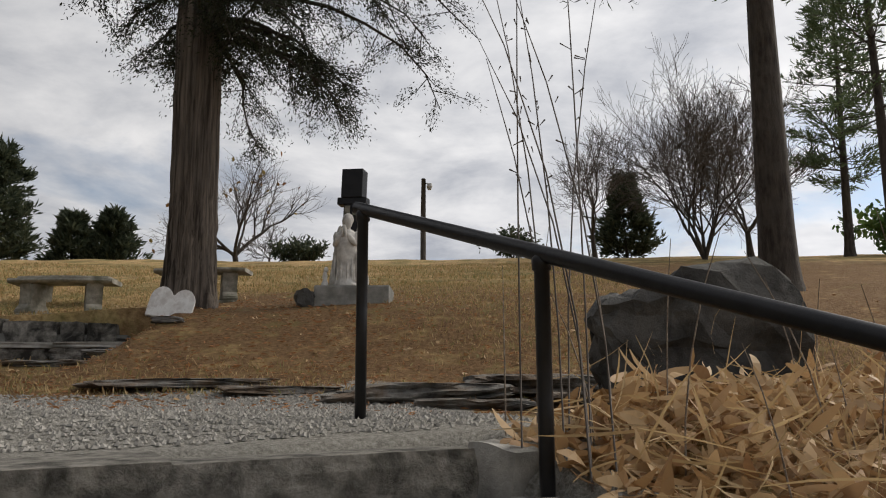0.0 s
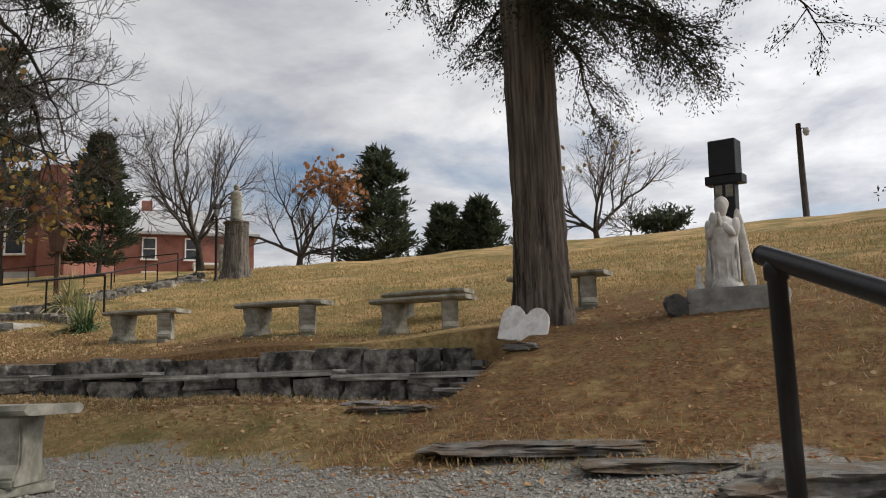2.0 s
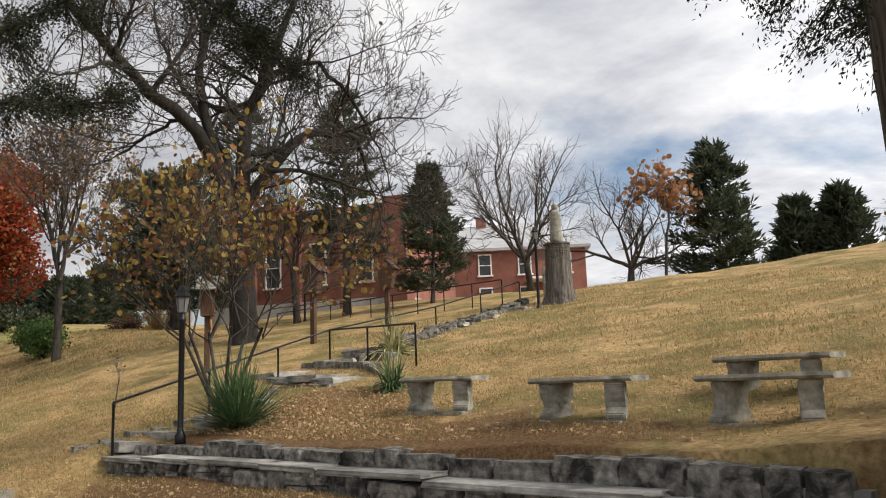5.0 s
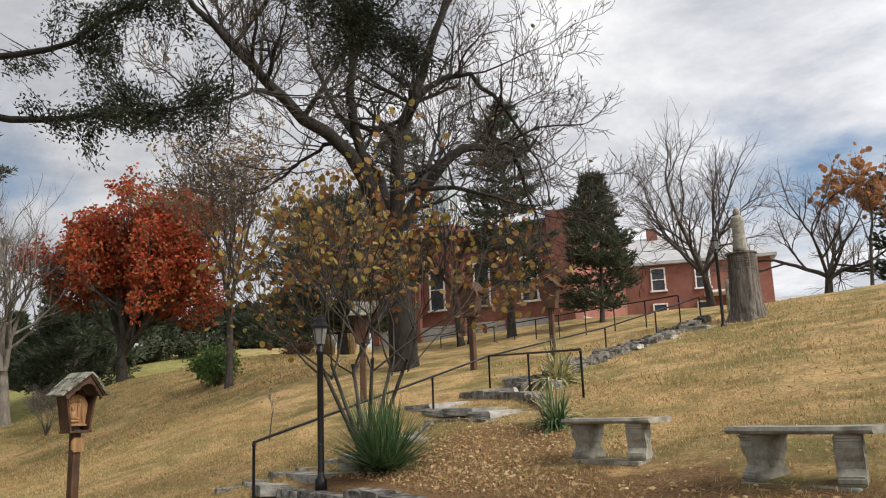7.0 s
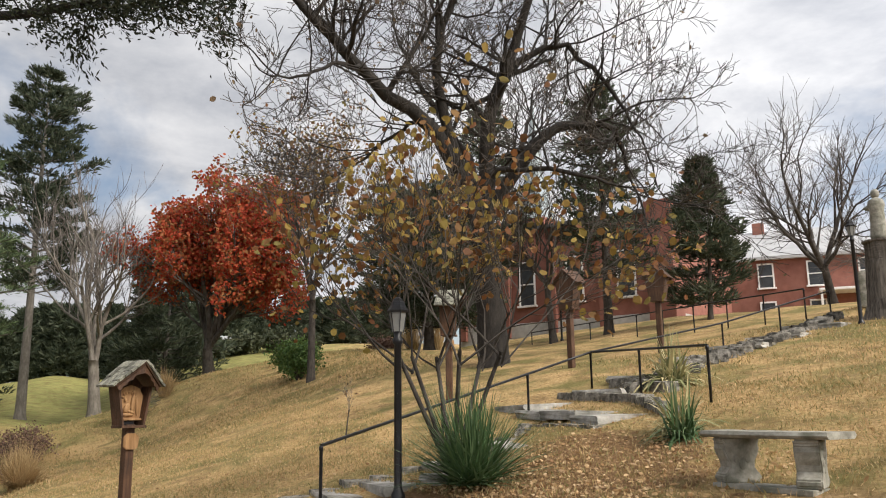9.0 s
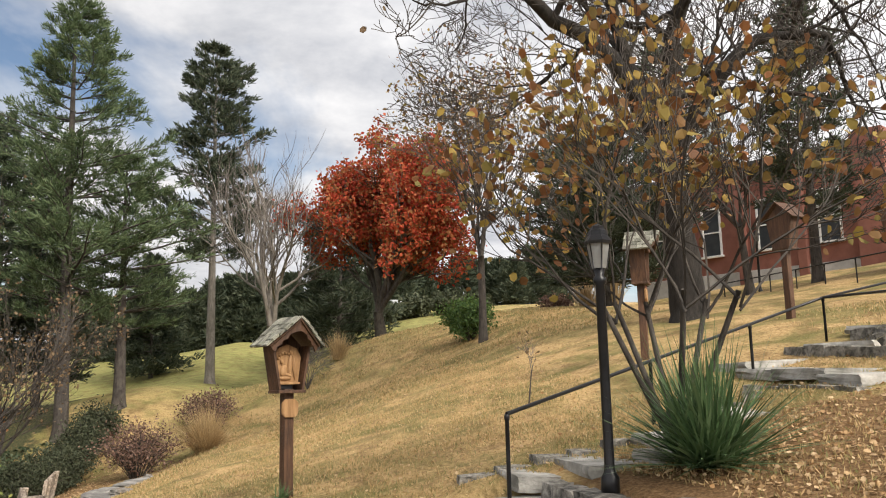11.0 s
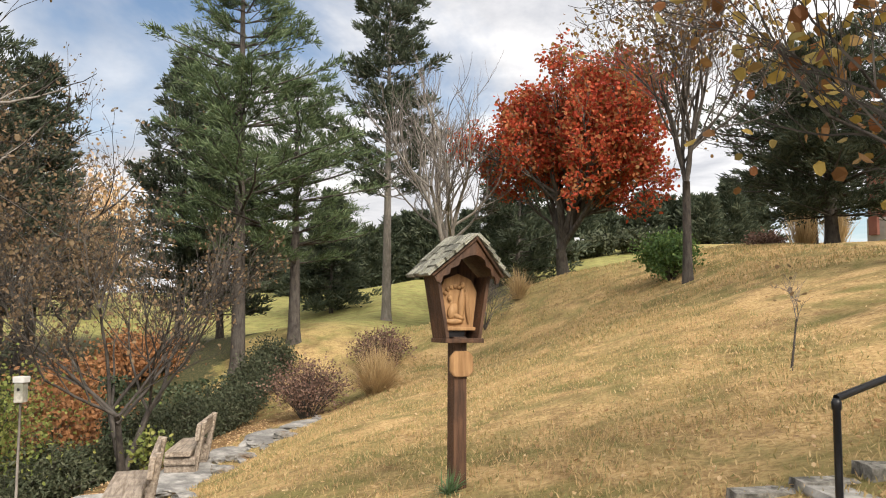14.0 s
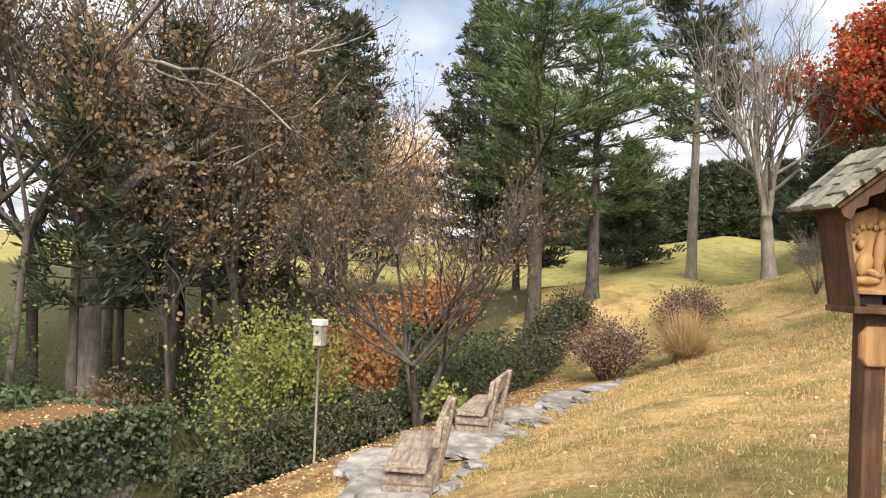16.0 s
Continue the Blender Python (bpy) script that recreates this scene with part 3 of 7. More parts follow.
def stairs():
    random.seed(9)
    ang = math.atan2(STAIR_ACROSS[1], STAIR_ACROSS[0])
    st = thing("stone_steps", pose(STAIR_TOP[0], STAIR_TOP[1], -0.1), "worn mossy limestone steps climbing to the gravel", "steps", kind="structure")
    for k in range(STEP_COUNT + 1):
        top = -0.12 - k * STEP_RISE
        c = -3.3
        while c < 0.55:
            L = min(random.uniform(0.7, 1.3), 0.62 - c)
            if L < 0.2:
                break
            depth = 0.55
            p = STAIR_TOP + STAIR_ACROSS * (c + L / 2) + STAIR_UP * (-k * STEP_RUN + depth / 2 - 0.02)
            place_stone(st, random.choice(STEPS), p[0], p[1], top - 0.2, L * 1.02, depth, 0.2, ang, "step_stone")
            c += L
    # wing wall of rough stones beside the rail
    for k in range(9):
        s = 0.12 - k * 0.36
        p = STAIR_TOP + STAIR_ACROSS * 0.80 + STAIR_UP * s
        zt = 0.0 - max(0, -s) * STEP_RISE / STEP_RUN
        place_stone(st, random.choice(CAPS if k < 2 else BLOCKS), p[0], p[1], zt - 0.6, 0.36 * random.uniform(0.8, 1.05), 0.26, 0.44 + random.uniform(-0.06, 0.06), ang + random.uniform(-0.4, 0.4), "stone", 7.0)


STEPS = [stone_mesh("step_stone", 40 + k, STEP_STONE, 0.022, 3) for k in range(5)]
garden_wall()
stairs()


def boulder(name, x, y, size, turn, seed, material, label, sink=0.12, rough=0.16, category="rock", kind=""):
    bm = bmesh.new()
    bmesh.ops.create_icosphere(bm, subdivisions=4 if max(size) > 0.6 else 3, radius=0.5)
    off = Vector((seed * 5.1, seed * 2.3, seed))
    for v in bm.verts:
        p = v.co.copy()
        q = Vector([max(-0.36, min(0.36, c)) for c in p]) * 1.3
        q += noise.noise_vector(p * 1.6 + off) * rough + noise.noise_vector(p * 5 + off) * rough * 0.6 + noise.noise_vector(p * 13 + off) * rough * 0.3
        q.z += 0.03 * math.floor(noise.noise(Vector((q.x * 2, q.y * 2, q.z * 6)) + off) * 4) / 2
        v.co = q
    m = Matrix.Diagonal((*size, 1))
    bmesh.ops.transform(bm, matrix=m, verts=bm.verts)
    ob = part(name, bm, material, None, label)
    ob.matrix_world = pose(x, y, gz(x, y) + size[2] * (0.5 - sink), 0, 0, turn)
    return tagged(ob, label, category, "", kind)


# ---- rails and lamps ----
def handrail(label, top, posts, radius=0.02, foot=0.85, post_radius=None, second=None, group="iron handrails"):
    """A pipe rail along the points of top, with upright posts (x, y, ztop, length)."""
    o = Vector(top[0]) - Vector((0, 0, foot))
    t = thing("handrail", pose(*o), label, "handrail", group)
    inv = Matrix.Translation(-o)
    for k, line in enumerate([top] + ([second] if second else [])):
        pts = []
        for p, q in zip(line, line[1:]):
            for s in (0.0, 0.25, 0.5, 0.75):
                pts.append(inv @ Vector(p).lerp(Vector(q), s))
        pts.append(inv @ Vector(line[-1]))
        me = tubes("rail", [(pts, [radius] * len(pts), 10)], IRON)
        part_me("rail", me, t)
    for x, y, z, L in posts:
        a = inv @ Vector((x, y, z))
        r = post_radius or radius
        bm = bmesh.new()
        lathe(bm, [(r, -L), (r, -L * 0.5), (r, -0.06), (r * 1.25, -0.055), (r * 1.3, -0.02), (r * 0.9, 0.0)], 10)
        p = part("post", bm, IRON, t, smooth=True)
        p.location = a
    return t


# the rail beside the steps
R0, R1 = Vector((-0.31, 3.91, 0.93)), Vector((0.42, 2.93, 0.53))
stepdir = (R1 - R0) / (R1 - R0).length
R2 = R1 + stepdir * 2.3
handrail("thick black pipe handrail beside the stone steps", [tuple(R0 - stepdir * 0.07), tuple(R0), tuple(R1), tuple(R2)],
         [(R0.x, R0.y, R0.z, 0.98), (R1.x, R1.y, R1.z, 0.98), (R2.x - 0.1, R2.y + 0.1, R2.z, 1.0)], 0.029, 0.9, 0.026)


def up_rail(label, pts, length, extra=(), second=None):
    posts = [(x, y, z, length) for x, y, z in pts] + [(x, y, z, length) for x, y, z in extra]
    return handrail(label, pts, posts, 0.02, length, 0.02, second)


def mids(a, b, n):
    return [tuple(Vector(a).lerp(Vector(b), (k + 1) / (n + 1))) for k in range(n)]


LR0, LR1 = (-13.05, 6.8, 1.48), (-17.0, 12.65, 2.88)
up_rail("thin black iron handrail along garden steps", [LR0, LR1], 0.78, mids(LR0, LR1, 2))
UC = (-12.6, 11.85, 2.66)
up_rail("thin black iron handrail by the lawn", [UC, LR1], 0.75, mids(UC, LR1, 1))
RR0, RR1 = (-18.0, 16.5, 3.62), (-18.9, 20.5, 4.6)
up_rail("thin black iron handrail up the slope", [LR1, RR0, RR1], 0.85, mids(RR0, RR1, 1))
FR0, FR1, FR2 = (-31.5, 18.6, 4.7), (-24.5, 19.6, 4.75), (-19.6, 20.4, 4.75)
up_rail("thin black iron handrail before the church", [FR0, FR1, FR2], 0.9, mids(FR0, FR1, 5) + mids(FR1, FR2, 3))


def lamp_post(x, y, z, top, label):
    h = top - z
    t = thing("lamp_post", pose(x, y, z), label, "lamp post", "black lamp posts")
    bm = bmesh.new()
    lathe(bm, [(0.075, -0.1), (0.075, 0.05), (0.05, 0.09), (0.042, 0.14), (0.04, h - 0.52), (0.055, h - 0.50), (0.055, h - 0.46), (0.035, h - 0.44), (0.05, h - 0.38)], 14)
    part("pole", bm, IRON, t, smooth=True)
    bm = bmesh.new()
    lathe(bm, [(0.062, h - 0.38), (0.10, h - 0.17)], 6)
    part("lantern_glass", bm, LAMP_GLASS, t, "frosted pale lantern glass")
    bm = bmesh.new()
    lathe(bm, [(0.115, h - 0.175), (0.12, h - 0.15), (0.085, h - 0.10), (0.075, h - 0.06), (0.06, h - 0.045), (0.05, h - 0.02), (0.015, h)], 6)
    part("lantern_roof", bm, IRON, t)
    for k in range(6):
        a = 2 * math.pi * k / 6
        me = tubes("lantern_bar", [([Vector((0.064 * math.cos(a), 0.064 * math.sin(a), h - 0.39)), Vector((0.083 * math.cos(a), 0.083 * math.sin(a), h - 0.28)), Vector((0.104 * math.cos(a), 0.104 * math.sin(a), h - 0.16))], [0.006] * 3, 5)], IRON)
        part_me("lantern_bar", me, t)
    return t


lamp_post(-12.12, 7.43, 0.95, 3.08, "black iron lamp post beside a yucca")
lamp_post(-17.35, 19.75, gz(-17.35, 19.75), 6.0, "black iron lamp post beside a carved stump")
lamp_post(-30.6, 19.4, gz(-30.6, 19.4), 6.4, "distant black iron lamp post by the church")


# ---- benches ----
def bench(label, fancy=True, length=1.18, curve=0.10):
    """A cast concrete garden bench: a bowed top on two scrolled legs and a ground slab."""
    t = thing("stone_bench", Matrix(), label, "bench", "concrete garden benches")
    bm = bmesh.new()
    n = 14
    D, H, T = 0.36, 0.43, 0.055
    rows = []
    for k in range(n + 1):
        u = k / n - 0.5
        x, bow = u * length, -curve * (1 - (2 * u) ** 2)
        ring = [(-D / 2, H - T + 0.012), (-D / 2 - 0.012, H - T / 2), (-D / 2 + 0.004, H), (D / 2 - 0.004, H), (D / 2 + 0.012, H - T / 2), (D / 2, H - T + 0.012), (D / 2 - 0.02, H - T), (-D / 2 + 0.02, H - T)]
        rows.append([bm.verts.new((x, y + bow + curve / 2, z)) for y, z in ring])
    for r, q in zip(rows, rows[1:]):
        for k in range(8):
            bm.faces.new((r[k], r[(k + 1) % 8], q[(k + 1) % 8], q[k]))
    bm.faces.new(rows[0])
    bm.faces.new(rows[-1][::-1])
    bmesh.ops.recalc_face_normals(bm, faces=bm.faces[:])
    part("seat", bm, CONCRETE, t)
    if fancy:
        prof = [(0.13, 0.0), (0.15, 0.02), (0.15, 0.07), (0.125, 0.09), (0.10, 0.13), (0.105, 0.18), (0.13, 0.23), (0.145, 0.28), (0.135, 0.33), (0.15, 0.35), (0.15, 0.376)]
    else:
        prof = [(0.17, 0.0), (0.17, 0.05), (0.15, 0.07), (0.115, 0.12), (0.11, 0.22), (0.12, 0.32), (0.13, 0.376)]
    prof = [(r * 1.1, z) for r, z in prof]
    for sx in (-1, 1):
        bm = bmesh.new()
        outline = [(-r, z) for r, z in prof] + [(r, z) for r, z in prof[::-1]]
        prism(bm, [(x, z) for x, z in outline], 0.19, Matrix.Rotation(radians(90 + sx * 24), 4, "Z"))
        bmesh.ops.recalc_face_normals(bm, faces=bm.faces[:])
        bmesh.ops.bevel(bm, geom=[e for e in bm.edges if e.calc_face_angle(0) > 0.8], offset=0.012, segments=2, affect="EDGES")
        if fancy:
            for k, (px, pz, pr) in enumerate(((0.0, 0.27, 0.045), (0.05, 0.2, 0.03), (-0.05, 0.2, 0.03), (0.0, 0.15, 0.035))):
                for face in (-1, 1):
                    r = bmesh.ops.create_uvsphere(bm, u_segments=8, v_segments=6, radius=pr)
                    bmesh.ops.transform(bm, matrix=Matrix.Rotation(radians(90 + sx * 24), 4, "Z") @ Matrix.Translation((px, face * 0.094, pz)) @ Matrix.Diagonal((1, 0.4, 1.2, 1)), verts=r["verts"])
        ob = part("leg", bm, CONCRETE, t)
        ob.location = (sx * length * 0.29, curve * 0.1, 0)
    bm = bmesh.new()
    box(bm, (length * 0.78, 0.36, 0.05), (0, 0, -0.02), None, 0.012)
    part("ground_slab", bm, CONCRETE, t)
    return t


def seat_bench(b, x, y, seat, turn):
    b.matrix_world = pose(x, y, seat - 0.43, 0, 0, turn)
    return b


def built_bench(label, fancy, length, x, y, seat, turn, curve=0.10):
    return seat_bench(bench(label, fancy, length, curve), x, y, seat, turn)


built_bench("curved grey concrete bench with scrolled legs on the lawn", True, 1.2, -9.15, 9.70, 1.66, 12)
built_bench("curved grey concrete bench with scrolled legs on the lawn", True, 1.2, -6.53, 9.5, 1.59, 10)
built_bench("plain concrete bench facing another bench", False, 1.25, -4.80, 9.95, 1.56, 5, 0.08)
built_bench("plain concrete bench behind another bench", False, 1.2, -5.25, 10.9, 1.74, 4, 0.08)
built_bench("plain concrete bench half hidden behind the cedar", False, 1.2, -3.3, 10.6, 1.78, 0, 0.08)
built_bench("plain pale concrete bench on the gravel", False, 1.2, -4.62, 4.42, 0.55, 4, 0.08)


# ---- statue, cross, heart stone ----
def blob(bm, at, size, m=Matrix(), seg=16):
    r = bmesh.ops.create_uvsphere(bm, u_segments=seg, v_segments=seg // 2 + 2, radius=1.0)
    bmesh.ops.transform(bm, matrix=Matrix.Translation(at) @ m @ Matrix.Diagonal((*size, 1)), verts=r["verts"])


def angel_statue(x, y, z, turn):
    """A kneeling praying angel, one plain body."""
    bm = bmesh.new()
    lathe(bm, [(0.20, 0.0), (0.19, 0.06), (0.14, 0.13), (0.13, 0.25), (0.165, 0.38), (0.17, 0.48), (0.17, 0.55), (0.185, 0.65), (0.15, 0.74), (0.06, 0.79)], 18)
    blob(bm, (0, -0.03, 0.42), (0.13, 0.10, 0.14))
    blob(bm, (0, -0.02, 0.89), (0.078, 0.085, 0.105))
    blob(bm, (0, 0.02, 0.93), (0.088, 0.085, 0.085))
    blob(bm, (0, 0.0, 0.79), (0.05, 0.05, 0.07))
    for s in (-1, 1):
        blob(bm, (s * 0.15, -0.02, 0.65), (0.06, 0.075, 0.12), Matrix.Rotation(s * 0.25, 4, "Y"))
        blob(bm, (s * 0.09, -0.13, 0.64), (0.13, 0.05, 0.05), Matrix.Rotation(s * 0.75, 4, "Y"))
        blob(bm, (s * 0.02, -0.18, 0.74), (0.025, 0.035, 0.085), Matrix.Rotation(-s * 0.12, 4, "Y"))
        for k in range(6):
            blob(bm, (s * (0.17 + 0.016 * k), 0.11, 0.66 - 0.10 * k), (0.06, 0.035, 0.22 - 0.012 * k), Matrix.Rotation(-s * (0.10 + 0.02 * k), 4, "Y"), 10)
        for k in range(3):
            blob(bm, (s * (0.05 + 0.06 * k), -0.12 + 0.03 * k, 0.28), (0.02, 0.03, 0.22), Matrix(), 8)
    ob = part("angel_statue", bm, PLASTER, None, smooth=True)
    ob.matrix_world = pose(x, y, z, 0, 0, turn) @ Matrix.Diagonal((0.76, 0.8, 0.89, 1))
    tagged(ob, "weathered white stone kneeling praying angel statue", "statue")


PX, PY, PTOP = -1.14, 9.5, 1.35
ped = thing("pedestal", pose(PX, PY, PTOP), "rough grey concrete block pedestal", "pedestal")
bm = bmesh.new()
box(bm, (0.86, 0.55, 0.6), (0, 0, -0.3), None, 0.02)
bmesh.ops.subdivide_edges(bm, edges=bm.edges[:], cuts=1)
for v in bm.verts:
    v.co += noise.noise_vector(v.co * 4) * 0.018
part("block", bm, CONCRETE_DARK, ped)
angel_statue(PX - 0.09, PY - 0.05, PTOP - 0.01, -8)
bm = bmesh.new()
lathe(bm, [(0.05, 0), (0.045, 0.05), (0.025, 0.1), (0.03, 0.15), (0.015, 0.2)], 10)
blob(bm, (0.01, 0, 0.22), (0.028, 0.028, 0.035), Matrix(), 8)
ob = part("stone_figurine", bm, PLASTER, None, smooth=True)
ob.matrix_world = pose(PX - 0.33, PY - 0.12, PTOP - 0.01)
tagged(ob, "small broken white stone figurine on the pedestal", "figurine")

CX, CY = -1.27, 9.87
cr = thing("memorial_cross", pose(CX, CY, 1.15, 0, 2, -10), "dark painted cross with a square head", "cross")
bm = bmesh.new()
box(bm, (0.21, 0.13, 1.62), (0, 0, 0.66), None, 0.012)
part("upright", bm, IRON, cr)
bm = bmesh.new()
box(bm, (0.37, 0.16, 0.09), (0, 0, 1.33), None, 0.01)
part("arm", bm, IRON, cr)
bm = bmesh.new()
box(bm, (0.27, 0.2, 0.36), (0, 0, 1.55), None, 0.01)
part("head_box", bm, IRON, cr)
for sx in (-0.052, 0.052):
    bm = bmesh.new()
    box(bm, (0.07, 0.012, 0.12), (sx, -0.071, 1.21), None, 0.004)
    part("plate", bm, CONCRETE, cr, "small pale plate")


def heart_stone(x, y, z, turn, lean):
    """A white double-arched tablet leaning against the tree."""
    bm = bmesh.new()
    half = [(-0.27, 0.0), (-0.27, 0.17)] + [(-0.135 - 0.135 * math.cos(a), 0.18 + 0.125 * math.sin(a)) for a in np.linspace(0.1, math.pi - 0.45, 9)]
    outline = half + [(0.0, 0.235)] + [(-px, pz) for px, pz in half[::-1]]
    prism(bm, outline, 0.055)
    bmesh.ops.recalc_face_normals(bm, faces=bm.faces[:])
    bmesh.ops.bevel(bm, geom=[e for e in bm.edges if e.calc_face_angle(0) > 1.0], offset=0.006, segments=2, affect="EDGES")
    ob = part("tablet_stone", bm, WHITE)
    ob.matrix_world = pose(x, y, z, lean, 9, turn) @ Matrix.Diagonal((0.86, 0.88, 1.12, 1))
    tagged(ob, "flaking white double-arched tablet leaning on a tree", "tablet")


heart_stone(-2.95, 8.52, 0.92, 4, -16)


# ---- wayside shrines ----
PROW = 0.15       # how far a shrine's ridge runs forward past its eaves


def shrine(x, y, z, peak, turn, label, detailed=True):
    """A roofed carved box on a square post."""
    k = (peak - z) / 2.03
    t = thing("wayside_shrine", pose(x, y, z, 0, 0, turn) @ Matrix.Diagonal((k * 0.96, k * 0.95, k, 1)), label, "shrine", "roofed wooden shrines")
    bm = bmesh.new()
    box(bm, (0.125, 0.125, 1.4), (0, 0, 0.55), None, 0.008)
    part("post", bm, BROWN_WOOD, t)
    lo, hi, zb, zt, d = 0.165, 0.26, 1.22, 1.75, 0.25
    for s in (-1, 1):
        bm = bmesh.new()
        prism(bm, [(s * lo, zb), (s * (lo - 0.03), zb), (s * (hi - 0.03), zt), (s * hi, zt)], d)
        bmesh.ops.recalc_face_normals(bm, faces=bm.faces[:])
        part("side_board", bm, BROWN_WOOD, t)
    bm = bmesh.new()
    prism(bm, [(-lo, zb), (lo, zb), (hi, zt), (0, zt + 0.25), (-hi, zt)], 0.025, Matrix.Translation((0, d / 2, 0)))
    bmesh.ops.recalc_face_normals(bm, faces=bm.faces[:])
    part("back_board", bm, BROWN_WOOD, t)
    bm = bmesh.new()
    box(bm, (2 * lo + 0.04, d + 0.03, 0.035), (0, -0.005, zb), None, 0.005)
    part("floor_board", bm, BROWN_WOOD, t)
    # scalloped front gable
    bm = bmesh.new()
    arch = [(0.30, 1.70), (0.265, 1.68), (0.245, 1.74), (0.20, 1.755), (0.19, 1.80), (0.13, 1.825), (0.115, 1.87), (0.05, 1.90), (0, 1.91)]
    top = [(0, 2.02), (0.315, 1.735)]
    for s in (-1, 1):
        prism(bm, [(s * px, pz) for px, pz in arch] + [(s * px, pz) for px, pz in top], 0.028, Matrix.Translation((0, -d / 2 - 0.05, 0)))
    for v in bm.verts:
        v.co.y -= PROW * (1 - abs(v.co.x) / 0.33)
    bmesh.ops.recalc_face_normals(bm, faces=bm.faces[:])
    part("gable_board", bm, BROWN_WOOD, t)
    ang = math.atan2(0.30, 0.34)
    for s in (-1, 1):
        rf = thing("roof", Matrix(), "", "")
        rf.parent = t
        bm = bmesh.new()
        box(bm, (0.46, d + 0.18, 0.018), (0, 0, 0))
        for v in bm.verts:
            if v.co.y < 0:
                v.co.y -= PROW * (0.23 - s * v.co.x) / 0.46
        me = bpy.data.meshes.new("roof_board")
        bm.to_mesh(me)
        bm.free()
        me.materials.append(BROWN_WOOD)
        bpy.data.objects.remove(rf)
        rf = new("roof", me)
        rf.parent = t
        rf.matrix_local = Matrix.Translation((s * 0.165, 0, 1.895)) @ Matrix.Rotation(s * ang, 4, "Y")
        if detailed:
            for row in range(5):
                yy = -(d + 0.20) / 2 - PROW * (0.05 + row * 0.092) / 0.46
                while yy < (d + 0.18) / 2 - 0.02:
                    w = random.uniform(0.06, 0.11)
                    w = min(w, (d + 0.20) / 2 - yy)
                    sh = new("shingle", SHINGLE_ME)
                    sh.parent = rf
                    sh.matrix_local = Matrix.Translation((s * (0.20 - row * 0.092), yy + w / 2, 0.020 + random.uniform(0, 0.004))) @ Matrix.Rotation(s * -0.05 + random.uniform(-0.02, 0.02), 4, "Y") @ Matrix.Diagonal((0.135, w * 0.93, random.uniform(0.02, 0.034), 1))
                    yy += w
    if detailed:
        bm = bmesh.new()
        prism(bm, [(-0.145, 1.31), (0.145, 1.31), (0.185, 1.62), (0.13, 1.72), (0, 1.77), (-0.13, 1.72), (-0.185, 1.62)], 0.02, Matrix.Translation((0, 0.0, 0)))
        bmesh.ops.recalc_face_normals(bm, faces=bm.faces[:])
        panel = part("carved_panel", bm, PINE_WOOD, t, "honey-coloured carved relief panel")
        bm = bmesh.new()
        yb = -0.02
        blob(bm, (0.03, yb, 1.52), (0.035, 0.025, 0.13), Matrix.Rotation(0.06, 4, "Y"), 10)
        blob(bm, (0.035, yb - 0.005, 1.675), (0.025, 0.022, 0.03), Matrix(), 8)
        blob(bm, (0.085, yb, 1.50), (0.022, 0.02, 0.15), Matrix.Rotation(-0.1, 4, "Y"), 10)
        blob(bm, (-0.055, yb, 1.46), (0.05, 0.025, 0.07), Matrix.Rotation(0.4, 4, "Y"), 10)
        blob(bm, (-0.085, yb - 0.005, 1.565), (0.023, 0.02, 0.028), Matrix(), 8)
        blob(bm, (-0.02, yb - 0.004, 1.42), (0.085, 0.02, 0.022), Matrix.Rotation(0.35, 4, "Y"), 10)
        blob(bm, (-0.04, yb, 1.375), (0.09, 0.022, 0.025), Matrix(), 10)
        for k in range(7):
            a = math.pi * (0.1 + 0.8 * k / 6)
            blob(bm, (-0.03 + 0.10 * math.cos(a), yb + 0.005, 1.58 + 0.085 * math.sin(a)), (0.022, 0.018, 0.02), Matrix(), 8)
        part("relief", bm, PINE_WOOD, panel, smooth=True)
        bm = bmesh.new()
        box(bm, (0.30, 0.05, 0.025), (0, -0.03, 1.315), None, 0.004)
        part("ledge", bm, PINE_WOOD, t, "honey-coloured ledge")
        bm = bmesh.new()
        box(bm, (0.15, 0.012, 0.05), (-0.02, -0.02, 1.27), None, 0.002)
        part("name_plate", bm, IRON, t, "small black name plate")
        bm = bmesh.new()
        a, b = 0.105, 0.06
        prism(bm, [(1.05 * u, v) for u, v in ((-a, -b), (-b, -a), (b, -a), (a, -b), (a, b), (b, a), (-b, a), (-a, b))], 0.03, Matrix.Translation((0, -0.078, 1.03)))
        bmesh.ops.recalc_face_normals(bm, faces=bm.faces[:])
        bmesh.ops.bevel(bm, geom=bm.edges[:], offset=0.006, segments=2, affect="EDGES")
        part("number_plaque", bm, PINE_WOOD, t, "honey-coloured eight-sided wooden plaque")
    return t


SHINGLE_ME = stone_mesh("shingle", 77, SHINGLE, 0.05, 1)


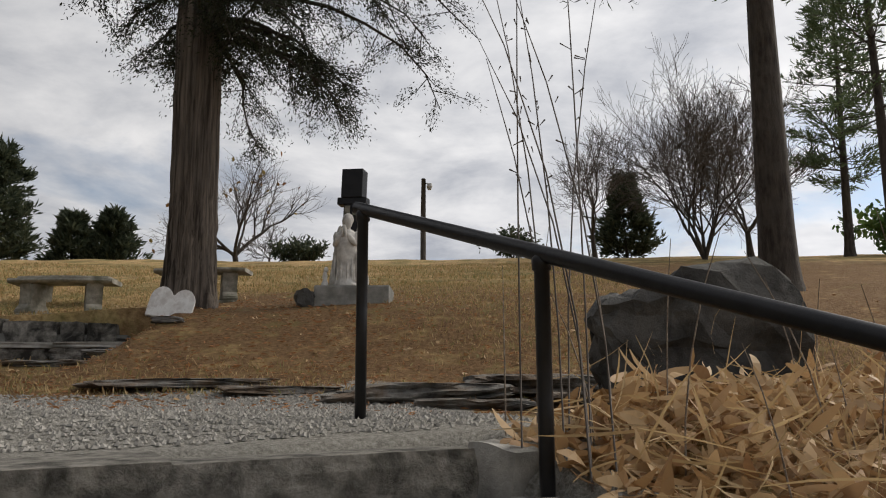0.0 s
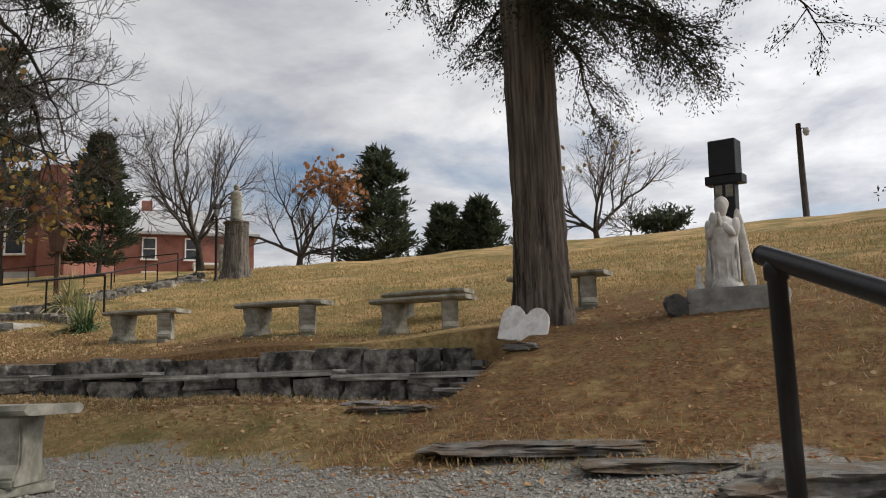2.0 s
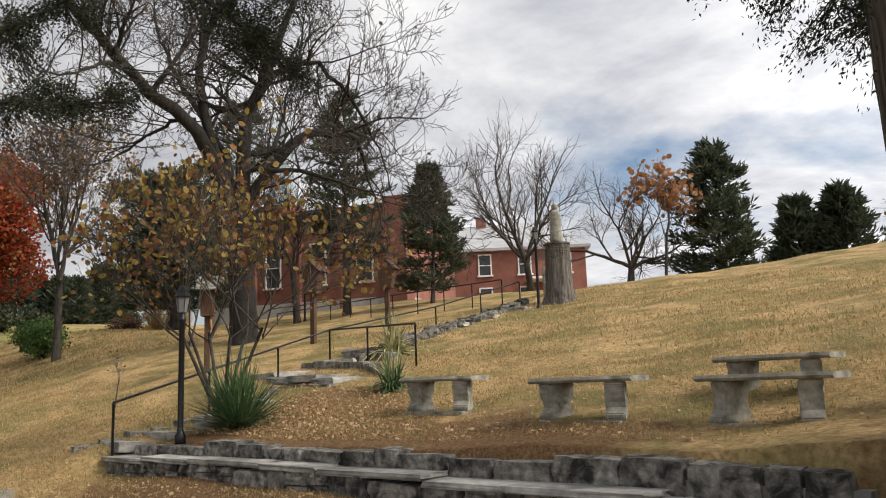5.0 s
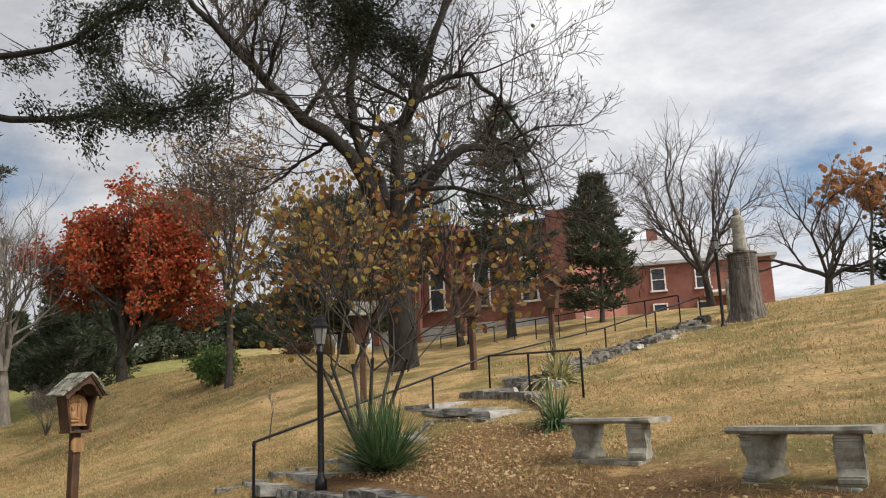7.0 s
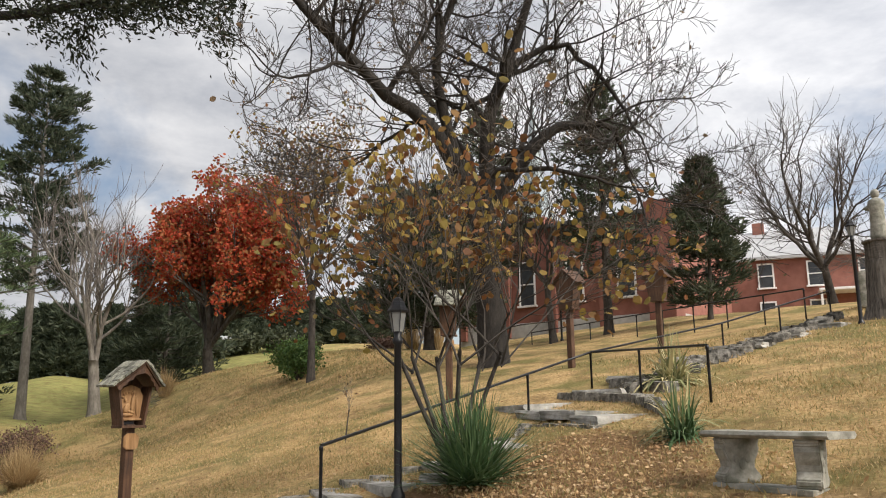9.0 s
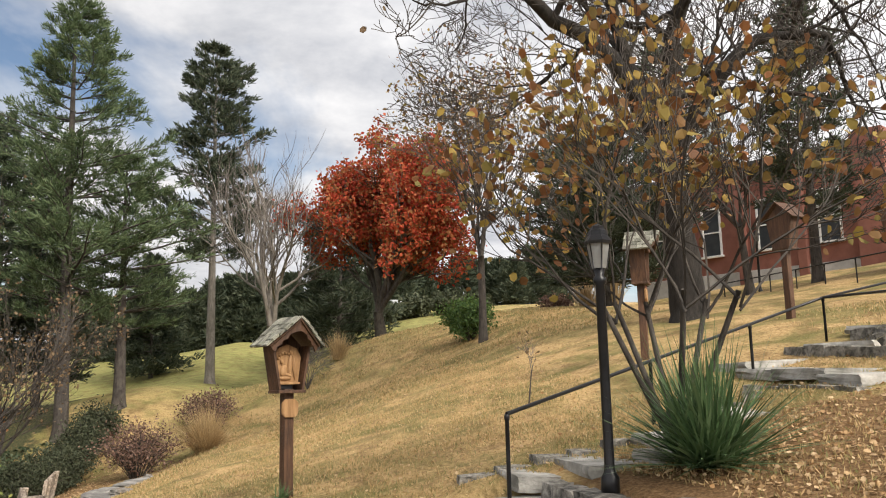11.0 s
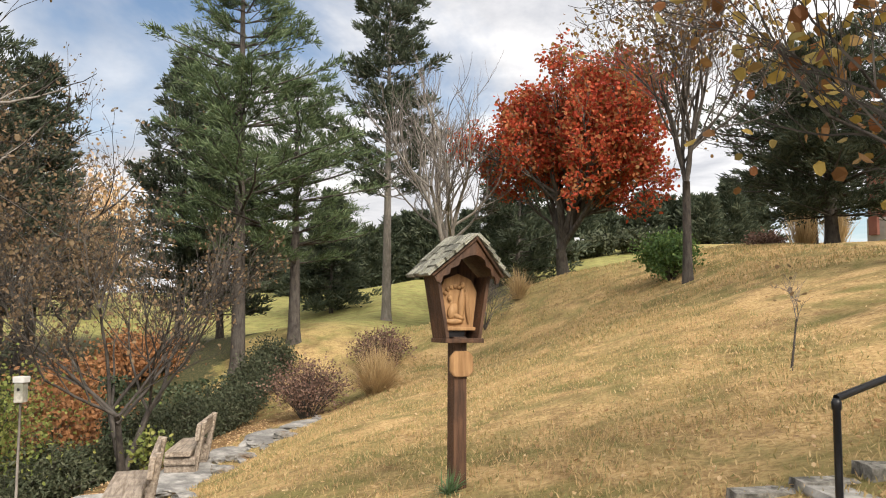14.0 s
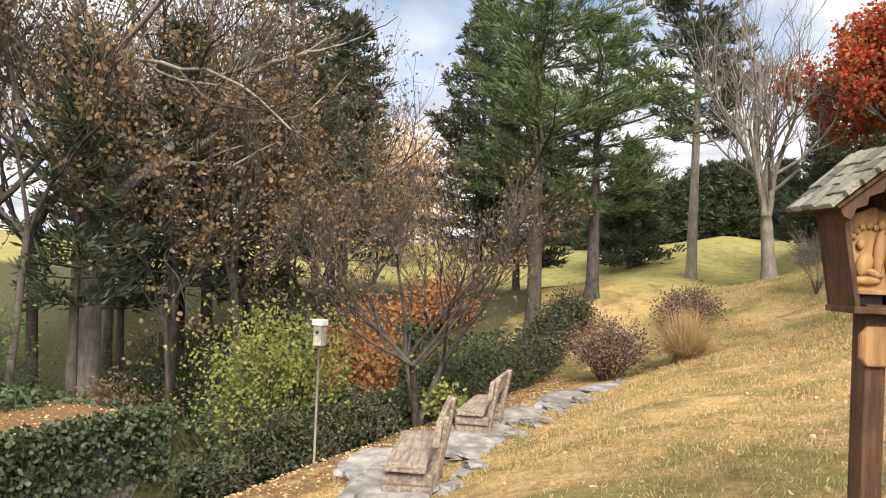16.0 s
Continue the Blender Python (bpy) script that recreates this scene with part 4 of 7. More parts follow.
# ---- trees ----
def grow(runs, rng, p, d, length, radius, depth, spec, tips):
    """One branch and its children. Runs gather (points, radii, sides); tips the places where leaves sit."""
    n = 5 if depth > 1 else 4
    pts, rad = [p.copy()], [radius]
    q, v = p.copy(), d / np.linalg.norm(d)
    end = radius * spec["taper"]
    for k in range(n):
        v = v + rng.normal(size=3) * spec["wander"] + np.array([0, 0, spec["rise"]])
        v /= np.linalg.norm(v)
        q = q + v * length / n
        pts.append(q.copy())
        rad.append(radius + (end - radius) * (k + 1) / n)
    runs.append((pts, rad, 8 if radius > 0.08 else (5 if radius > 0.02 else 3)))
    if depth == 0:
        tips.append((pts[-1], v))
        tips.append((pts[-2], v))
        return
    kids = spec["kids"][min(depth, len(spec["kids"]) - 1)]
    for k in range(kids):
        s = rng.uniform(spec["from"], 1.0) if k else 1.0
        i = min(int(s * n), n - 1)
        base = np.asarray(pts[i]) + (np.asarray(pts[i + 1]) - np.asarray(pts[i])) * (s * n - i)
        w = rng.normal(size=3)
        w -= w.dot(v) * v
        w /= np.linalg.norm(w) + 1e-9
        ang = rng.uniform(*spec["angle"]) * (0.5 if k == 0 else 1.0)
        nd = v * math.cos(ang) + w * math.sin(ang)
        r0 = radius + (end - radius) * s
        grow(runs, rng, base, nd, length * rng.uniform(*spec["shrink"]), min(r0 * (0.95 if k == 0 else 0.68), r0), depth - 1, spec, tips)


OPEN = dict(taper=0.6, wander=0.10, rise=0.03, kids=[2, 4, 4, 4, 4, 4], angle=(0.35, 0.85), shrink=(0.55, 0.82), **{"from": 0.25})


def flare_trunk(p, h, r0, r1, lean=(0, 0), sides=12):
    zs = [-0.35, -0.05, 0.12, 0.4, 0.9, 1.8]
    zs = [z for z in zs if z < h * 0.8] + [h * 0.85, h]
    pts = [np.array([lean[0] * z / h, lean[1] * z / h, z]) for z in zs]
    rad = [(r0 + (r1 - r0) * max(0, z) / h) * (1 + 0.6 * math.exp(-max(0, z + 0.2) / 0.25)) for z in zs]
    return (pts, rad, sides)


def bare_tree(name, x, y, height, seed, label, radius=None, trunk=0.25, depth=4, spec=None, bark=BARK, twig=None, stems=1, leafy=None, leaf_count=0, leaf_size=(0.1, 0.07), category="tree",
              limb=None, spread=(0.25, 0.7), z=None, limbs=4, group="bare trees", thin=1.0, bias=(0, 0)):
    """A broadleaf tree or shrub: trunk, forking limbs, and what leaves are left."""
    rng = np.random.default_rng(seed)
    sp = dict(OPEN, **(spec or {}))
    radius = radius or height * 0.022
    t = thing(name, pose(x, y, gz(x, y) if z is None else z), label, category, group)
    runs, tips = [], []
    th = height * trunk
    for s in range(stems):
        lean = (rng.normal() * 0.12 * th, rng.normal() * 0.12 * th) if stems == 1 else (math.cos(s * 2.4 + seed) * th * 0.45, math.sin(s * 2.4 + seed) * th * 0.45)
        runs.append(flare_trunk(None, th, radius, radius * 0.75, lean, 12 if stems == 1 else 8))
        top = np.array([lean[0], lean[1], th])
        L = (height - th) * (limb or 0.45)
        for k in range(limbs):
            a = 2 * math.pi * k / limbs + rng.uniform(-0.5, 0.5)
            up = rng.uniform(*spread)
            d = np.array([math.cos(a) * up + lean[0] / th * 0.5 + bias[0], math.sin(a) * up + lean[1] / th * 0.5 + bias[1], 1 - 0.5 * up])
            grow(runs, rng, top - np.array([0, 0, rng.uniform(0, 0.15) * th]), d, L * rng.uniform(0.8, 1.2), radius * rng.uniform(0.4, 0.62), depth - 1, sp, tips)
    big = [r for r in runs if r[1][0] > 0.03 * thin]
    small = [([p for p in r[0]], [max(q, 0.006 * thin) for q in r[1]], 3) for r in runs if r[1][0] <= 0.03 * thin]
    part_me("trunk", tubes("trunk", big, bark), t)
    if small:
        tagged(part_me("fine_branching", tubes("fine_branching", small, twig or TWIG, False), t), kind="stuff")
    if leafy and leaf_count:
        P = np.array([p for p, v in tips])
        pick = rng.integers(0, len(P), leaf_count)
        C = P[pick] + rng.normal(size=(leaf_count, 3)) * leaf_size[0] * 0.95
        part_me("crown", leaves("crown", C, leaf_size[0], leaf_size[1], leafy, rng, 0.25, bend=0.12), t)
    return t


def conifer(name, x, y, height, seed, label, radius=None, bare=0.2, width=0.22, leaf=PINE_LEAF, bark=BARK, density=1.0, gap=0.0, droop=0.15, spray=(0.30, 0.09), shape=0.8, z=None, group="evergreens", whorl=None):
    """An evergreen: a straight stem, whorls of boughs, and sprays of needles along each bough."""
    rng = np.random.default_rng(seed)
    radius = radius or height * 0.016
    t = thing(name, pose(x, y, gz(x, y) if z is None else z), label, "tree", group)
    runs = [flare_trunk(None, height * 0.98, radius, radius * 0.12, (rng.normal() * 0.15, rng.normal() * 0.15), 10)]
    C, D = [], []
    zz = height * bare
    step = height * 0.028 if whorl is None else whorl
    swell = rng.uniform(0, 6.28, 3)
    while zz < height * 0.985:
        f = (zz / height - bare) / (1 - bare)
        reach = 1.4 * height * width * ((1 - f) ** shape) * (0.55 + 0.45 * min(1, f * 5 + 0.25))
        for k in range(rng.integers(5, 8)):
            if rng.random() < gap:
                continue
            a = rng.uniform(0, 2 * math.pi)
            lump = 1 + 0.22 * math.sin(2 * a + swell[0] + zz * 0.9) + 0.18 * math.sin(3 * a + swell[1] - zz * 1.6)
            L = max(0.25, reach * lump * rng.uniform(0.6, 1.15))
            n = 5
            pts = [np.array([0, 0, zz])]
            d = np.array([math.cos(a), math.sin(a), 0.35 - droop * 2 * (1 - f)])
            for i in range(n):
                d = d + np.array([rng.normal() * 0.1, rng.normal() * 0.1, 0.10 * i / n - 0.02])
                pts.append(pts[-1] + d / np.linalg.norm(d) * L / n)
            d = d / np.linalg.norm(d)
            r = max(0.008, radius * 0.16 * (L / (height * width)))
            runs.append((pts, [r * (1 - 0.8 * i / n) for i in range(n + 1)], 4))
            # twigs to both sides of the bough, each lined with sprays
            P = np.array(pts)
            q = int(3 + 1.5 * L / spray[0])
            m = int(4 + 3 * density)
            s = rng.uniform(0.2, 1.0, q)
            i = np.minimum((s * n).astype(int), n - 1)
            base = P[i] + (P[i + 1] - P[i]) * (s * n - i)[:, None]
            side = np.array([-d[1], d[0], 0.0])
            w = d * 0.75 + side * rng.choice([-1, 1], q)[:, None] * rng.uniform(0.2, 1.1, q)[:, None] + rng.normal(size=(q, 3)) * 0.2 + np.array([0, 0, 0.12])
            w /= np.linalg.norm(w, axis=1)[:, None]
            ln = (0.32 * L * (1.15 - s) + 0.45 * spray[0] + 0.05)[:, None]
            u = rng.uniform(0.0, 1.0, (q, m))[..., None]
            C.append((base[:, None] + w[:, None] * ln[:, None] * u + rng.normal(size=(q, m, 3)) * 0.14 * spray[0]).reshape(-1, 3))
            D.append((np.repeat(w[:, None], m, 1) + np.array([0, 0, 0.25])).reshape(-1, 3))
        zz += step * rng.uniform(0.6, 1.3) * (0.6 + 0.6 * (1 - f))
    C, D = np.concatenate(C), np.concatenate(D)
    part_me("trunk", tubes("trunk", runs[:1], bark), t)
    tagged(part_me("branching", tubes("branching", runs[1:], bark), t), kind="stuff")
    part_me("crown", leaves("crown", C, spray[0], spray[1] * 0.8, leaf, rng, 0.0, D, 0.8, 0.1), t)
    return t


def shrub(name, x, y, size, seed, label, leaf, count=3500, leaf_size=(0.07, 0.045), stems=26, twig=DARK_TWIG, z=None, kind="", category="shrub", group=""):
    """A twiggy bush: many stems fanning from the root, leaves about their ends."""
    rng = np.random.default_rng(seed)
    t = thing(name, pose(x, y, gz(x, y) if z is None else z), label, category, group, kind)
    runs, C = [], []
    for k in range(stems):
        a, r = rng.uniform(0, 2 * math.pi), math.sqrt(rng.uniform(0, 1))
        end = np.array([math.cos(a) * r * size[0] / 2, math.sin(a) * r * size[1] / 2, size[2] * math.sqrt(max(0.05, 1 - 0.75 * r * r)) * rng.uniform(0.75, 1.05)])
        root = np.array([end[0] * 0.12, end[1] * 0.12, -0.08])
        pts = [root + (end - root) * s + np.array([0, 0, 0.12 * size[2] * math.sin(math.pi * s)]) + rng.normal(size=3) * 0.03 * size[2] * s for s in (0, 0.3, 0.55, 0.8, 1.0)]
        runs.append((pts, [0.014, 0.012, 0.009, 0.006, 0.003], 4))
        for j in range(5):
            s = rng.uniform(0.35, 0.95)
            b = root + (end - root) * s
            e = b + (rng.normal(size=3) * np.array([1, 1, 0.6]) + np.array([0, 0, 0.4])) * 0.16 * size[2]
            runs.append(([b, (b + e) / 2 + rng.normal(size=3) * 0.02, e], [0.006, 0.004, 0.002], 3))
            C += [e, (b + e) / 2]
        C += pts[2:]
    tagged(part_me("stem_cluster", tubes("stem_cluster", runs, twig, False), t), kind="stuff")
    if count:
        C = np.array(C)
        P = C[rng.integers(0, len(C), count)] + rng.normal(size=(count, 3)) * 0.085 * size[2]
        P[:, 2] = np.maximum(P[:, 2], 0.02)
        part_me("foliage", leaves("foliage", P, leaf_size[0], leaf_size[1], leaf, rng, 0.0, bend=0.1), t)
    return t


def tuft(name, x, y, height, spread, seed, label, leaf, count, width, category="plant", group="", droop=0.35, z=None, plumes=0):
    """Long narrow leaves arching from one root."""
    rng = np.random.default_rng(seed)
    t = thing(name, pose(x, y, gz(x, y) if z is None else z), label, category, group)
    V, F = [], []
    for k in range(count):
        a, e = rng.uniform(0, 2 * math.pi), rng.uniform(0.02, 1.0) ** 0.8 * spread
        L = height * rng.uniform(0.7, 1.15)
        d = np.array([math.cos(a) * math.sin(e), math.sin(a) * math.sin(e), math.cos(e)])
        s = np.cross(d, [0, 0, 1]) + rng.normal(size=3) * 0.15
        s /= np.linalg.norm(s) + 1e-9
        p = np.array([rng.normal() * 0.06, rng.normal() * 0.06, 0.0]) * height * 1.2
        b = len(V)
        n = 4
        for i in range(n + 1):
            f = i / n
            q = p + d * L * f + np.array([0, 0, -droop * L * f * f * math.sin(e)])
            w = width * (0.55 + 0.45 * math.sin(math.pi * min(1, f * 1.2 + 0.1))) * (1 - f ** 3)
            V += [q - s * w / 2, q + s * w / 2]
        for i in range(n):
            F.append((b + 2 * i, b + 2 * i + 1, b + 2 * i + 3, b + 2 * i + 2))
    tagged(part_me("leaf_rosette", mesh_of("leaf_rosette", V, F, leaf), t), kind="stuff")
    return t


# ---- the place, north side ----
def trunk_rings(t, h, r0, r1, seed, material, lean=(0, 0), ridges=11, sides=64):
    """A fluted trunk with root flare and stringy bark ridges."""
    rng = np.random.default_rng(seed)
    zs = np.concatenate([np.linspace(-0.4, 1.2, 18), np.linspace(1.3, h, 34)])
    ph = rng.uniform(0, 6.28, 4)
    V, F = [], []
    for z in zs:
        base = r0 + (r1 - r0) * max(0, z) / h
        fl = math.exp(-max(0, z + 0.15) / 0.33)
        for k in range(sides):
            a = 2 * math.pi * k / sides
            w = 1 + 0.04 * math.sin(5 * a + ph[0] + z * 0.25) + 0.04 * math.sin(9 * a + ph[1] - z * 0.4) + 0.035 * math.sin(17 * a + ph[2] + 0.8 * math.sin(z * 1.3))
            w += fl * (0.42 + 0.30 * math.sin(5 * a + ph[3]) + 0.12 * math.sin(8 * a))
            r = base * (w + 0.025 * rng.normal())
            V.append((r * math.cos(a) + lean[0] * z / h, r * math.sin(a) + lean[1] * z / h, z))
    for i in range(len(zs) - 1):
        for k in range(sides):
            a0, a1 = i * sides + k, i * sides + (k + 1) % sides
            F.append((a0, a1, a1 + sides, a0 + sides))
    part_me("trunk", mesh_of("trunk", V, F, material, True), t)


def big_cedar():
    """The tall shaggy cedar by the wall, with dark sprays hanging high on its eastern side."""
    rng = np.random.default_rng(31)
    x, y = -2.98, 9.25
    t = thing("cedar_tree", pose(x, y, gz(x, y)), "tall cedar with stringy bark and dark hanging sprays", "tree", "evergreens")
    trunk_rings(t, 9.0, 0.262, 0.212, 3, CEDAR_BARK, (-0.12, -0.1))
    runs, C, D = [], [], []
    for k in range(110):
        z = rng.uniform(3.1, 8.6)
        a = rng.uniform(-1.6, 1.5) if k % 4 else rng.uniform(2.2, 4.2)
        L = rng.uniform(1.6, 5.6) * (1.0 if math.cos(a) > 0 else 0.32) * min(1.0, 0.45 + (z - 3.0) * 0.4)
        d = np.array([math.cos(a), math.sin(a) * 0.8, 0.34])
        p = np.array([-0.12 * z / 9, -0.1 * z / 9, z])
        pts = [p]
        for i in range(7):
            d = d + np.array([rng.normal() * 0.2, rng.normal() * 0.2, -0.15])
            d /= np.linalg.norm(d)
            pts.append(pts[-1] + d * L / 7)
        runs.append((pts, [0.04 * (1 - 0.85 * i / 7) for i in range(8)], 5))
        for j in range(18):
            i = rng.integers(1, 7)
            b = pts[i] + (pts[i + 1] - pts[i]) * rng.random()
            e = rng.normal(size=3) * np.array([1, 1, 0.5]) + d * 0.8 + np.array([0, 0, -0.35])
            e = e / np.linalg.norm(e) * rng.uniform(0.25, 0.75)
            runs.append(([b, b + e * 0.5 + rng.normal(size=3) * 0.03, b + e], [0.010, 0.006, 0.003], 3))
            m = 105
            s = rng.uniform(0.2, 1.05, m)[:, None]
            C.append(b + e * s + rng.normal(size=(m, 3)) * 0.06)
            D.append(np.tile(e / np.linalg.norm(e), (m, 1)) + rng.normal(size=(m, 3)) * 0.5)
    tagged(part_me("limb_spread", tubes("limb_spread", runs, DARK_TWIG), t), kind="stuff")
    part_me("crown", leaves("crown", np.concatenate(C), 0.048, 0.016, CEDAR_LEAF, rng, 0.15, np.concatenate(D), 0.7), t)


big_cedar()


def window_part(parent, x, z, w, h, y, arched=False, sash=True):
    """A sash window: opening's glass, white frame, meeting rail and sill, facing -y."""
    bm = bmesh.new()
    box(bm, (w, 0.03, h), (x, y + 0.03, z))
    win = part("window", bm, GLASS_DARK, parent)
    for n, s, p in (("frame", (0.09, 0.08, h), (x - w / 2, y, z)), ("frame", (0.09, 0.08, h), (x + w / 2, y, z)), ("frame", (w + 0.09, 0.08, 0.09), (x, y - 0.004, z + h / 2)),
                    ("meeting_rail", (w - 0.09, 0.06, 0.06), (x, y, z)), ("sill", (w + 0.25, 0.18, 0.1), (x, y - 0.03, z - h / 2))):
        bm = bmesh.new()
        box(bm, s, p, None, 0.01)
        part(n, bm, TRIM_WHITE, win)
    return win


def hip_roof(parent, w, d, z, h, over, material, ridge=0.4):
    bm = bmesh.new()
    a, b = w / 2 + over, d / 2 + over
    base = [bm.verts.new(p) for p in ((-a, -b, z), (a, -b, z), (a, b, z), (-a, b, z))]
    low = [bm.verts.new((v.co.x, v.co.y, z - 0.18)) for v in base]
    r = [bm.verts.new((-a * ridge, 0, z + h)), bm.verts.new((a * ridge, 0, z + h))]
    for f in ((base[0], base[1], r[1], r[0]), (base[2], base[3], r[0], r[1]), (base[1], base[2], r[1]), (base[3], base[0], r[0])):
        bm.faces.new(f)
    for k in range(4):
        bm.faces.new((low[k], low[(k + 1) % 4], base[(k + 1) % 4], base[k]))
    bm.faces.new(low[::-1])
    bmesh.ops.recalc_face_normals(bm, faces=bm.faces[:])
    return part("roof", bm, material, parent)


def body(parent, w, d, h, material=BRICK, name="wall", foundation=0.9, z0=0.0):
    bm = bmesh.new()
    box(bm, (w, d, h - foundation), (0, 0, z0 + foundation + (h - foundation) / 2))
    wl = part(name, bm, material, parent)
    bm = bmesh.new()
    box(bm, (w + 0.16, d + 0.16, foundation + 1.2), (0, 0, z0 + foundation / 2 - 0.6), None, 0.03)
    part("foundation", bm, FOUNDATION, parent)
    return wl


def church():
    """The brick church behind the trees; its flank faces the lawn."""
    z = 5.3
    t = thing("brick_church", pose(-42.4, 28.0, z, 0, 0, 34), "red brick church with tall white-framed windows", "church")
    body(t, 12, 9, 5.9, foundation=0.9)
    hip_roof(t, 12, 9, 5.9, 1.0, 0.3, ROOF_DARK, 0.7)
    for k in range(4):
        window_part(t, -4.5 + 2.75 * k, 2.9, 0.9, 2.3, -4.53)
    for k in range(4):
        bm = bmesh.new()
        box(bm, (0.4, 0.3, 4.9), (-5.7 + 2.75 * k, -4.6, 2.6), None, 0.03)
        part("buttress", bm, BRICK, t)
    bm = bmesh.new()
    box(bm, (2.3, 2.3, 8.0), (-5.0, 2.5, 4.0), None, 0.03)
    tower = part("tower", bm, BRICK, t)
    bm = bmesh.new()
    lathe(bm, [(1.35, 8.0), (1.0, 9.0), (0.6, 11.2), (0.06, 15.8)], 8, (-5.0, 2.5, 0))
    part("spire", bm, COPPER, tower, "grey-green tapering spire")
    bm = bmesh.new()
    box(bm, (1.3, 1.2, 6.2), (5.6, -4.3, 3.1), None, 0.03)
    part("end_bay", bm, BRICK, t)


def hall():
    """The plain brick house beyond it, under a pale metal roof."""
    z = 5.6
    t = thing("brick_house", pose(-42.3, 41.5, z, 0, 0, 48), "two-storey red brick house with pale metal roof", "house")
    body(t, 10.5, 8, 4.6, foundation=0.5)
    hip_roof(t, 10.5, 8, 4.6, 2.3, 0.35, ROOF_METAL, 0.45)
    for k in range(4):
        window_part(t, -3.9 + 2.6 * k, 3.5, 0.8, 1.4, -4.03)
        window_part(t, -3.9 + 2.6 * k, 1.3, 0.8, 1.4, -4.03)
    bm = bmesh.new()
    box(bm, (2.6, 1.8, 0.15), (2.6, -4.9, 2.35), None, 0.03)
    part("porch_deck", bm, TRIM_WHITE, t)
    for sx in (1.4, 3.8):
        bm = bmesh.new()
        box(bm, (0.12, 0.12, 2.5), (sx, -5.7, 1.1), None, 0.01)
        part("porch_post", bm, TRIM_WHITE, t)
    bm = bmesh.new()
    box(bm, (0.7, 0.9, 2.0), (-1.5, 0, 6.4), None, 0.03)
    part("chimney", bm, BRICK, t)


church()
hall()
far = thing("far_cottage", pose(-41.5, 49.5, 6.3, 0, 0, 40) @ Matrix.Scale(0.5, 4), "small distant red cottage", "house")
body(far, 8, 6, 2.7, foundation=0.3)
hip_roof(far, 8, 6, 2.7, 1.8, 0.3, ROOF_METAL, 0.8)
window_part(far, -1.5, 1.6, 1.0, 1.1, -3.03)
window_part(far, 1.8, 1.6, 1.0, 1.1, -3.03)

# carved stump with a figure on it
SX, SY = -17.67, 20.97
sz = gz(SX, SY)
t = thing("carved_stump", pose(SX, SY, sz), "tall split grey tree stump carrying a figure", "stump")
trunk_rings(t, 1.75, 0.40, 0.35, 8, STUMP, (0.03, 0), sides=36)
bm = bmesh.new()
lathe(bm, [(0.35, 1.72), (0.41, 1.75), (0.41, 1.79), (0.2, 1.81)], 18)
part("capping", bm, STUMP, t)
bm = bmesh.new()
lathe(bm, [(0.19, 0.0), (0.2, 0.1), (0.17, 0.4), (0.16, 0.7), (0.19, 0.85), (0.17, 0.95), (0.07, 1.02)], 14)
blob(bm, (0, 0, 1.12), (0.1, 0.1, 0.12))
blob(bm, (-0.14, -0.05, 0.78), (0.2, 0.06, 0.06), Matrix.Rotation(0.3, 4, "Y"))
ob = part("stone_statue", bm, CONCRETE, None, smooth=True)
ob.matrix_world = pose(SX, SY, sz + 1.81)
tagged(ob, "pale robed statue standing on a tree stump", "statue")
bm = bmesh.new()
box(bm, (0.9, 0.6, 0.95), (0, 0, 0.45), None, 0.05)
ob = part("utility_cabinet", bm, CONCRETE)
ob.matrix_world = pose(-19.3, 22.6, gz(-19.3, 22.6), 0, 0, 40)
tagged(ob, "pale grey utility cabinet behind the lamp post", "cabinet")

# gas tank
t = thing("gas_tank", pose(-28.6, 27.1, 5.05, 0, 0, 50) @ Matrix.Scale(0.75, 4), "white horizontal gas tank on saddles", "gas tank")
bm = bmesh.new()
lathe(bm, [(0.05, -1.75), (0.3, -1.68), (0.45, -1.5), (0.5, -1.25), (0.5, 1.25), (0.45, 1.5), (0.3, 1.68), (0.05, 1.75)], 18)
bmesh.ops.rotate(bm, matrix=Matrix.Rotation(radians(90), 3, "Y"), verts=bm.verts)
part("tank", bm, SIDING, t, smooth=True)
for sx in (-0.9, 0.9):
    bm = bmesh.new()
    box(bm, (0.15, 0.8, 1.2), (sx, 0, -0.85), None, 0.02)
    part("saddle", bm, FOUNDATION, t)

# light pole on the crest
PXX, PYY = -1.78, 34.8
t = thing("light_pole", pose(PXX, PYY, gz(PXX, PYY)), "wooden utility pole with a small lamp", "utility pole")
ph = 9.85 - gz(PXX, PYY)
part_me("pole", tubes("pole", [([(0, 0, -0.5), (0, 0, ph / 2), (0.02, 0, ph)], [0.13, 0.12, 0.10], 10)], BARK), t)
part_me("arm", tubes("arm", [([(0, 0, ph - 0.3), (0.15, 0, ph - 0.2), (0.28, 0, ph - 0.22)], [0.02, 0.02, 0.02], 6)], IRON), t)
bm = bmesh.new()
lathe(bm, [(0.02, 0.1), (0.1, 0.08), (0.13, -0.05), (0.08, -0.2), (0.02, -0.22)], 10, (0.28, 0, ph - 0.3))
part("lamp_head", bm, FOUNDATION, t, "grey lamp head")

# shrines
shrine(-15.35, 4.70, 0.48, 2.50, 121, "brown roofed wooden shrine with carved relief panel")
shrine(-19.55, 16.0, gz(-19.55, 16.0), 5.1, 215, "brown roofed wooden shrine seen from behind", False)
shrine(-19.45, 13.6, gz(-19.45, 13.6), 4.87, 205, "brown roofed wooden shrine before the church", False)
shrine(-19.2, 10.65, gz(-19.2, 10.65), gz(-19.2, 10.65) + 2.2, 150, "brown roofed wooden shrine with mossy shingles on the lawn", True)

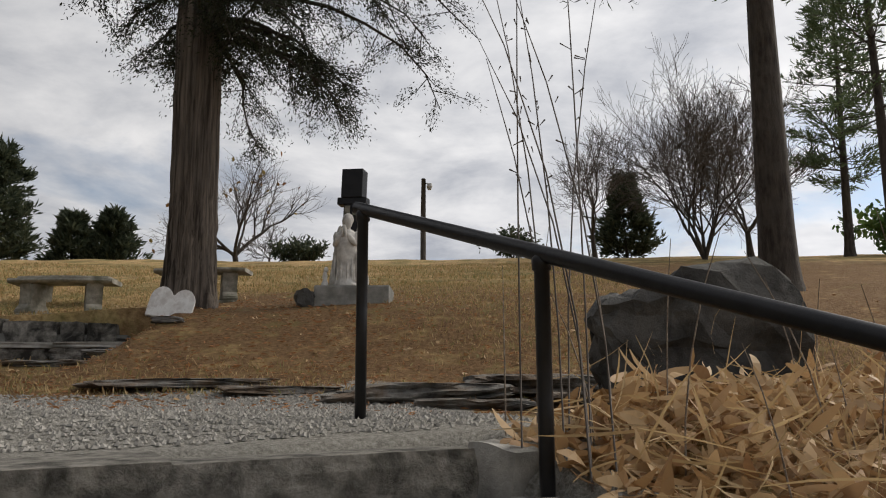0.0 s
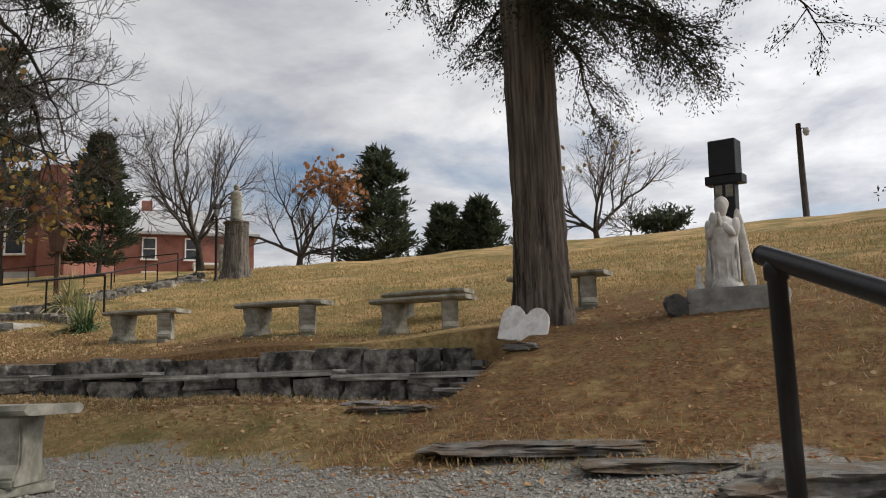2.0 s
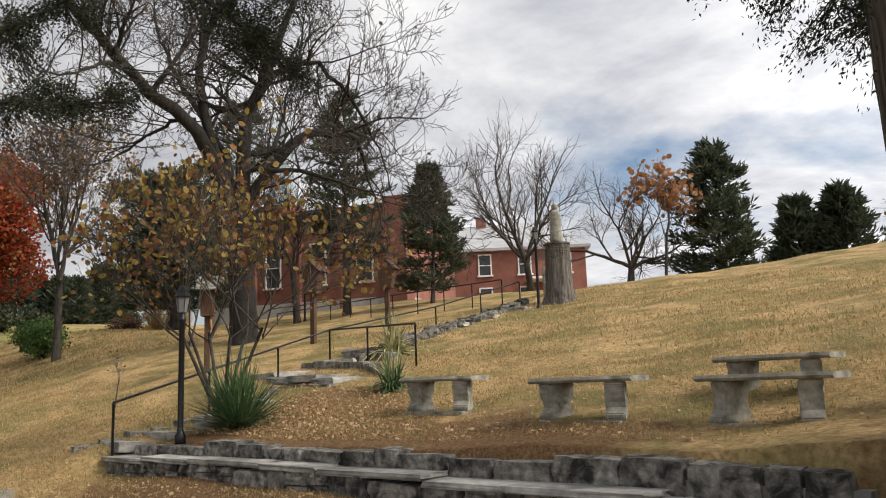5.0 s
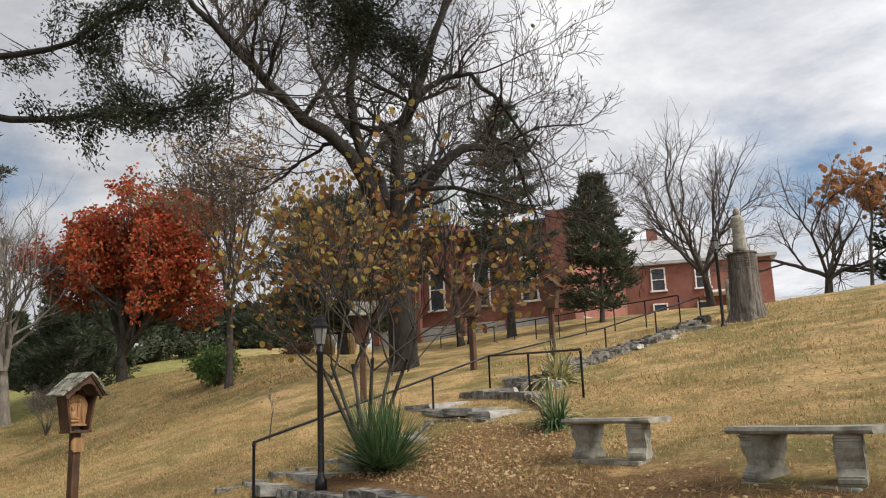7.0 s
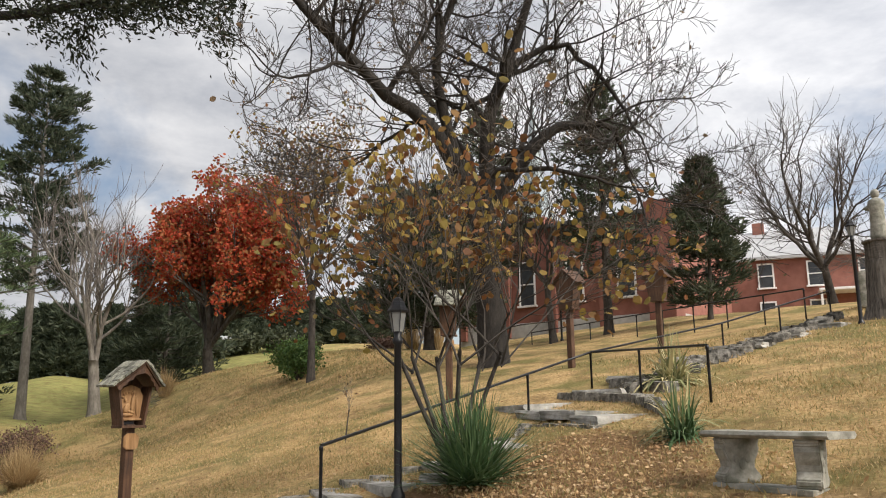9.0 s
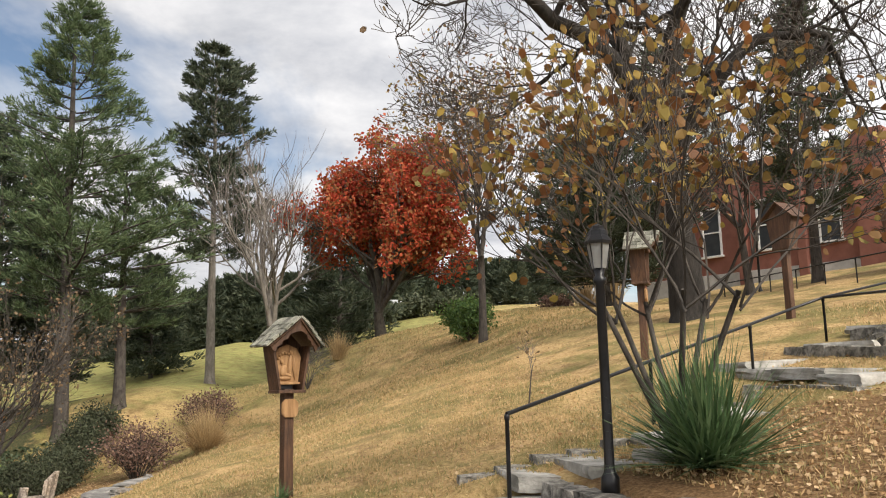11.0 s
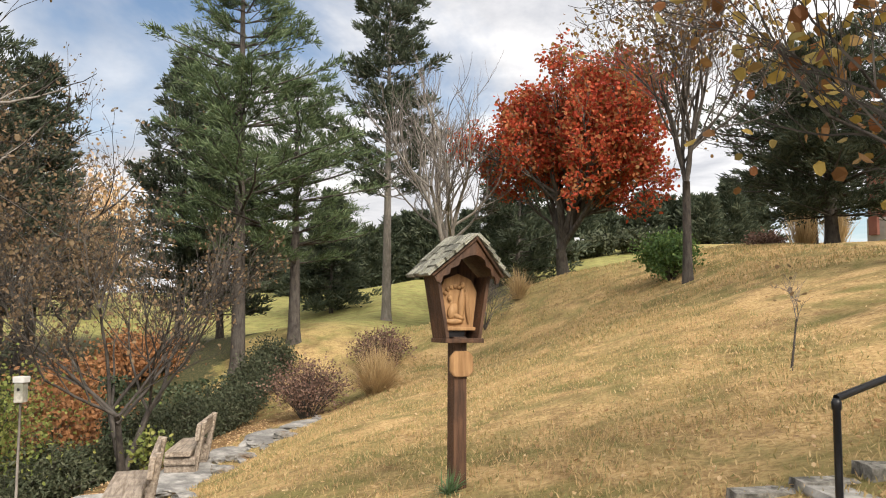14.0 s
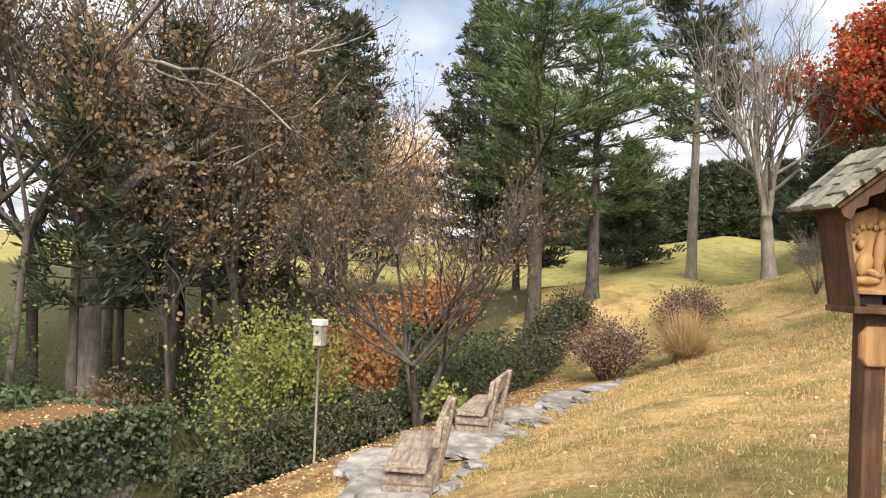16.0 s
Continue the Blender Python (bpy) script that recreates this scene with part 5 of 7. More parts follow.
# ---- trees on the north side ----
bare_tree("bare_tree", -10.9, 38.0, 5.0, 101, "bare spreading tree with few yellow leaves on the crest", 0.16, 0.14, 5, leafy=GOLD_LEAF, leaf_count=50, leaf_size=(0.24, 0.17), spread=(0.35, 0.85), limbs=5, thin=0.8)
conifer("cedar", -18.2, 40.6, 4.3, 102, "small dense cedar on the skyline", bare=0.05, width=0.27, leaf=SPRUCE_LEAF, spray=(0.4, 0.13), density=0.75, gap=0.22, shape=0.6)
conifer("cedar", -19.9, 39.7, 4.2, 103, "small dense cedar on the skyline", bare=0.05, width=0.27, leaf=SPRUCE_LEAF, spray=(0.4, 0.13), density=0.75, gap=0.22, shape=0.6)
conifer("cedar", -20.8, 34.5, 6.4, 104, "broad dense cedar on the skyline", bare=0.04, width=0.25, leaf=SPRUCE_LEAF, spray=(0.36, 0.12), density=0.75, gap=0.22, shape=0.6)
bare_tree("maple_sapling", -21.6, 31.6, 5.6, 105, "slender young tree holding orange leaves", 0.07, 0.42, 4, leafy=ORANGE_LEAF, leaf_count=420, leaf_size=(0.26, 0.2), spread=(0.1, 0.35), limbs=3, group="autumn trees", thin=1.5)
bare_tree("bare_tree", -23.4, 31.5, 5.0, 106, "bare dark tree with crooked limbs", 0.17, 0.20, 5, spread=(0.5, 1.0), limbs=5, thin=0.8, twig=TWIG)
bare_tree("bare_tree", -27.0, 29.0, 6.8, 107, "large bare tree with fine grey branches", 0.17, 0.22, 5, spread=(0.3, 0.75), limbs=6, thin=0.7)
conifer("spruce", -25.8, 22.4, 5.4, 108, "grey-green conifer by the church", bare=0.10, width=0.25, leaf=SPRUCE_LEAF, spray=(0.28, 0.08))
bare_tree("bare_tree", -9.0, 36.5, 2.2, 109, "low bare bush on the crest", 0.05, 0.15, 4, spread=(0.7, 1.3), limbs=6, thin=1.6)
shrub("evergreen_shrub", -7.4, 36.2, (3.2, 2.4, 1.0), 110, "low dark evergreen shrub on the crest", SPRUCE_LEAF, 1500, (0.25, 0.1))

# ---- the spreading oak and the small leafy tree by the garden steps ----
OAK = dict(taper=0.62, wander=0.15, rise=0.05, kids=[2, 3, 3, 3, 3, 3], angle=(0.4, 1.0), shrink=(0.55, 0.8), **{"from": 0.3})


def smooth_limb(points, r0, r1, rng, n=14, wander=0.05):
    """A limb through a few points: rounded, slightly crooked, tapering."""
    P = np.array(points, float)
    u = np.linspace(0, len(P) - 1, n)
    Q = np.stack([np.interp(u, np.arange(len(P)), P[:, k]) for k in range(3)], -1)
    for _ in range(2):
        Q[1:-1] = 0.25 * Q[:-2] + 0.5 * Q[1:-1] + 0.25 * Q[2:]
    Q[1:-1] += rng.normal(size=(n - 2, 3)) * wander
    return [q for q in Q], list(np.linspace(r0, r1, n))


def oak_tree(x, y):
    """The old oak on the slope: a stout trunk, five great crooked limbs, and a fan of bare twigs."""
    rng = np.random.default_rng(201)
    t = thing("oak_tree", pose(x, y, gz(x, y)), "large spreading dark oak with crooked bare limbs", "tree", "oak")
    pts, rad = smooth_limb([(0, 0, -0.4), (0, 0, 0.4), (0.1, -0.1, 1.6), (0.3, -0.3, 2.9), (0.55, -0.5, 4.1)], 0.46, 0.30, rng, 14, 0.02)
    rad[0], rad[1], rad[2] = 0.62, 0.50, 0.43
    part_me("trunk", tubes("trunk", [(pts, rad, 14)], OAK_BARK), t)
    limbs = (
        ([(0.5, -0.5, 3.7), (0.9, -1.7, 6.0), (1.1, -3.4, 6.9), (1.4, -4.7, 7.8), (1.7, -6.0, 8.8), (2.0, -7.4, 10.2)], 0.24, 0.05),
        ([(0.6, -0.8, 4.4), (0.9, -1.9, 7.1), (1.1, -1.9, 8.6), (1.6, -1.4, 10.0), (1.5, -1.6, 11.4)], 0.17, 0.04),
        ([(0.5, -0.4, 3.8), (1.2, -0.4, 6.8), (1.6, 0.0, 8.1), (2.2, 0.5, 9.9), (2.6, 1.0, 11.8)], 0.24, 0.05),
        ([(0.6, -0.3, 4.0), (1.4, 0.9, 6.1), (1.6, 2.0, 6.5), (1.8, 3.2, 6.2), (1.6, 3.5, 5.0)], 0.19, 0.04),
        ([(1.5, -0.1, 7.4), (1.8, 0.6, 8.3), (2.2, 1.5, 8.4), (2.4, 2.8, 7.0), (2.4, 3.4, 5.9)], 0.11, 0.03),
        ([(0.9, -1.9, 6.3), (0.6, -2.6, 6.2), (0.3, -3.3, 5.7), (0.0, -3.6, 5.3)], 0.07, 0.02),
        ([(0.5, -0.4, 4.0), (-0.6, -0.4, 6.0), (-1.8, -1.2, 8.0), (-2.6, -1.8, 10.0)], 0.17, 0.04),
        ([(0.4, -0.3, 3.6), (-0.8, 0.9, 5.2), (-2.0, 2.0, 7.0), (-2.8, 2.8, 8.6)], 0.16, 0.04),
        ([(1.3, -3.9, 7.2), (2.2, -4.6, 7.0), (2.8, -5.6, 6.3), (3.2, -6.4, 5.9)], 0.07, 0.02),
        ([(0.9, -0.5, 4.9), (2.0, 0.6, 4.9), (2.6, 1.8, 4.5), (2.8, 2.8, 4.3)], 0.09, 0.02),
    )
    fine, tips = [], []
    for pts, r0, r1 in limbs:
        q, rad = smooth_limb(pts, r0, r1, rng)
        boughs = []
        for k in range(10):
            i = int(rng.integers(3, 13))
            v = q[i + 1] - q[i]
            w = rng.normal(size=3) * np.array([1, 1, 0.8]) + np.array([0, 0, 0.35])
            grow(boughs, rng, q[i].copy(), v / np.linalg.norm(v) * 0.7 + w * 0.75, rng.uniform(1.1, 2.1), max(0.022, rad[i] * rng.uniform(0.35, 0.6)), 4, OAK, tips)
        grow(boughs, rng, q[-1].copy(), q[-1] - q[-2], 1.5, r1, 4, OAK, tips)
        thick = [b for b in boughs if b[1][0] > 0.02]
        fine += [(b[0], [max(c, 0.008) for c in b[1]], 3) for b in boughs if b[1][0] <= 0.02]
        part_me("limb", tubes("limb", [(q, rad, 10)] + thick, OAK_BARK), t)
    tagged(part_me("fine_branching", tubes("fine_branching", fine, DARK_TWIG, False), t), kind="stuff")
    P = np.array([p for p, v in tips])
    C = P[rng.integers(0, len(P), 500)] + rng.normal(size=(500, 3)) * 0.1
    part_me("crown", leaves("crown", C, 0.13, 0.08, BROWN_LEAF, rng, 0.25, bend=0.12), t, "few brown leaves")


OAK_BARK = mat("dark_oak_bark", (0.011, 0.009, 0.008), (0.034, 0.029, 0.025), 6, 0.95, 0.9, (0.045, 0.04, 0.035), 2.0, 0.35, stretch=(2, 2, 0.5))
oak_tree(-23.5, 13.5)


def path_cedar(x, y):
    """A cedar south of the gravel whose boughs reach over the walk, hung with dark sprays."""
    rng = np.random.default_rng(77)
    z = gz(x, y)
    t = thing("cedar_tree", pose(x, y, z), "cedar whose dark boughs hang over the gravel", "tree", "evergreens")
    trunk_rings(t, 8.5, 0.24, 0.17, 6, CEDAR_BARK, (0.1, 0.1), sides=40)
    runs, C, D = [], [], []
    for pts, r, hung in (([(-8.5, 0.8, 4.9), (-9.3, 2.3, 4.55), (-8.75, 3.5, 4.15), (-8.28, 4.1, 4.04), (-7.75, 4.7, 3.9), (-7.35, 5.2, 3.92)], 0.05, 1.0),
                         ([(-8.4, 0.8, 5.3), (-9.2, 2.6, 4.8), (-8.5, 3.9, 4.5), (-7.9, 4.5, 4.6), (-7.3, 5.0, 4.9)], 0.045, 1.0),
                         ([(-8.3, 0.9, 6.2), (-8.4, 3.2, 6.0), (-7.6, 4.9, 5.4), (-7.1, 5.8, 4.9), (-6.9, 6.4, 4.3)], 0.05, 1.4),
                         ([(-8.3, 0.9, 7.0), (-8.0, 3.6, 6.8), (-7.4, 5.6, 6.0), (-7.4, 6.8, 5.4)], 0.05, 1.2)):
        q, rad = smooth_limb([(a - x, b - y, c - z) for a, b, c in pts], r, 0.008, rng, 14, 0.025)
        part_me("bough", tubes("bough", [(q, rad, 7)], OAK_BARK), t)
        for j in range(int(40 * hung)):
            i = int(rng.integers(5 if r < 0.05 else 8, 13))
            b = q[i] + (q[i + 1] - q[i]) * rng.random() if i < 13 else q[13]
            e = rng.normal(size=3) * np.array([1, 1, 0.8]) + np.array([0.1, 0.3, -0.25])
            e = e / np.linalg.norm(e) * rng.uniform(0.15, 0.6) * (0.5 + 0.5 * (i - 5) / 8)
            runs.append(([b, b + e * 0.5 + rng.normal(size=3) * 0.03, b + e], [0.007, 0.004, 0.002], 4))
            if i < 9 and r < 0.06 and j % 3:
                continue
            m = 260
            C.append(b + e * rng.uniform(0.25, 1.1, m)[:, None] + rng.normal(size=(m, 3)) * 0.05)
            D.append(np.tile(e / np.linalg.norm(e), (m, 1)) + rng.normal(size=(m, 3)) * 0.5)
    tagged(part_me("twig_spread", tubes("twig_spread", runs, DARK_TWIG), t), kind="stuff")
    tagged(part_me("crown", leaves("crown", np.concatenate(C), 0.036, 0.012, CEDAR_LEAF, rng, 0.1, np.concatenate(D), 0.6), t), "dark hanging cedar sprays", kind="stuff")


path_cedar(-8.4, 0.6)
CREPE = dict(taper=0.6, wander=0.09, rise=0.06, kids=[2, 4, 4, 4, 3], angle=(0.3, 0.75), shrink=(0.5, 0.75), **{"from": 0.3})
bare_tree("redbud_tree", -12.5, 8.2, 4.7, 211, "many-stemmed small tree with yellow and brown leaves", 0.032, 0.30, 4, CREPE, bark=BARK, stems=6, limbs=3, spread=(0.3, 0.9), leafy=GOLD_LEAF, leaf_count=1500, leaf_size=(0.105, 0.085), group="autumn trees", twig=DARK_TWIG, thin=0.55, limb=0.40)
tuft("yucca", -11.95, 8.2, 1.15, 1.45, 212, "large green spiky yucca beside the lamp post", YUCCA_LEAF, 560, 0.024, "yucca", "yuccas", 0.12)
tuft("yucca", -15.4, 13.3, 1.2, 1.7, 213, "pale yellowing yucca beside the rail", YUCCA_DRY, 260, 0.045, "yucca", "yuccas", 0.95)
tuft("daylily_clump", -12.0, 10.9, 0.85, 1.75, 214, "grey-green strappy clump beside the rail", YUCCA_DRY, 220, 0.03, "plant", "", 1.0)
tuft("daylily_clump", -11.5, 10.6, 0.8, 1.75, 215, "grey-green strappy clump beside a bench", YUCCA_LEAF, 180, 0.03, "plant", "", 1.0)

conifer("cedar", -28.9, 20.4, 9.5, 221, "thin dark cedar before the church wall", 0.17, bare=0.22, width=0.17, leaf=SPRUCE_LEAF, spray=(0.26, 0.08), density=1.0, gap=0.3, shape=0.5)
conifer("cedar", -33.0, 17.6, 10.0, 222, "thin dark cedar before the church wall", 0.16, bare=0.3, width=0.16, leaf=SPRUCE_LEAF, spray=(0.26, 0.08), density=0.9, gap=0.35, shape=0.5)
bare_tree("bare_tree", -30.5, 19.0, 6.5, 223, "dark bare tree before the church", 0.14, 0.35, 5, limbs=4, spread=(0.3, 0.8), thin=1.0, twig=DARK_TWIG)

# garden steps and landing between the rails
random.seed(17)
st = thing("garden_steps", pose(-13.5, 8.5, 1.0), "rough limestone garden steps and landing slabs", "steps", kind="structure")
KERBS = [stone_mesh("kerb_stone", 60 + k, STEP_STONE, 0.06, 3) for k in range(5)]
FLAGS = [stone_mesh("flagstone", 50 + k, STONE_CAP, 0.05, 3, 0.25) for k in range(4)]


def kerb_run(pts, top, width, height, length):
    """Rough dark kerb blocks end to end along a line."""
    for (xa, ya), (xb, yb) in zip(pts, pts[1:]):
        run, a = math.hypot(xb - xa, yb - ya), math.atan2(yb - ya, xb - xa)
        n = max(1, round(run / length))
        for k in range(n):
            f = (k + 0.5) / n
            x, y = xa + (xb - xa) * f, ya + (yb - ya) * f
            place_stone(st, random.choice(KERBS), x, y, gz(x, y) + top - height, run / n * 1.02, width * random.uniform(0.85, 1.1), height * random.uniform(0.92, 1.05), a, "kerb_stone")


# the foot of the steps beside the lamp
kerb_run([(-13.75, 6.45), (-13.76, 8.7), (-14.3, 9.9), (-15.3, 10.45)], 0.04, 0.22, 0.24, 0.4)
for x, y, sx, sy in ((-13.35, 7.1, 0.6, 0.5), (-13.15, 7.8, 0.9, 0.8), (-12.7, 8.3, 0.5, 0.7), (-13.3, 8.65, 0.8, 0.8), (-13.7, 9.5, 0.9, 0.8)):
    place_stone(st, random.choice(FLAGS), x, y, gz(x, y) - 0.12, sx, sy, 0.14, radians(6), "flagstone")
# the landing, with a step up behind it
for x, y, sx, sy in ((-16.5, 11.2, 1.0, 1.0), (-15.5, 11.15, 1.0, 1.05), (-14.5, 11.1, 1.0, 1.1), (-13.7, 11.0, 0.7, 0.9)):
    place_stone(st, random.choice(FLAGS), x, y, gz(x, y) - 0.09, sx * 1.03, sy, 0.13, radians(3), "flagstone")
kerb_run([(-13.2, 10.5), (-15.0, 10.45)], 0.02, 0.22, 0.16, 0.5)
kerb_run([(-12.9, 11.45), (-14.6, 12.05), (-16.8, 11.95)], 0.12, 0.26, 0.3, 0.45)
kerb_run([(-14.9, 12.9), (-16.6, 12.9)], 0.14, 0.3, 0.26, 0.5)
for x, y, sx, sy in ((-16.1, 12.45, 1.1, 0.7), (-16.5, 13.5, 1.2, 0.8), (-17.1, 15.0, 1.2, 0.6), (-17.6, 16.6, 1.3, 0.6), (-18.0, 18.0, 1.3, 0.6), (-18.3, 19.4, 1.4, 0.6)):
    place_stone(st, random.choice(FLAGS), x, y, gz(x, y) - 0.06, sx, sy, 0.12, radians(20), "flagstone")
for k in range(26):
    f = k / 25
    x, y = -15.6 - 3.2 * f + random.uniform(-0.1, 0.1), 12.6 + 8.0 * f
    place_stone(st, random.choice(BLOCKS), x, y, gz(x, y) - 0.06, random.uniform(0.3, 0.5), 0.28, 0.22, radians(60))

# ---- east of the steps ----
boulder("boulder", 1.47, 5.1, (1.14, 0.8, 1.06), -4, 3, ROCK_DARK, "large dark grey boulder beside the steps", 0.30)
for x, y, s, tr, seed in ((-0.15, 5.95, (1.2, 0.7, 0.14), 15, 11), (0.75, 6.3, (1.2, 0.7, 0.15), 5, 12), (0.25, 5.45, (0.7, 0.4, 0.10), -15, 13), (1.0, 5.75, (0.8, 0.4, 0.10), 10, 14)):
    boulder("flat_rock", x, y, s, tr, seed, ROCK, "dark layered flat rock in fallen needles", 0.41, 0.2)
for x, y, s, tr, seed in ((-1.95, 6.25, (1.3, 0.45, 0.075), 12, 15), (-3.3, 7.1, (0.9, 0.35, 0.07), 5, 16), (-3.9, 7.35, (0.42, 0.3, 0.05), 0, 17), (-3.1, 7.55, (0.42, 0.3, 0.05), 15, 18), (-1.15, 6.0, (0.8, 0.3, 0.06), 20, 19)):
    boulder("flat_rock", x, y, s, tr, seed, ROCK_PALE if s[0] < 0.5 else ROCK, "flat grey stone sunk in the grass", 0.41, 0.2)
boulder("field_stone", -1.66, 9.28, (0.24, 0.22, 0.22), 20, 21, ROCK_DARK, "rough stone beside the pedestal", 0.22)
boulder("field_stone", -2.8, 8.12, (0.3, 0.2, 0.07), 10, 22, ROCK_PALE, "pale flat stone below the tablet", 0.2)

conifer("pine_tree", 4.5, 11.5, 13, 301, "tall dark pine with a straight bare trunk", 0.26, bare=0.42, width=0.26, leaf=PINE_LEAF, spray=(0.22, 0.03), density=1.3, droop=0.2)
bare_tree("bare_shrub_tree", 8.1, 27.1, 6.2, 302, "dense many-stemmed bare tree", 0.07, 0.16, 5, spread=(0.2, 0.55), limbs=4, stems=5, thin=0.95, twig=TWIG, limb=0.42)
bare_tree("bare_tree", 4.9, 29.9, 4.8, 303, "bare grey tree on the crest", 0.10, 0.2, 5, limbs=4, thin=1.0)
bare_tree("bare_tree", 11.0, 31, 5.2, 307, "bare grey tree on the crest", 0.13, 0.2, 5, limbs=5, thin=1.6)
conifer("cedar", 6.8, 33.5, 3.4, 304, "small dark cedar on the crest", bare=0.03, width=0.30, leaf=SPRUCE_LEAF, spray=(0.3, 0.1), density=0.9)
conifer("pine_tree", 13.8, 29, 11, 305, "dark pine beyond the hill", bare=0.25, width=0.16, leaf=PINE_LEAF, spray=(0.3, 0.06), gap=0.3)
conifer("pine_tree", 12.0, 22.5, 12, 306, "dark pine beyond the hill", bare=0.35, width=0.16, leaf=PINE_LEAF, spray=(0.3, 0.06), gap=0.3)
shrub("evergreen_shrub", 17, 30, (6, 4, 2.2), 308, "low green bushes beyond the hill", GREEN_LEAF, 2500, (0.25, 0.14))
shrub("evergreen_shrub", 2.2, 35.5, (2.4, 2, 1.3), 309, "low dark evergreen shrub on the crest", SPRUCE_LEAF, 1200, (0.25, 0.1))


def curled_leaves(name, C, length, width, material, rng):
    """Long leaves that curl over and twist, five rungs each."""
    n = len(C)
    d = rng.normal(size=(n, 3)) * np.array([1, 1, 0.5])
    d /= np.linalg.norm(d, axis=1)[:, None]
    s = np.cross(d, rng.normal(size=(n, 3)))
    s /= np.linalg.norm(s, axis=1)[:, None]
    u = np.cross(s, d)
    L, Wd = length * rng.uniform(0.5, 1.5, n)[:, None], width * rng.uniform(0.4, 1.4, n)[:, None]
    curl, twist = rng.uniform(-1.0, 2.2, n)[:, None], rng.uniform(-1.2, 1.2, n)[:, None]
    rungs = []
    for f in (0.0, 0.25, 0.5, 0.75, 1.0):
        p = C + L * (d * np.sin(curl * f + 1e-4) / (curl + 1e-4) + u * (1 - np.cos(curl * f)) / (curl + 1e-4))
        w = s * np.cos(twist * f) + u * np.sin(twist * f)
        h = Wd * math.sin(math.pi * (0.12 + 0.82 * f)) * 0.5
        rungs += [p - w * h, p + w * h]
    V = np.stack(rungs, 1).reshape(-1, 3)
    q = np.array([[2 * i, 2 * i + 1, 2 * i + 3, 2 * i + 2] for i in range(4)])
    F = (np.arange(n)[:, None, None] * 10 + q[None]).reshape(-1)
    return raw_mesh(name, V, np.full(4 * n, 4), F, material, False)


def dead_bed():
    """The bed beside the rail: a heap of curled dead leaves with tall dry stalks."""
    rng = np.random.default_rng(41)
    n = 9500
    c = rng.uniform(0.86, 4.6, n)
    s = rng.uniform(-2.6, 0.25, n)
    X = STAIR_TOP[0] + STAIR_ACROSS[0] * c + STAIR_UP[0] * s
    Y = STAIR_TOP[1] + STAIR_ACROSS[1] * c + STAIR_UP[1] * s
    Z = ground_z(X, Y) + rng.uniform(0.0, 0.2, n) * smooth(0.9, 1.5, c)
    tagged(new("dead_leaves", curled_leaves("dead_leaves", np.stack([X, Y, Z], -1), 0.13, 0.04, TAN_LEAF, rng)), "heap of curled dead tan leaves beside steps", "leaves", kind="stuff")
    n = 900
    c, s = rng.uniform(0.9, 3.6, n), rng.uniform(-2.2, 0.2, n)
    X, Y = STAIR_TOP[0] + STAIR_ACROSS[0] * c + STAIR_UP[0] * s, STAIR_TOP[1] + STAIR_ACROSS[1] * c + STAIR_UP[1] * s
    Z = ground_z(X, Y) + rng.uniform(0.05, 0.22, n)
    tagged(new("straw_strands", curled_leaves("straw_strands", np.stack([X, Y, Z], -1), 0.34, 0.008, STRAW, rng)), "tangle of thin dry straw strands", "straw", kind="stuff")
    for k in range(26):
        c, s = (rng.uniform(0.78, 1.15), rng.uniform(-0.35, 0.25)) if k < 11 else (rng.uniform(1.0, 2.4), rng.uniform(-1.4, 0.1))
        x, y = STAIR_TOP[0] + STAIR_ACROSS[0] * c + STAIR_UP[0] * s, STAIR_TOP[1] + STAIR_ACROSS[1] * c + STAIR_UP[1] * s
        h = rng.uniform(0.5, 1.0) if k > 8 else rng.uniform(1.3, 2.2)
        lean = rng.normal(size=2) * 0.16 * h + np.array([-0.08, 0]) * h
        t = thing("dry_stalk", pose(x, y, gz(x, y)), "tall thin dry weed stalk", "weed", "dry weed stalks")
        pts = [np.array([lean[0] * f * f, lean[1] * f * f, h * f - 0.03]) for f in (0, 0.25, 0.5, 0.75, 1.0)]
        runs = [(pts, [0.0038, 0.0034, 0.003, 0.0024, 0.0012], 4)]
        if k <= 8:
            for f in rng.uniform(0.5, 0.98, 7):
                b = np.array([lean[0] * f * f, lean[1] * f * f, h * f])
                e = b + np.array([rng.normal() * 0.02, rng.normal() * 0.02, 0.02])
                runs.append(([b, (b + e) / 2, e], [0.002, 0.002, 0.0035], 4))
        part_me("stem", tubes("stem", runs, OLD_WOOD if k > 8 else TWIG), t)


dead_bed()

# ---- west lawn ----
conifer("tall_cedar", -52.0, -1.3, 19.6, 401, "tall narrow cedar with a pale bare trunk", 0.27, bare=0.34, width=0.135, leaf=SPRUCE_LEAF, bark=BARK_PALE, spray=(0.34, 0.10), density=3.0, gap=0.03, shape=0.5, droop=0.03)
conifer("white_pine", -36.4, -4.2, 16.6, 402, "tall soft-needled green pine", 0.27, bare=0.24, width=0.20, leaf=PINE_LEAF, spray=(0.26, 0.05), density=4.2, shape=0.7, droop=0.06, whorl=0.55)
conifer("white_pine", -37.8, -2.6, 9.6, 411, "soft-needled green pine with low boughs", 0.24, bare=0.30, width=0.26, leaf=PINE_LEAF, spray=(0.26, 0.045), density=3.4, shape=0.55, droop=0.1, whorl=0.5)
conifer("cedar", -46.0, -10.3, 14.5, 403, "dark dense cedar behind the pine", bare=0.12, width=0.18, leaf=SPRUCE_LEAF, spray=(0.34, 0.10), density=2.0, gap=0.1)
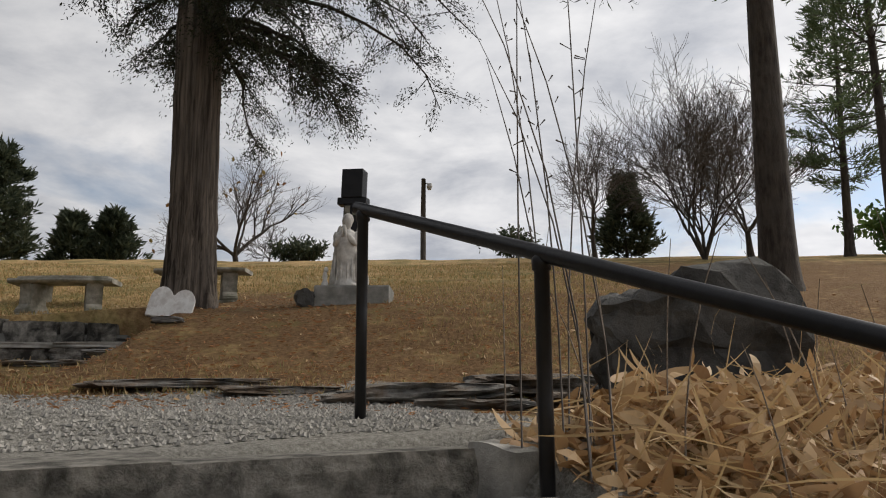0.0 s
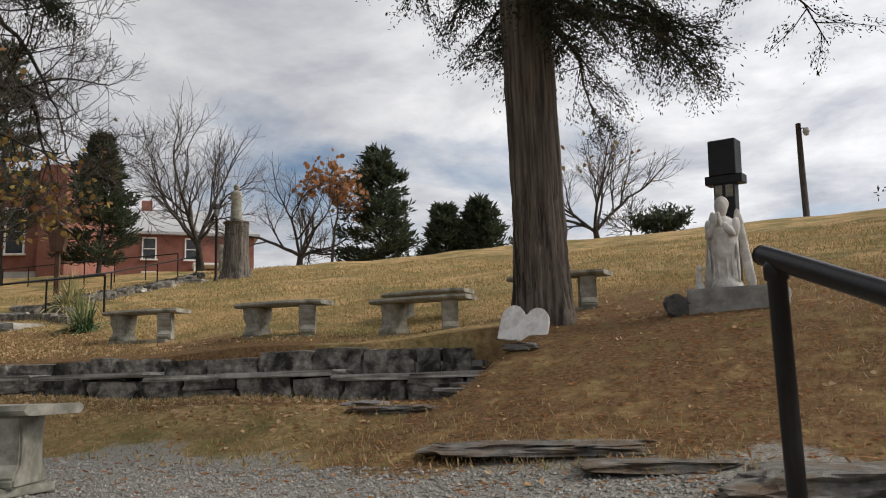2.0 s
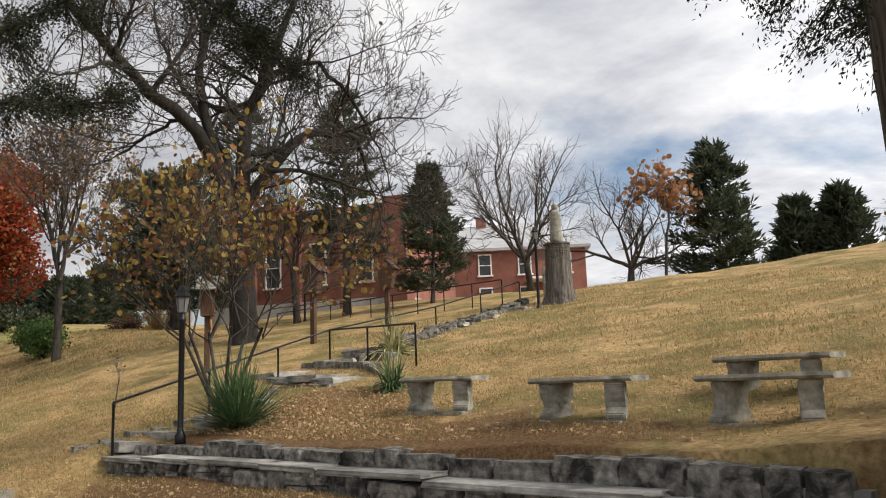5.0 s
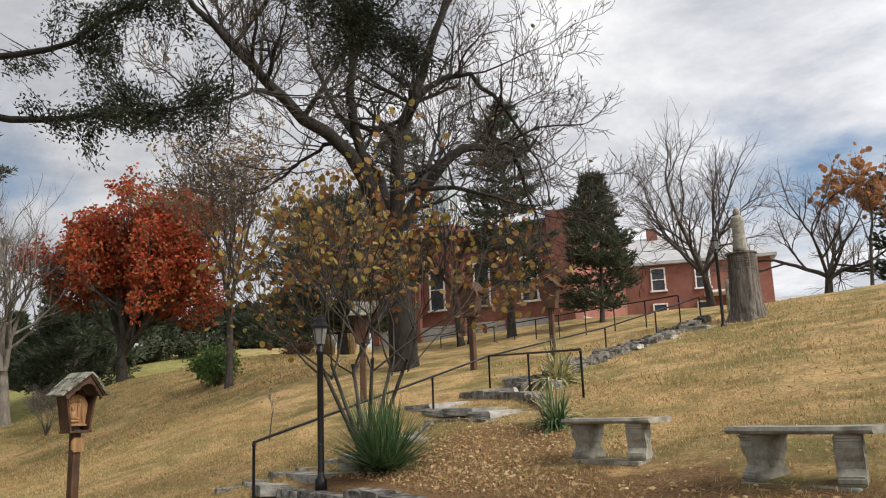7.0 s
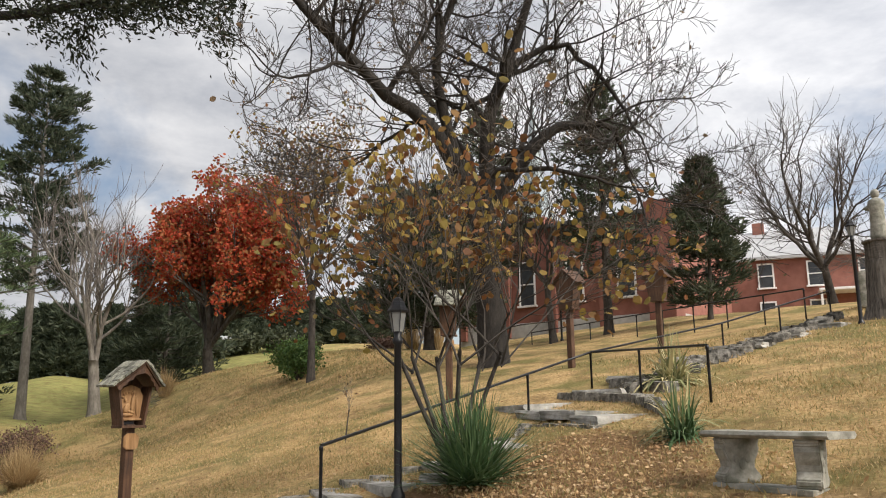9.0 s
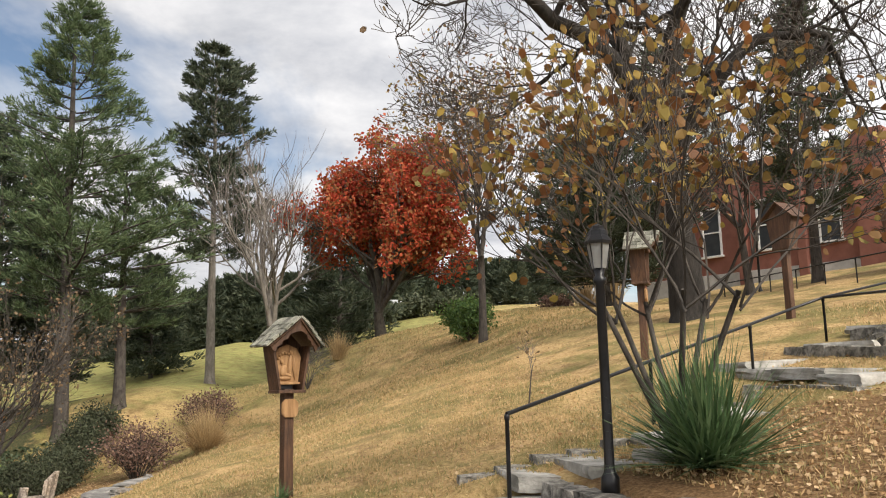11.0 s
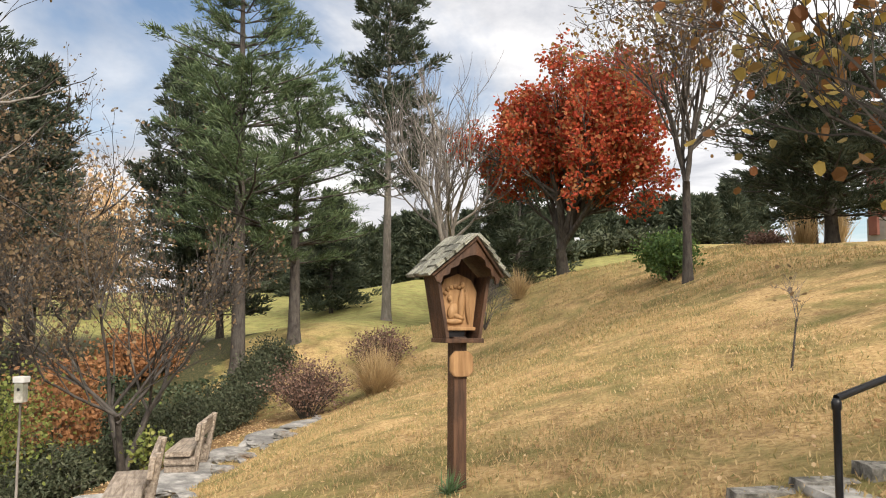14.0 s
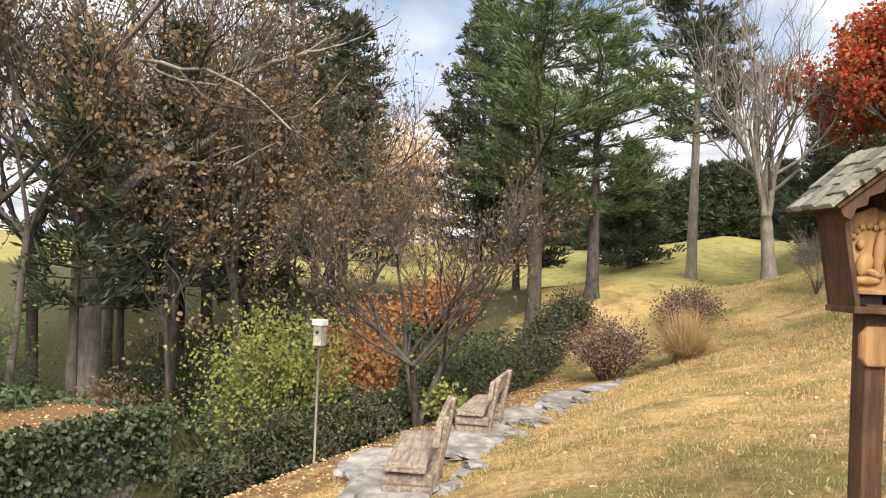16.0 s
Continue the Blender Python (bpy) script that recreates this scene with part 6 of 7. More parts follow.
conifer("cedar", -44.0, -7.6, 11.0, 413, "dark dense cedar behind the pine", bare=0.10, width=0.20, leaf=SPRUCE_LEAF, spray=(0.34, 0.10), density=2.0, gap=0.1)
bare_tree("bare_tree", -46.4, 2.6, 13.2, 404, "tall pale bare tree with upright limbs", 0.30, 0.20, 5, dict(rise=0.10), bark=BARK_PALE, spread=(0.12, 0.32), limbs=4, thin=0.9, limb=0.38, twig=TWIG)
conifer("tall_cedar", -38.9, -13.4, 12.0, 421, "tall dark cedar at the wood edge", 0.26, bare=0.15, width=0.17, leaf=SPRUCE_LEAF, spray=(0.34, 0.09), density=2.0, gap=0.15, shape=0.6)
conifer("tall_cedar", -36.6, -14.6, 15.5, 422, "tall dark cedar at the wood edge", 0.26, bare=0.2, width=0.18, leaf=SPRUCE_LEAF, spray=(0.34, 0.09), density=1.2, gap=0.3, shape=0.6)
conifer("cedar", -57, 5.8, 10.5, 405, "broad dark evergreen at the field edge", bare=0.03, width=0.28, leaf=SPRUCE_LEAF, spray=(0.4, 0.12), density=1.8)
conifer("cedar", -62, -6.5, 8.0, 414, "broad dark evergreen at the field edge", bare=0.03, width=0.28, leaf=SPRUCE_LEAF, spray=(0.45, 0.13), density=1.6)
MAPLE = dict(taper=0.6, wander=0.09, rise=0.05, kids=[2, 4, 4, 4, 4], angle=(0.3, 0.7), shrink=(0.6, 0.8), **{"from": 0.25})
bare_tree("red_maple", -46.1, 7.8, 8.9, 406, "maple in brilliant red autumn leaf", 0.30, 0.16, 5, MAPLE, leafy=RED_LEAF, leaf_count=46000, leaf_size=(0.18, 0.13), spread=(0.1, 0.46), limbs=8, bias=(0.05, 0.26), group="autumn trees", bark=BARK, thin=1.4, limb=0.40)
bare_tree("autumn_tree", -31.7, 10.2, 10.0, 407, "slender tree with thin orange-brown leaves", 0.14, 0.28, 5, MAPLE, leafy=GOLD_LEAF, leaf_count=2600, leaf_size=(0.13, 0.10), spread=(0.1, 0.36), limbs=5, group="autumn trees", thin=0.9, limb=0.42)
shrub("holly_bush", -33.2, 10.05, (1.7, 1.7, 1.45), 408, "round dark green holly bush at a trunk", GREEN_LEAF, 6000, (0.10, 0.06), 40)
conifer("white_pine", -39.2, 17.1, 7.6, 409, "dark green pine by the church lawn", 0.26, bare=0.14, width=0.42, leaf=SPRUCE_LEAF, spray=(0.30, 0.07), density=2.6, shape=0.45)
conifer("white_pine", -54, 22, 11, 412, "dark green pine by the church lawn", 0.22, bare=0.2, width=0.22, leaf=SPRUCE_LEAF, spray=(0.4, 0.12), density=1.4)
tuft("pampas_grass", -44.0, 17.8, 2.3, 0.55, 421, "tall straw-coloured plumed grass clump", STRAW, 260, 0.04, "grass", "ornamental grasses", 0.2)
tuft("pampas_grass", -42.6, 18.6, 2.0, 0.6, 422, "tall straw-coloured plumed grass clump", STRAW, 220, 0.04, "grass", "ornamental grasses", 0.2)
shrub("red_shrub", -45.4, 16.6, (2.2, 1.6, 1.2), 423, "plum-brown rounded shrub by the field", PURPLE_LEAF, 2000, (0.12, 0.08))
shrub("red_shrub", -30.6, -0.3, (2.5, 2.4, 1.55), 424, "plum-brown twiggy shrub beside straw grass", PURPLE_LEAF, 3800, (0.07, 0.045), 70)
shrub("red_shrub", -35.4, 1.0, (3.0, 2.2, 1.45), 425, "plum-brown twiggy shrub beside straw grass", PURPLE_LEAF, 3000, (0.08, 0.05), 60)
tuft("straw_grass", -31.4, 1.5, 1.6, 1.0, 426, "arching straw-coloured ornamental grass clump", STRAW, 1300, 0.02, "grass", "ornamental grasses", 0.5)
tuft("straw_grass", -38.9, 5.6, 1.3, 0.7, 427, "straw-coloured ornamental grass clump", STRAW, 420, 0.018, "grass", "ornamental grasses", 0.3)
bare_tree("twiggy_shrub", -37.0, 4.4, 1.9, 428, "thin bare brown shrub", 0.025, 0.2, 4, stems=6, limbs=2, spread=(0.1, 0.4), thin=0.7, group="bare shrubs")
bare_tree("young_tree", -17.65, 8.15, 1.1, 429, "knee-high leafless sapling in the lawn", 0.012, 0.5, 3, limbs=2, spread=(0.1, 0.4), thin=0.35, leafy=BROWN_LEAF, leaf_count=14, leaf_size=(0.08, 0.05), group="saplings")
tuft("grass_tuft", -15.2, 4.65, 0.28, 1.2, 430, "green grass tuft at the shrine post", YUCCA_LEAF, 70, 0.012, "grass", "", 0.5)

# far edge of the field
rng = np.random.default_rng(55)
for k in range(26):
    f = k / 25
    a = radians(-14 + 34 * f)
    d = rng.uniform(66, 84)
    x, y = -9 - d * math.cos(a), 4.5 + d * math.sin(a) - 4
    conifer("far_evergreen", x, y, rng.uniform(3.0, 6.5), 500 + k, "dark evergreen at the far field edge", bare=0.0, width=rng.uniform(0.22, 0.34), leaf=SPRUCE_LEAF, spray=(0.6, 0.18), density=0.9, gap=0.15, shape=rng.uniform(0.4, 0.9), group="far evergreens")
for k in range(6):
    x, y = -64 - 2.2 * k * 0.3, 4.5 + 2.4 * k
    shrub("hedge_bush", x, y, (3.2, 2.6, 1.6), 530 + k, "clipped dark green hedge bush", YEW_LEAF, 1600, (0.3, 0.16), 30, group="field hedge")
shrub("yellow_tree", -62, -23.4, (4.5, 4.5, 11), 540, "distant pale yellow autumn tree", TAN_LEAF, 4000, (0.35, 0.25), 40, category="tree")

t = thing("parked_car", pose(-67.5, 10.0, gz(-67.5, 10.0), 0, 0, 70), "small distant pale parked car", "car")
bm = bmesh.new()
prism(bm, [(-2.1, 0.3), (2.1, 0.3), (2.15, 0.8), (1.2, 0.95), (0.7, 1.42), (-1.0, 1.45), (-1.6, 0.98), (-2.1, 0.9)], 1.7)
bmesh.ops.recalc_face_normals(bm, faces=bm.faces[:])
bmesh.ops.bevel(bm, geom=bm.edges[:], offset=0.06, segments=2, affect="EDGES")
part("body", bm, TOY_BLUE, t)
for sx in (-1.3, 1.3):
    for sy in (-0.8, 0.8):
        bm = bmesh.new()
        lathe(bm, [(0.2, -0.1), (0.32, -0.09), (0.32, 0.09), (0.2, 0.1)], 16)
        bmesh.ops.rotate(bm, matrix=Matrix.Rotation(radians(90), 3, "X"), verts=bm.verts)
        part("wheel", bm, RUBBER, t).location = (sx, sy, 0.32)

# ---- the lower path, benches and woods ----
for k, (x, y, s, tr) in enumerate(((-18.6, 0.1, (1.9, 1.0, 0.2), 20), (-19.8, -0.7, (1.6, 0.8, 0.18), 25), (-17.6, 0.7, (1.4, 0.8, 0.18), 25), (-20.8, 0.1, (1.5, 0.8, 0.2), 15), (-22.3, -0.3, (1.7, 0.8, 0.16), 8), (-24.3, -0.35, (1.9, 0.8, 0.15), 5), (-26.2, -0.1, (1.8, 0.8, 0.15), 0), (-28.0, 0.2, (1.6, 0.7, 0.14), -4), (-16.6, 1.3, (1.2, 0.7, 0.15), 30), (-20.2, -1.2, (1.0, 0.6, 0.15), 20))):
    boulder("path_rock", x, y, s, tr, 60 + k, ROCK_PALE, "pale layered rock ledge along the lower path", 0.25, 0.12)


random.seed(23)
for k in range(34):
    f = k / 33
    x, y = -16.5 - 12.5 * f + random.uniform(-0.4, 0.4), 1.2 - 1.5 * min(1, f * 2.2) + 0.4 * f + random.uniform(-0.6, 0.6)
    s = random.uniform(0.2, 0.55)
    boulder("path_stone", x, y, (s, s * 0.6, s * 0.32), random.uniform(0, 90), 100 + k, ROCK_PALE if k % 3 else ROCK, "broken flat stone on the lower path", 0.25, 0.2)


def log_bench(x, y, turn):
    """A rustic bench of split planks: slab seat, stacked log blocks, plank back on raked posts."""
    z = gz(x, y)
    t = thing("log_bench", pose(x, y, z, 0, 0, turn), "weathered split-log bench with plank back", "bench", "rustic log benches")
    bm = bmesh.new()
    box(bm, (1.7, 0.42, 0.085), (0, -0.2, 0.42), None, 0.02)
    bmesh.ops.subdivide_edges(bm, edges=bm.edges[:], cuts=2)
    for v in bm.verts:
        v.co += noise.noise_vector(v.co * 3 + Vector((x, 0, 0))) * 0.022
    part("seat", bm, OLD_WOOD, t)
    for sx in (-0.6, 0.6):
        for k in range(3):
            bm = bmesh.new()
            box(bm, (0.34, 0.52, 0.14), (sx + random.uniform(-0.03, 0.03), -0.18, 0.02 + k * 0.135), None, 0.03)
            for v in bm.verts:
                v.co += noise.noise_vector(v.co * 4) * 0.015
            part("log_block", bm, OLD_WOOD, t)
        bm = bmesh.new()
        box(bm, (0.16, 0.09, 1.0), (0, 0, 0.40), Matrix.Rotation(radians(-9), 4, "X"), 0.015)
        for v in bm.verts:
            v.co += noise.noise_vector(v.co * 3 + Vector((sx, x, 0))) * 0.02
        p = part("back_post", bm, OLD_WOOD, t)
        p.location = (sx, 0.1, 0.03)
    bm = bmesh.new()
    box(bm, (1.75, 0.07, 0.26), (0, 0.12, 0.78), Matrix.Rotation(radians(-9), 4, "X"), 0.015)
    bmesh.ops.subdivide_edges(bm, edges=bm.edges[:], cuts=2)
    for v in bm.verts:
        v.co += noise.noise_vector(v.co * 2.5 + Vector((0, x, 0))) * 0.03
    part("back_plank", bm, OLD_WOOD, t)
    return t


log_bench(-18.6, 0.62, 21)
log_bench(-22.9, -0.35, 12)

BX, BY = -21.45, -2.8
t = thing("birdhouse", pose(BX, BY, gz(BX, BY)), "grey wooden birdhouse on a thin metal pole", "birdhouse")
bh = 0.62 - gz(BX, BY)
part_me("pole", tubes("pole", [([(0, 0, -0.3), (0, 0, bh * 0.5), (0, 0, bh - 0.15)], [0.022] * 3, 8)], BARK_PALE), t)
bm = bmesh.new()
box(bm, (0.15, 0.15, 0.34), (0, 0, bh), None, 0.006)
house = part("box", bm, CONCRETE, t, "pale weathered birdhouse box")
bm = bmesh.new()
box(bm, (0.18, 0.2, 0.1), (0, 0, bh + 0.2), None, 0.01)
part("lid", bm, FOUNDATION, t)
bm = bmesh.new()
lathe(bm, [(0.026, 0), (0.026, 0.01)], 12)
bmesh.ops.rotate(bm, matrix=Matrix.Rotation(radians(90), 3, "Y"), verts=bm.verts)
part("entrance", bm, IRON, house, "dark entrance hole").location = (0.072, 0.0, bh + 0.04)

bare_tree("magnolia_tree", -24.5, -2.5, 5.8, 601, "small many-stemmed bare tree with brown leaf tips", 0.075, 0.22, 5, CREPE, stems=3, limbs=4, spread=(0.5, 1.1), leafy=BROWN_LEAF, leaf_count=2600, leaf_size=(0.075, 0.05), thin=0.6, group="bare trees", twig=DARK_TWIG)
t = bare_tree("ivy_trunk", -25.7, -3.3, 2.4, 602, "dead trunk wrapped in dark ivy", 0.10, 0.9, 2, limbs=2, leafy=IVY_LEAF, leaf_count=10)
rr = np.random.default_rng(8)
P = np.stack([rr.normal(size=1500) * 0.12, rr.normal(size=1500) * 0.12, rr.uniform(-0.1, 2.3, 1500)], -1)
part_me("ivy", leaves("ivy", P, 0.08, 0.07, IVY_LEAF, rr, 0.3), t, "dark glossy ivy")
shrub("yellow_shrub", -22.9, -4.6, (2.6, 2.4, 3.5), 603, "airy yellow-green shrub beside the birdhouse", YELLOW_GREEN, 8500, (0.075, 0.05), 60)
shrub("yellow_shrub", -24.4, -1.9, (1.3, 1.0, 0.8), 604, "low bush with yellow leaves", YELLOW_GREEN, 500, (0.09, 0.07), 16)
for k, (x, y, s) in enumerate(((-21.9, -3.6, (1.9, 1.6, 1.15)), (-23.3, -3.3, (1.9, 1.5, 1.2)), (-24.9, -3.2, (1.8, 1.5, 1.0)), (-20.6, -4.1, (1.4, 1.2, 0.8)))):
    shrub("juniper_bush", x, y, s, 610 + k, "dense dark juniper bush along the lower path", YEW_LEAF, 6000, (0.10, 0.05), 50, group="juniper bushes")
for k in range(9):
    x, y = -27.0 - 1.0 * k, -3.3 + 0.09 * k
    shrub("hedge_bush", x, y, (1.5, 1.5, 1.35), 620 + k, "clipped dark hedge bush beside the path", YEW_LEAF, 5200, (0.10, 0.05), 45, group="path hedge")

# ivy-clad terrace wall
w = thing("ivy_wall", pose(-16, TERRACE, -1.2), "low terrace wall draped with trailing ivy", "wall", kind="structure")
bm = bmesh.new()
for k in range(12):
    x = -10.5 - k * 0.9
    box(bm, (0.95, 0.25, 1.3), (x + 16, -0.25 * math.sin(x * 0.6) - 0.0, -0.22), None, 0.03)
part("wall_core", bm, STONE, w)
rr = np.random.default_rng(12)
n = 9000
X = rr.uniform(-20.6, -11, n)
Y = TERRACE - 0.25 * np.sin(X * 0.6) + 0.18 + np.abs(rr.normal(size=n)) * 0.14
Z = -0.62 - rr.uniform(0, 1, n) ** 1.3 * 1.15 + rr.normal(size=n) * 0.03
vine = leaves("ivy", np.stack([X + 16, Y - TERRACE, Z + 1.2], -1), 0.085, 0.07, IVY_LEAF, rr, 0.9, bend=0.1)
part_me("ivy", vine, w, "dark trailing ivy")
runs = []
for k in range(90):
    x = rr.uniform(-20.3, -12)
    yv = TERRACE - 0.25 * math.sin(x * 0.6) + 0.2
    runs.append(([(x + 16, yv - TERRACE, 0.5), (x + 16 + rr.normal() * 0.05, yv + 0.12 - TERRACE, 0.0), (x + 16 + rr.normal() * 0.1, yv + 0.14 - TERRACE, -rr.uniform(0.3, 0.6))], [0.006, 0.005, 0.003], 3))
part_me("vine", tubes("vine", runs, TWIG, False), w)
n = 44000
X, Y = rr.uniform(-36, -14, n), rr.uniform(-18, -3.4, n)
keep = (Y < -3.6 + 0.4 * np.sin(X)) & ~((X > -20.5) & (Y < TERRACE - 0.2) & (Y > TERRACE - 1.6))
X, Y = X[keep], Y[keep]
me = leaves("ivy_ground", np.stack([X, Y, ground_z(X, Y) + rr.uniform(0.0, 0.12, len(X))], -1), 0.12, 0.10, IVY_LEAF, rr, 0.0, bend=0.1)
tagged(new("ivy_ground", me), "ivy covering the woodland floor", "ivy", kind="stuff")

WOOD = dict(taper=0.6, wander=0.12, rise=0.05, kids=[2, 3, 4, 4, 3], angle=(0.35, 0.9), shrink=(0.55, 0.8), **{"from": 0.25})
rng = np.random.default_rng(91)
woods = [(-24.9, -11.8, 15.0, 0.30), (-27.5, -9.0, 11.7, 0.13), (-22.0, -12.5, 12.3, 0.16), (-29.5, -12.0, 13.7, 0.2), (-31.5, -9.6, 9.0, 0.12), (-33.5, -13.5, 13.0, 0.16), (-26.3, -15.5, 14.3, 0.18), (-19.6, -15.0, 13.7, 0.2), (-36.5, -10.8, 5.5, 0.12), (-38.0, -15.5, 13.0, 0.18), (-30.5, -18.5, 15.6, 0.2), (-23.5, -19, 15.6, 0.2), (-42, -16, 9.0, 0.14), (-21.5, -10.2, 9.8, 0.09), (-28.6, -10.6, 10.4, 0.1), (-18.0, -11.5, 11.7, 0.14), (-25.5, -9.6, 9.1, 0.07), (-33.0, -16.5, 14.3, 0.18)]
for k, (x, y, h, r) in enumerate(woods):
    bare_tree("woodland_tree", x, y, h, 700 + k, "tall woodland tree with thin brown leaves", r, 0.4, 5, WOOD, bark=BARK_PALE if k == 0 else BARK, limbs=4, spread=(0.3, 0.8), leafy=BROWN_LEAF, leaf_count=2100, leaf_size=(0.11, 0.08), group="woodland trees", thin=1.0, twig=DARK_TWIG)
for k, (x, y, h) in enumerate(((-31.0, -11.2, 9.5), (-34.5, -11.8, 10.5), (-28.0, -14.0, 9.0), (-21, -17.5, 10.0), (-37.5, -13, 11.0), (-25.5, -21, 12.0), (-18.5, -19, 11.0), (-33, -20, 12.0), (-27.2, -11.4, 11.0), (-23.4, -10.6, 9.5), (-30.2, -13.8, 12.0), (-20.0, -13.4, 11.0))):
    conifer("woodland_cedar", x, y, h, 730 + k, "dark cedar among woodland trees", bare=0.36, width=0.13, leaf=SPRUCE_LEAF, spray=(0.30, 0.08), density=0.7, gap=0.25, group="woodland cedars")
for k, (x, y, s) in enumerate(((-27.9, -5.7, (3.6, 2.6, 2.6)), (-33.5, -8.6, (4.5, 3, 2.8)), (-30.5, -8.0, (3.5, 2.5, 1.8)), (-36.5, -8.0, (4, 3, 2.0)))):
    shrub("orange_thicket", x, y, s, 750 + k, "orange-leaved thicket on the woodland floor", ORANGE_LEAF, 4200, (0.12, 0.09), 60, group="thickets")
for k, (x, y, s) in enumerate(((-26.5, -8.0, (3, 2.5, 1.9)), (-22.8, -8.5, (3, 2.5, 1.6)), (-19.5, -9.5, (3.5, 2.5, 1.8)), (-24.5, -6.2, (2.4, 2, 1.5)), (-29, -6.5, (3, 2, 1.6)), (-20.5, -12.5, (4, 3, 2.2)), (-24.0, -14.5, (4.5, 3, 2.4)), (-17.8, -13.0, (3.5, 3, 2.0)), (-27.5, -12.0, (4, 3, 2.4)), (-31.0, -15.0, (5, 3, 2.8)), (-22.0, -16.5, (5, 3, 2.6)))):
    shrub("bramble_thicket", x, y, s, 760 + k, "tangled brown-green bramble thicket", BROWN_LEAF if k % 2 else GREEN_LEAF, 1700, (0.08, 0.05), 70, group="thickets")


# ---- ground cover, joined: blades, fallen leaves, pebbles ----
def gravel_mask(x, y):
    return (y < 5.75 + 0.05 * (x + 3)) & (x < 0.4 - 0.35 * (y - 4)) & (x > -12.9) & (y > 0.9)


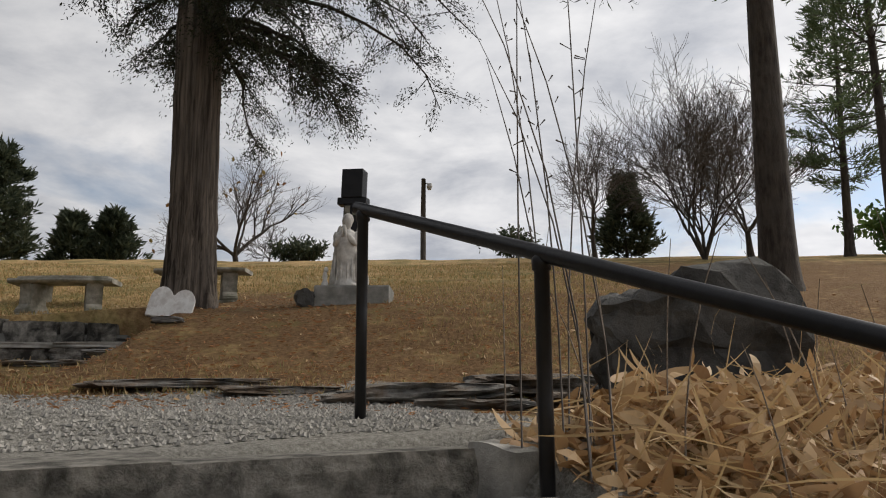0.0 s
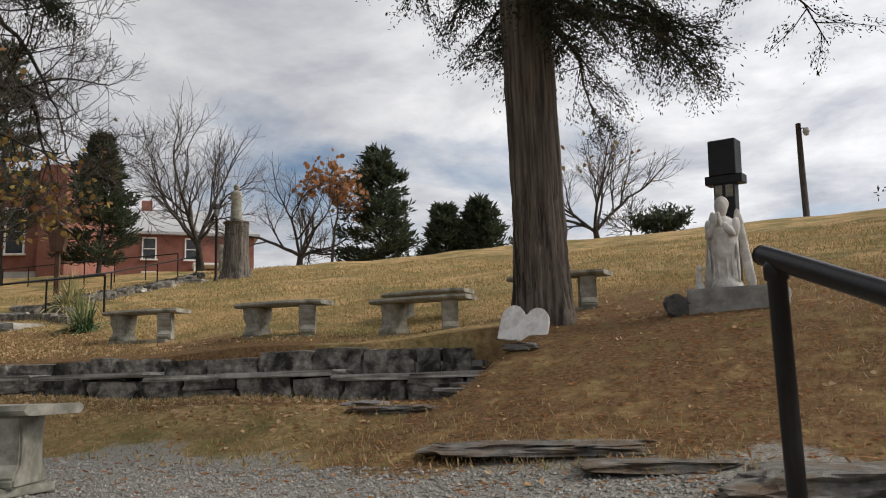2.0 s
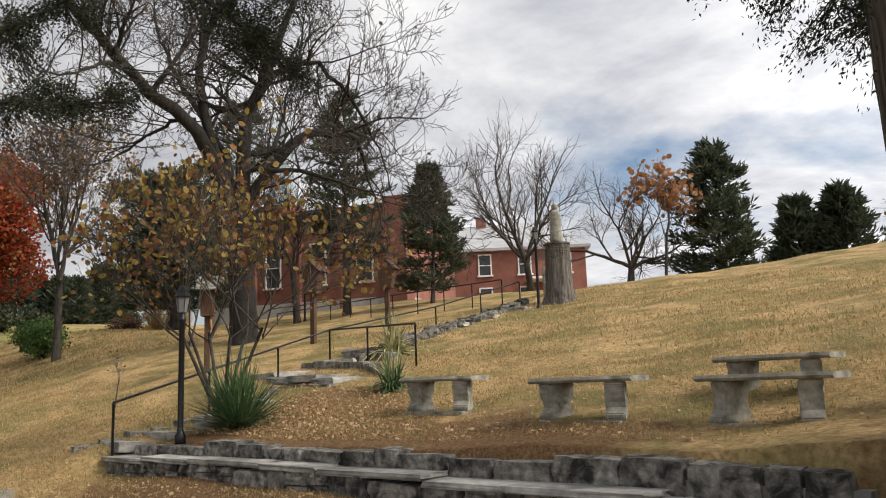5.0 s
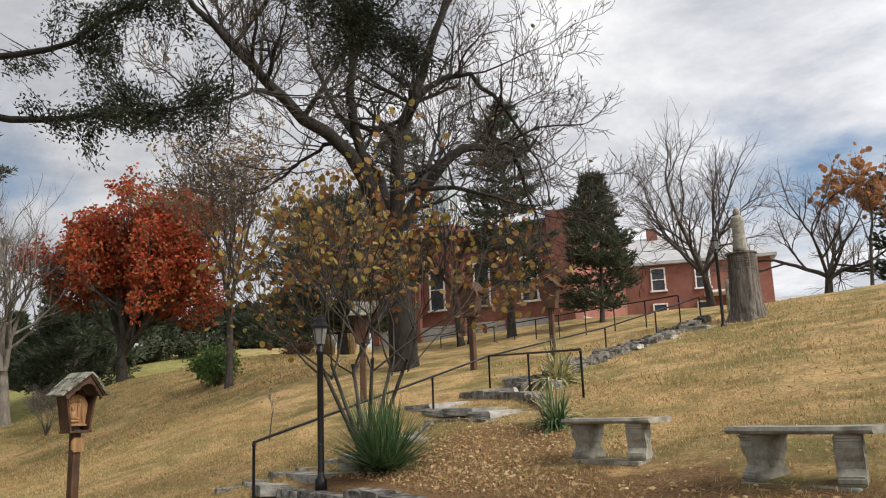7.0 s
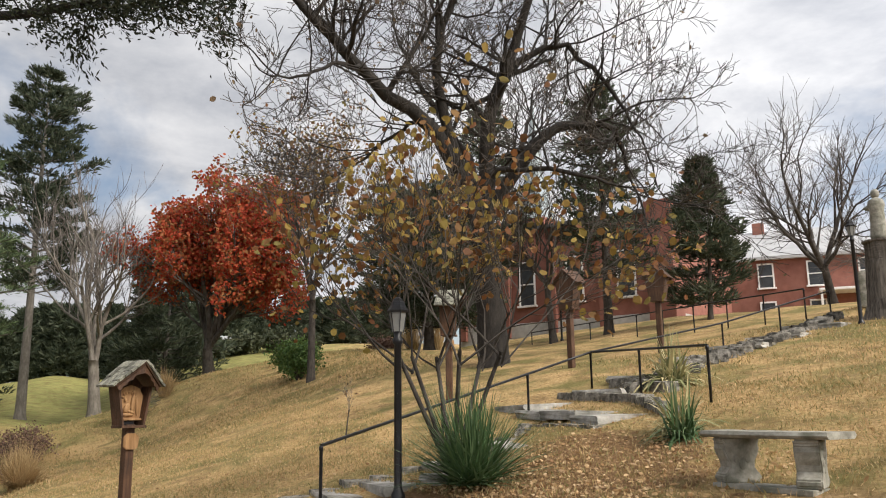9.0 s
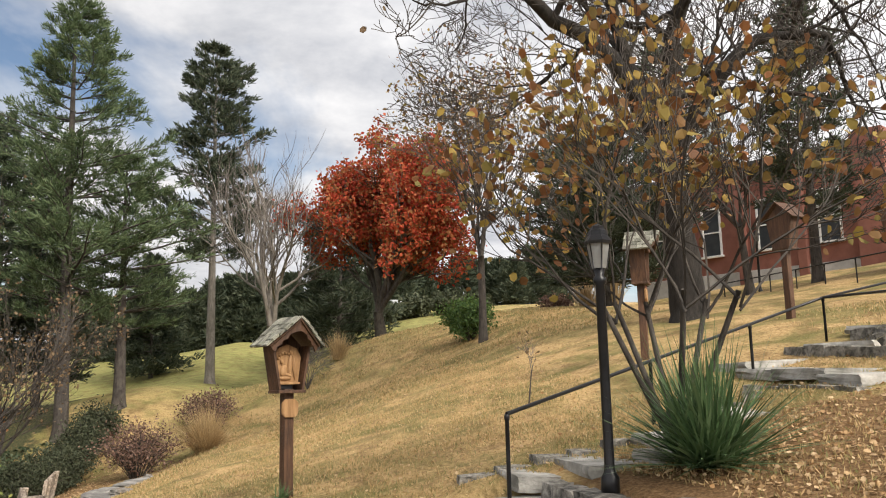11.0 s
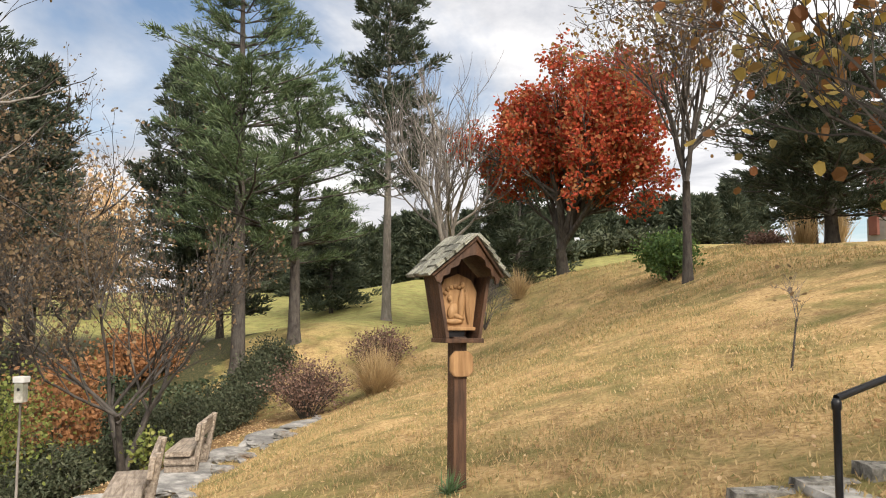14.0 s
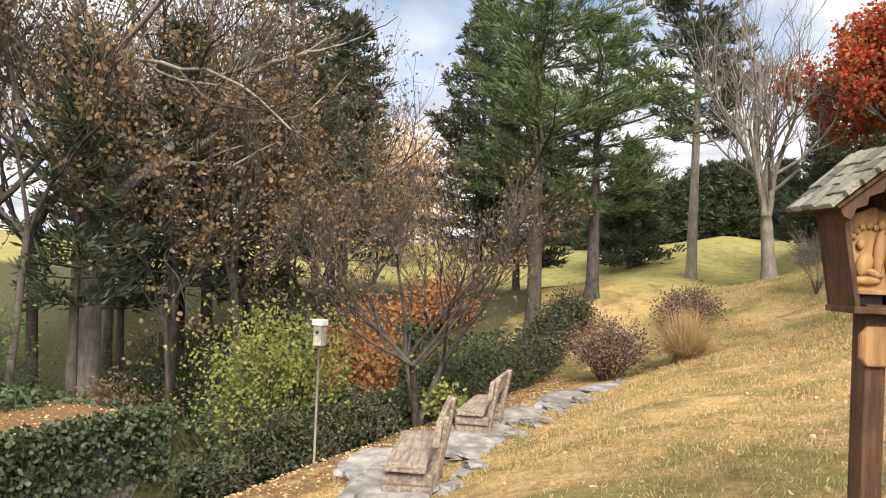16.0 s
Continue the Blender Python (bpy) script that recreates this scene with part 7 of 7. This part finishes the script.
def ground_cover():
    rng = np.random.default_rng(2024)
    # lawn blades, thick near the walk and thinner beyond
    for lo, hi, n, L, W in (((-16.5, 5.6), (3.5, 13.5), 90000, 0.055, 0.010), ((-28, -1.2), (-12.5, 9.5), 70000, 0.06, 0.012), ((-20, 13), (4, 24), 45000, 0.08, 0.018), ((-42, 1), (-26, 14), 30000, 0.10, 0.025)):
        x, y = rng.uniform(lo[0], hi[0], n), rng.uniform(lo[1], hi[1], n)
        patch = np.sin(x * 1.3 + 2 * np.sin(y * 0.8)) + np.sin(y * 1.7 + 1.5 * np.sin(x * 0.6)) + rng.normal(size=n) * 0.8
        near_tree = ((x + 2.6) / 2.6) ** 2 + ((y - 8.8) / 2.2) ** 2 < rng.uniform(0.4, 1.6, n)
        on_wall = (np.abs(y - wall_y(x) - 0.35) < 0.5) & (x > -13.2) & (x < -3.1)
        keep = (patch > -0.9) & ~gravel_mask(x, y) & ~on_wall & ~near_tree
        x, y = x[keep], y[keep]
        C = np.stack([x, y, ground_z(x, y) - 0.004], -1)
        D = np.tile([0, 0, 1.0], (len(x), 1)) + rng.normal(size=(len(x), 3)) * 0.55
        ob = new("lawn_grass", leaves("lawn_grass", C, L, W, LAWN_BLADE, rng, 0.0, D, 0.2))
        tagged(ob, "short dormant tan and olive lawn grass", "grass", kind="stuff")
    # fallen leaves
    spots = []
    for lo, hi, n in (((-16, 5.5), (3, 13), 1500), ((-32, -2.5), (-12, 12), 1900), ((-20, 12), (2, 24), 500), ((-13, 6.4), (-3.4, 7.7), 1300), ((-13, 7.6), (-5, 9.2), 1500), ((-13.2, 7.7), (-9.3, 10.6), 1500), ((-34, -3.2), (-16, -0.8), 2600), ((-22, -9), (-12, -5.6), 1800)):
        spots.append(np.stack([rng.uniform(lo[0], hi[0], n), rng.uniform(lo[1], hi[1], n)], -1))
    P = np.concatenate(spots)
    P = P[~((np.abs(P[:, 1] - wall_y(P[:, 0]) - 0.35) < 0.55) & (P[:, 0] > -13.2) & (P[:, 0] < -3.1))]
    C = np.stack([P[:, 0], P[:, 1], ground_z(P[:, 0], P[:, 1]) + rng.uniform(0.004, 0.02, len(P))], -1)
    D = rng.normal(size=(len(P), 3)) * np.array([1, 1, 0.15])
    tagged(new("fallen_leaves", leaves("fallen_leaves", C, 0.052, 0.03, TAN_LEAF, rng, 0.0, D, 0.0, 0.14)), "scattered curled fallen leaves on the lawn", "leaves", kind="stuff")
    # cedar litter and twigs under the big tree
    n = 5000
    x, y = rng.normal(-1.6, 2.2, n), rng.normal(7.2, 1.7, n)
    ok = ~((y > wall_y(x) - 0.2) & (x < -3.1)) & (y > 4.2)
    x, y = x[ok], y[ok]
    C = np.stack([x, y, ground_z(x, y) + 0.006], -1)
    D = rng.normal(size=(len(x), 3)) * np.array([1, 1, 0.12])
    tagged(new("cedar_litter", leaves("cedar_litter", C, 0.06, 0.014, ORANGE_LEAF, rng, 0.0, D, 0.0)), "rusty fallen cedar needles and twigs", "litter", kind="stuff")
    # pebbles
    n = 26000
    x, y = rng.uniform(-6.5, 1.0, n), rng.uniform(2.5, 6.2, n)
    s = (x - STAIR_TOP[0]) * STAIR_UP[0] + (y - STAIR_TOP[1]) * STAIR_UP[1]
    ok = gravel_mask(x, y) & (s > 0.5)
    x, y = x[ok], y[ok]
    n = len(x)
    r = rng.uniform(0.006, 0.017, n)[:, None, None]
    o = np.array([[1, 0, 0], [0, 1, 0], [-1, 0, 0], [0, -1, 0], [0, 0, 0.8], [0, 0, -0.5]], float)
    a = rng.uniform(0, 6.28, n)
    rot = np.stack([np.stack([np.cos(a), -np.sin(a), 0 * a], -1), np.stack([np.sin(a), np.cos(a), 0 * a], -1), np.stack([0 * a, 0 * a, 1 + 0 * a], -1)], 1)
    V = np.einsum("nij,kj->nki", rot, o) * r * rng.uniform(0.7, 1.3, (n, 6, 1)) + np.stack([x, y, ground_z(x, y) + 0.003], -1)[:, None]
    f = np.array([[0, 1, 4], [1, 2, 4], [2, 3, 4], [3, 0, 4]])
    F = (np.arange(n)[:, None, None] * 6 + f[None]).reshape(-1)
    tagged(new("gravel", raw_mesh("gravel", V.reshape(-1, 3), np.full(4 * n, 3), F, PEBBLE, False)), "loose pale grey path gravel", "gravel", kind="stuff")


PEBBLE = mat("limestone_pebbles", (0.18, 0.17, 0.15), (0.36, 0.34, 0.305), 20, 0.9, 0.0, island=0.32, world_space=True)
ground_cover()
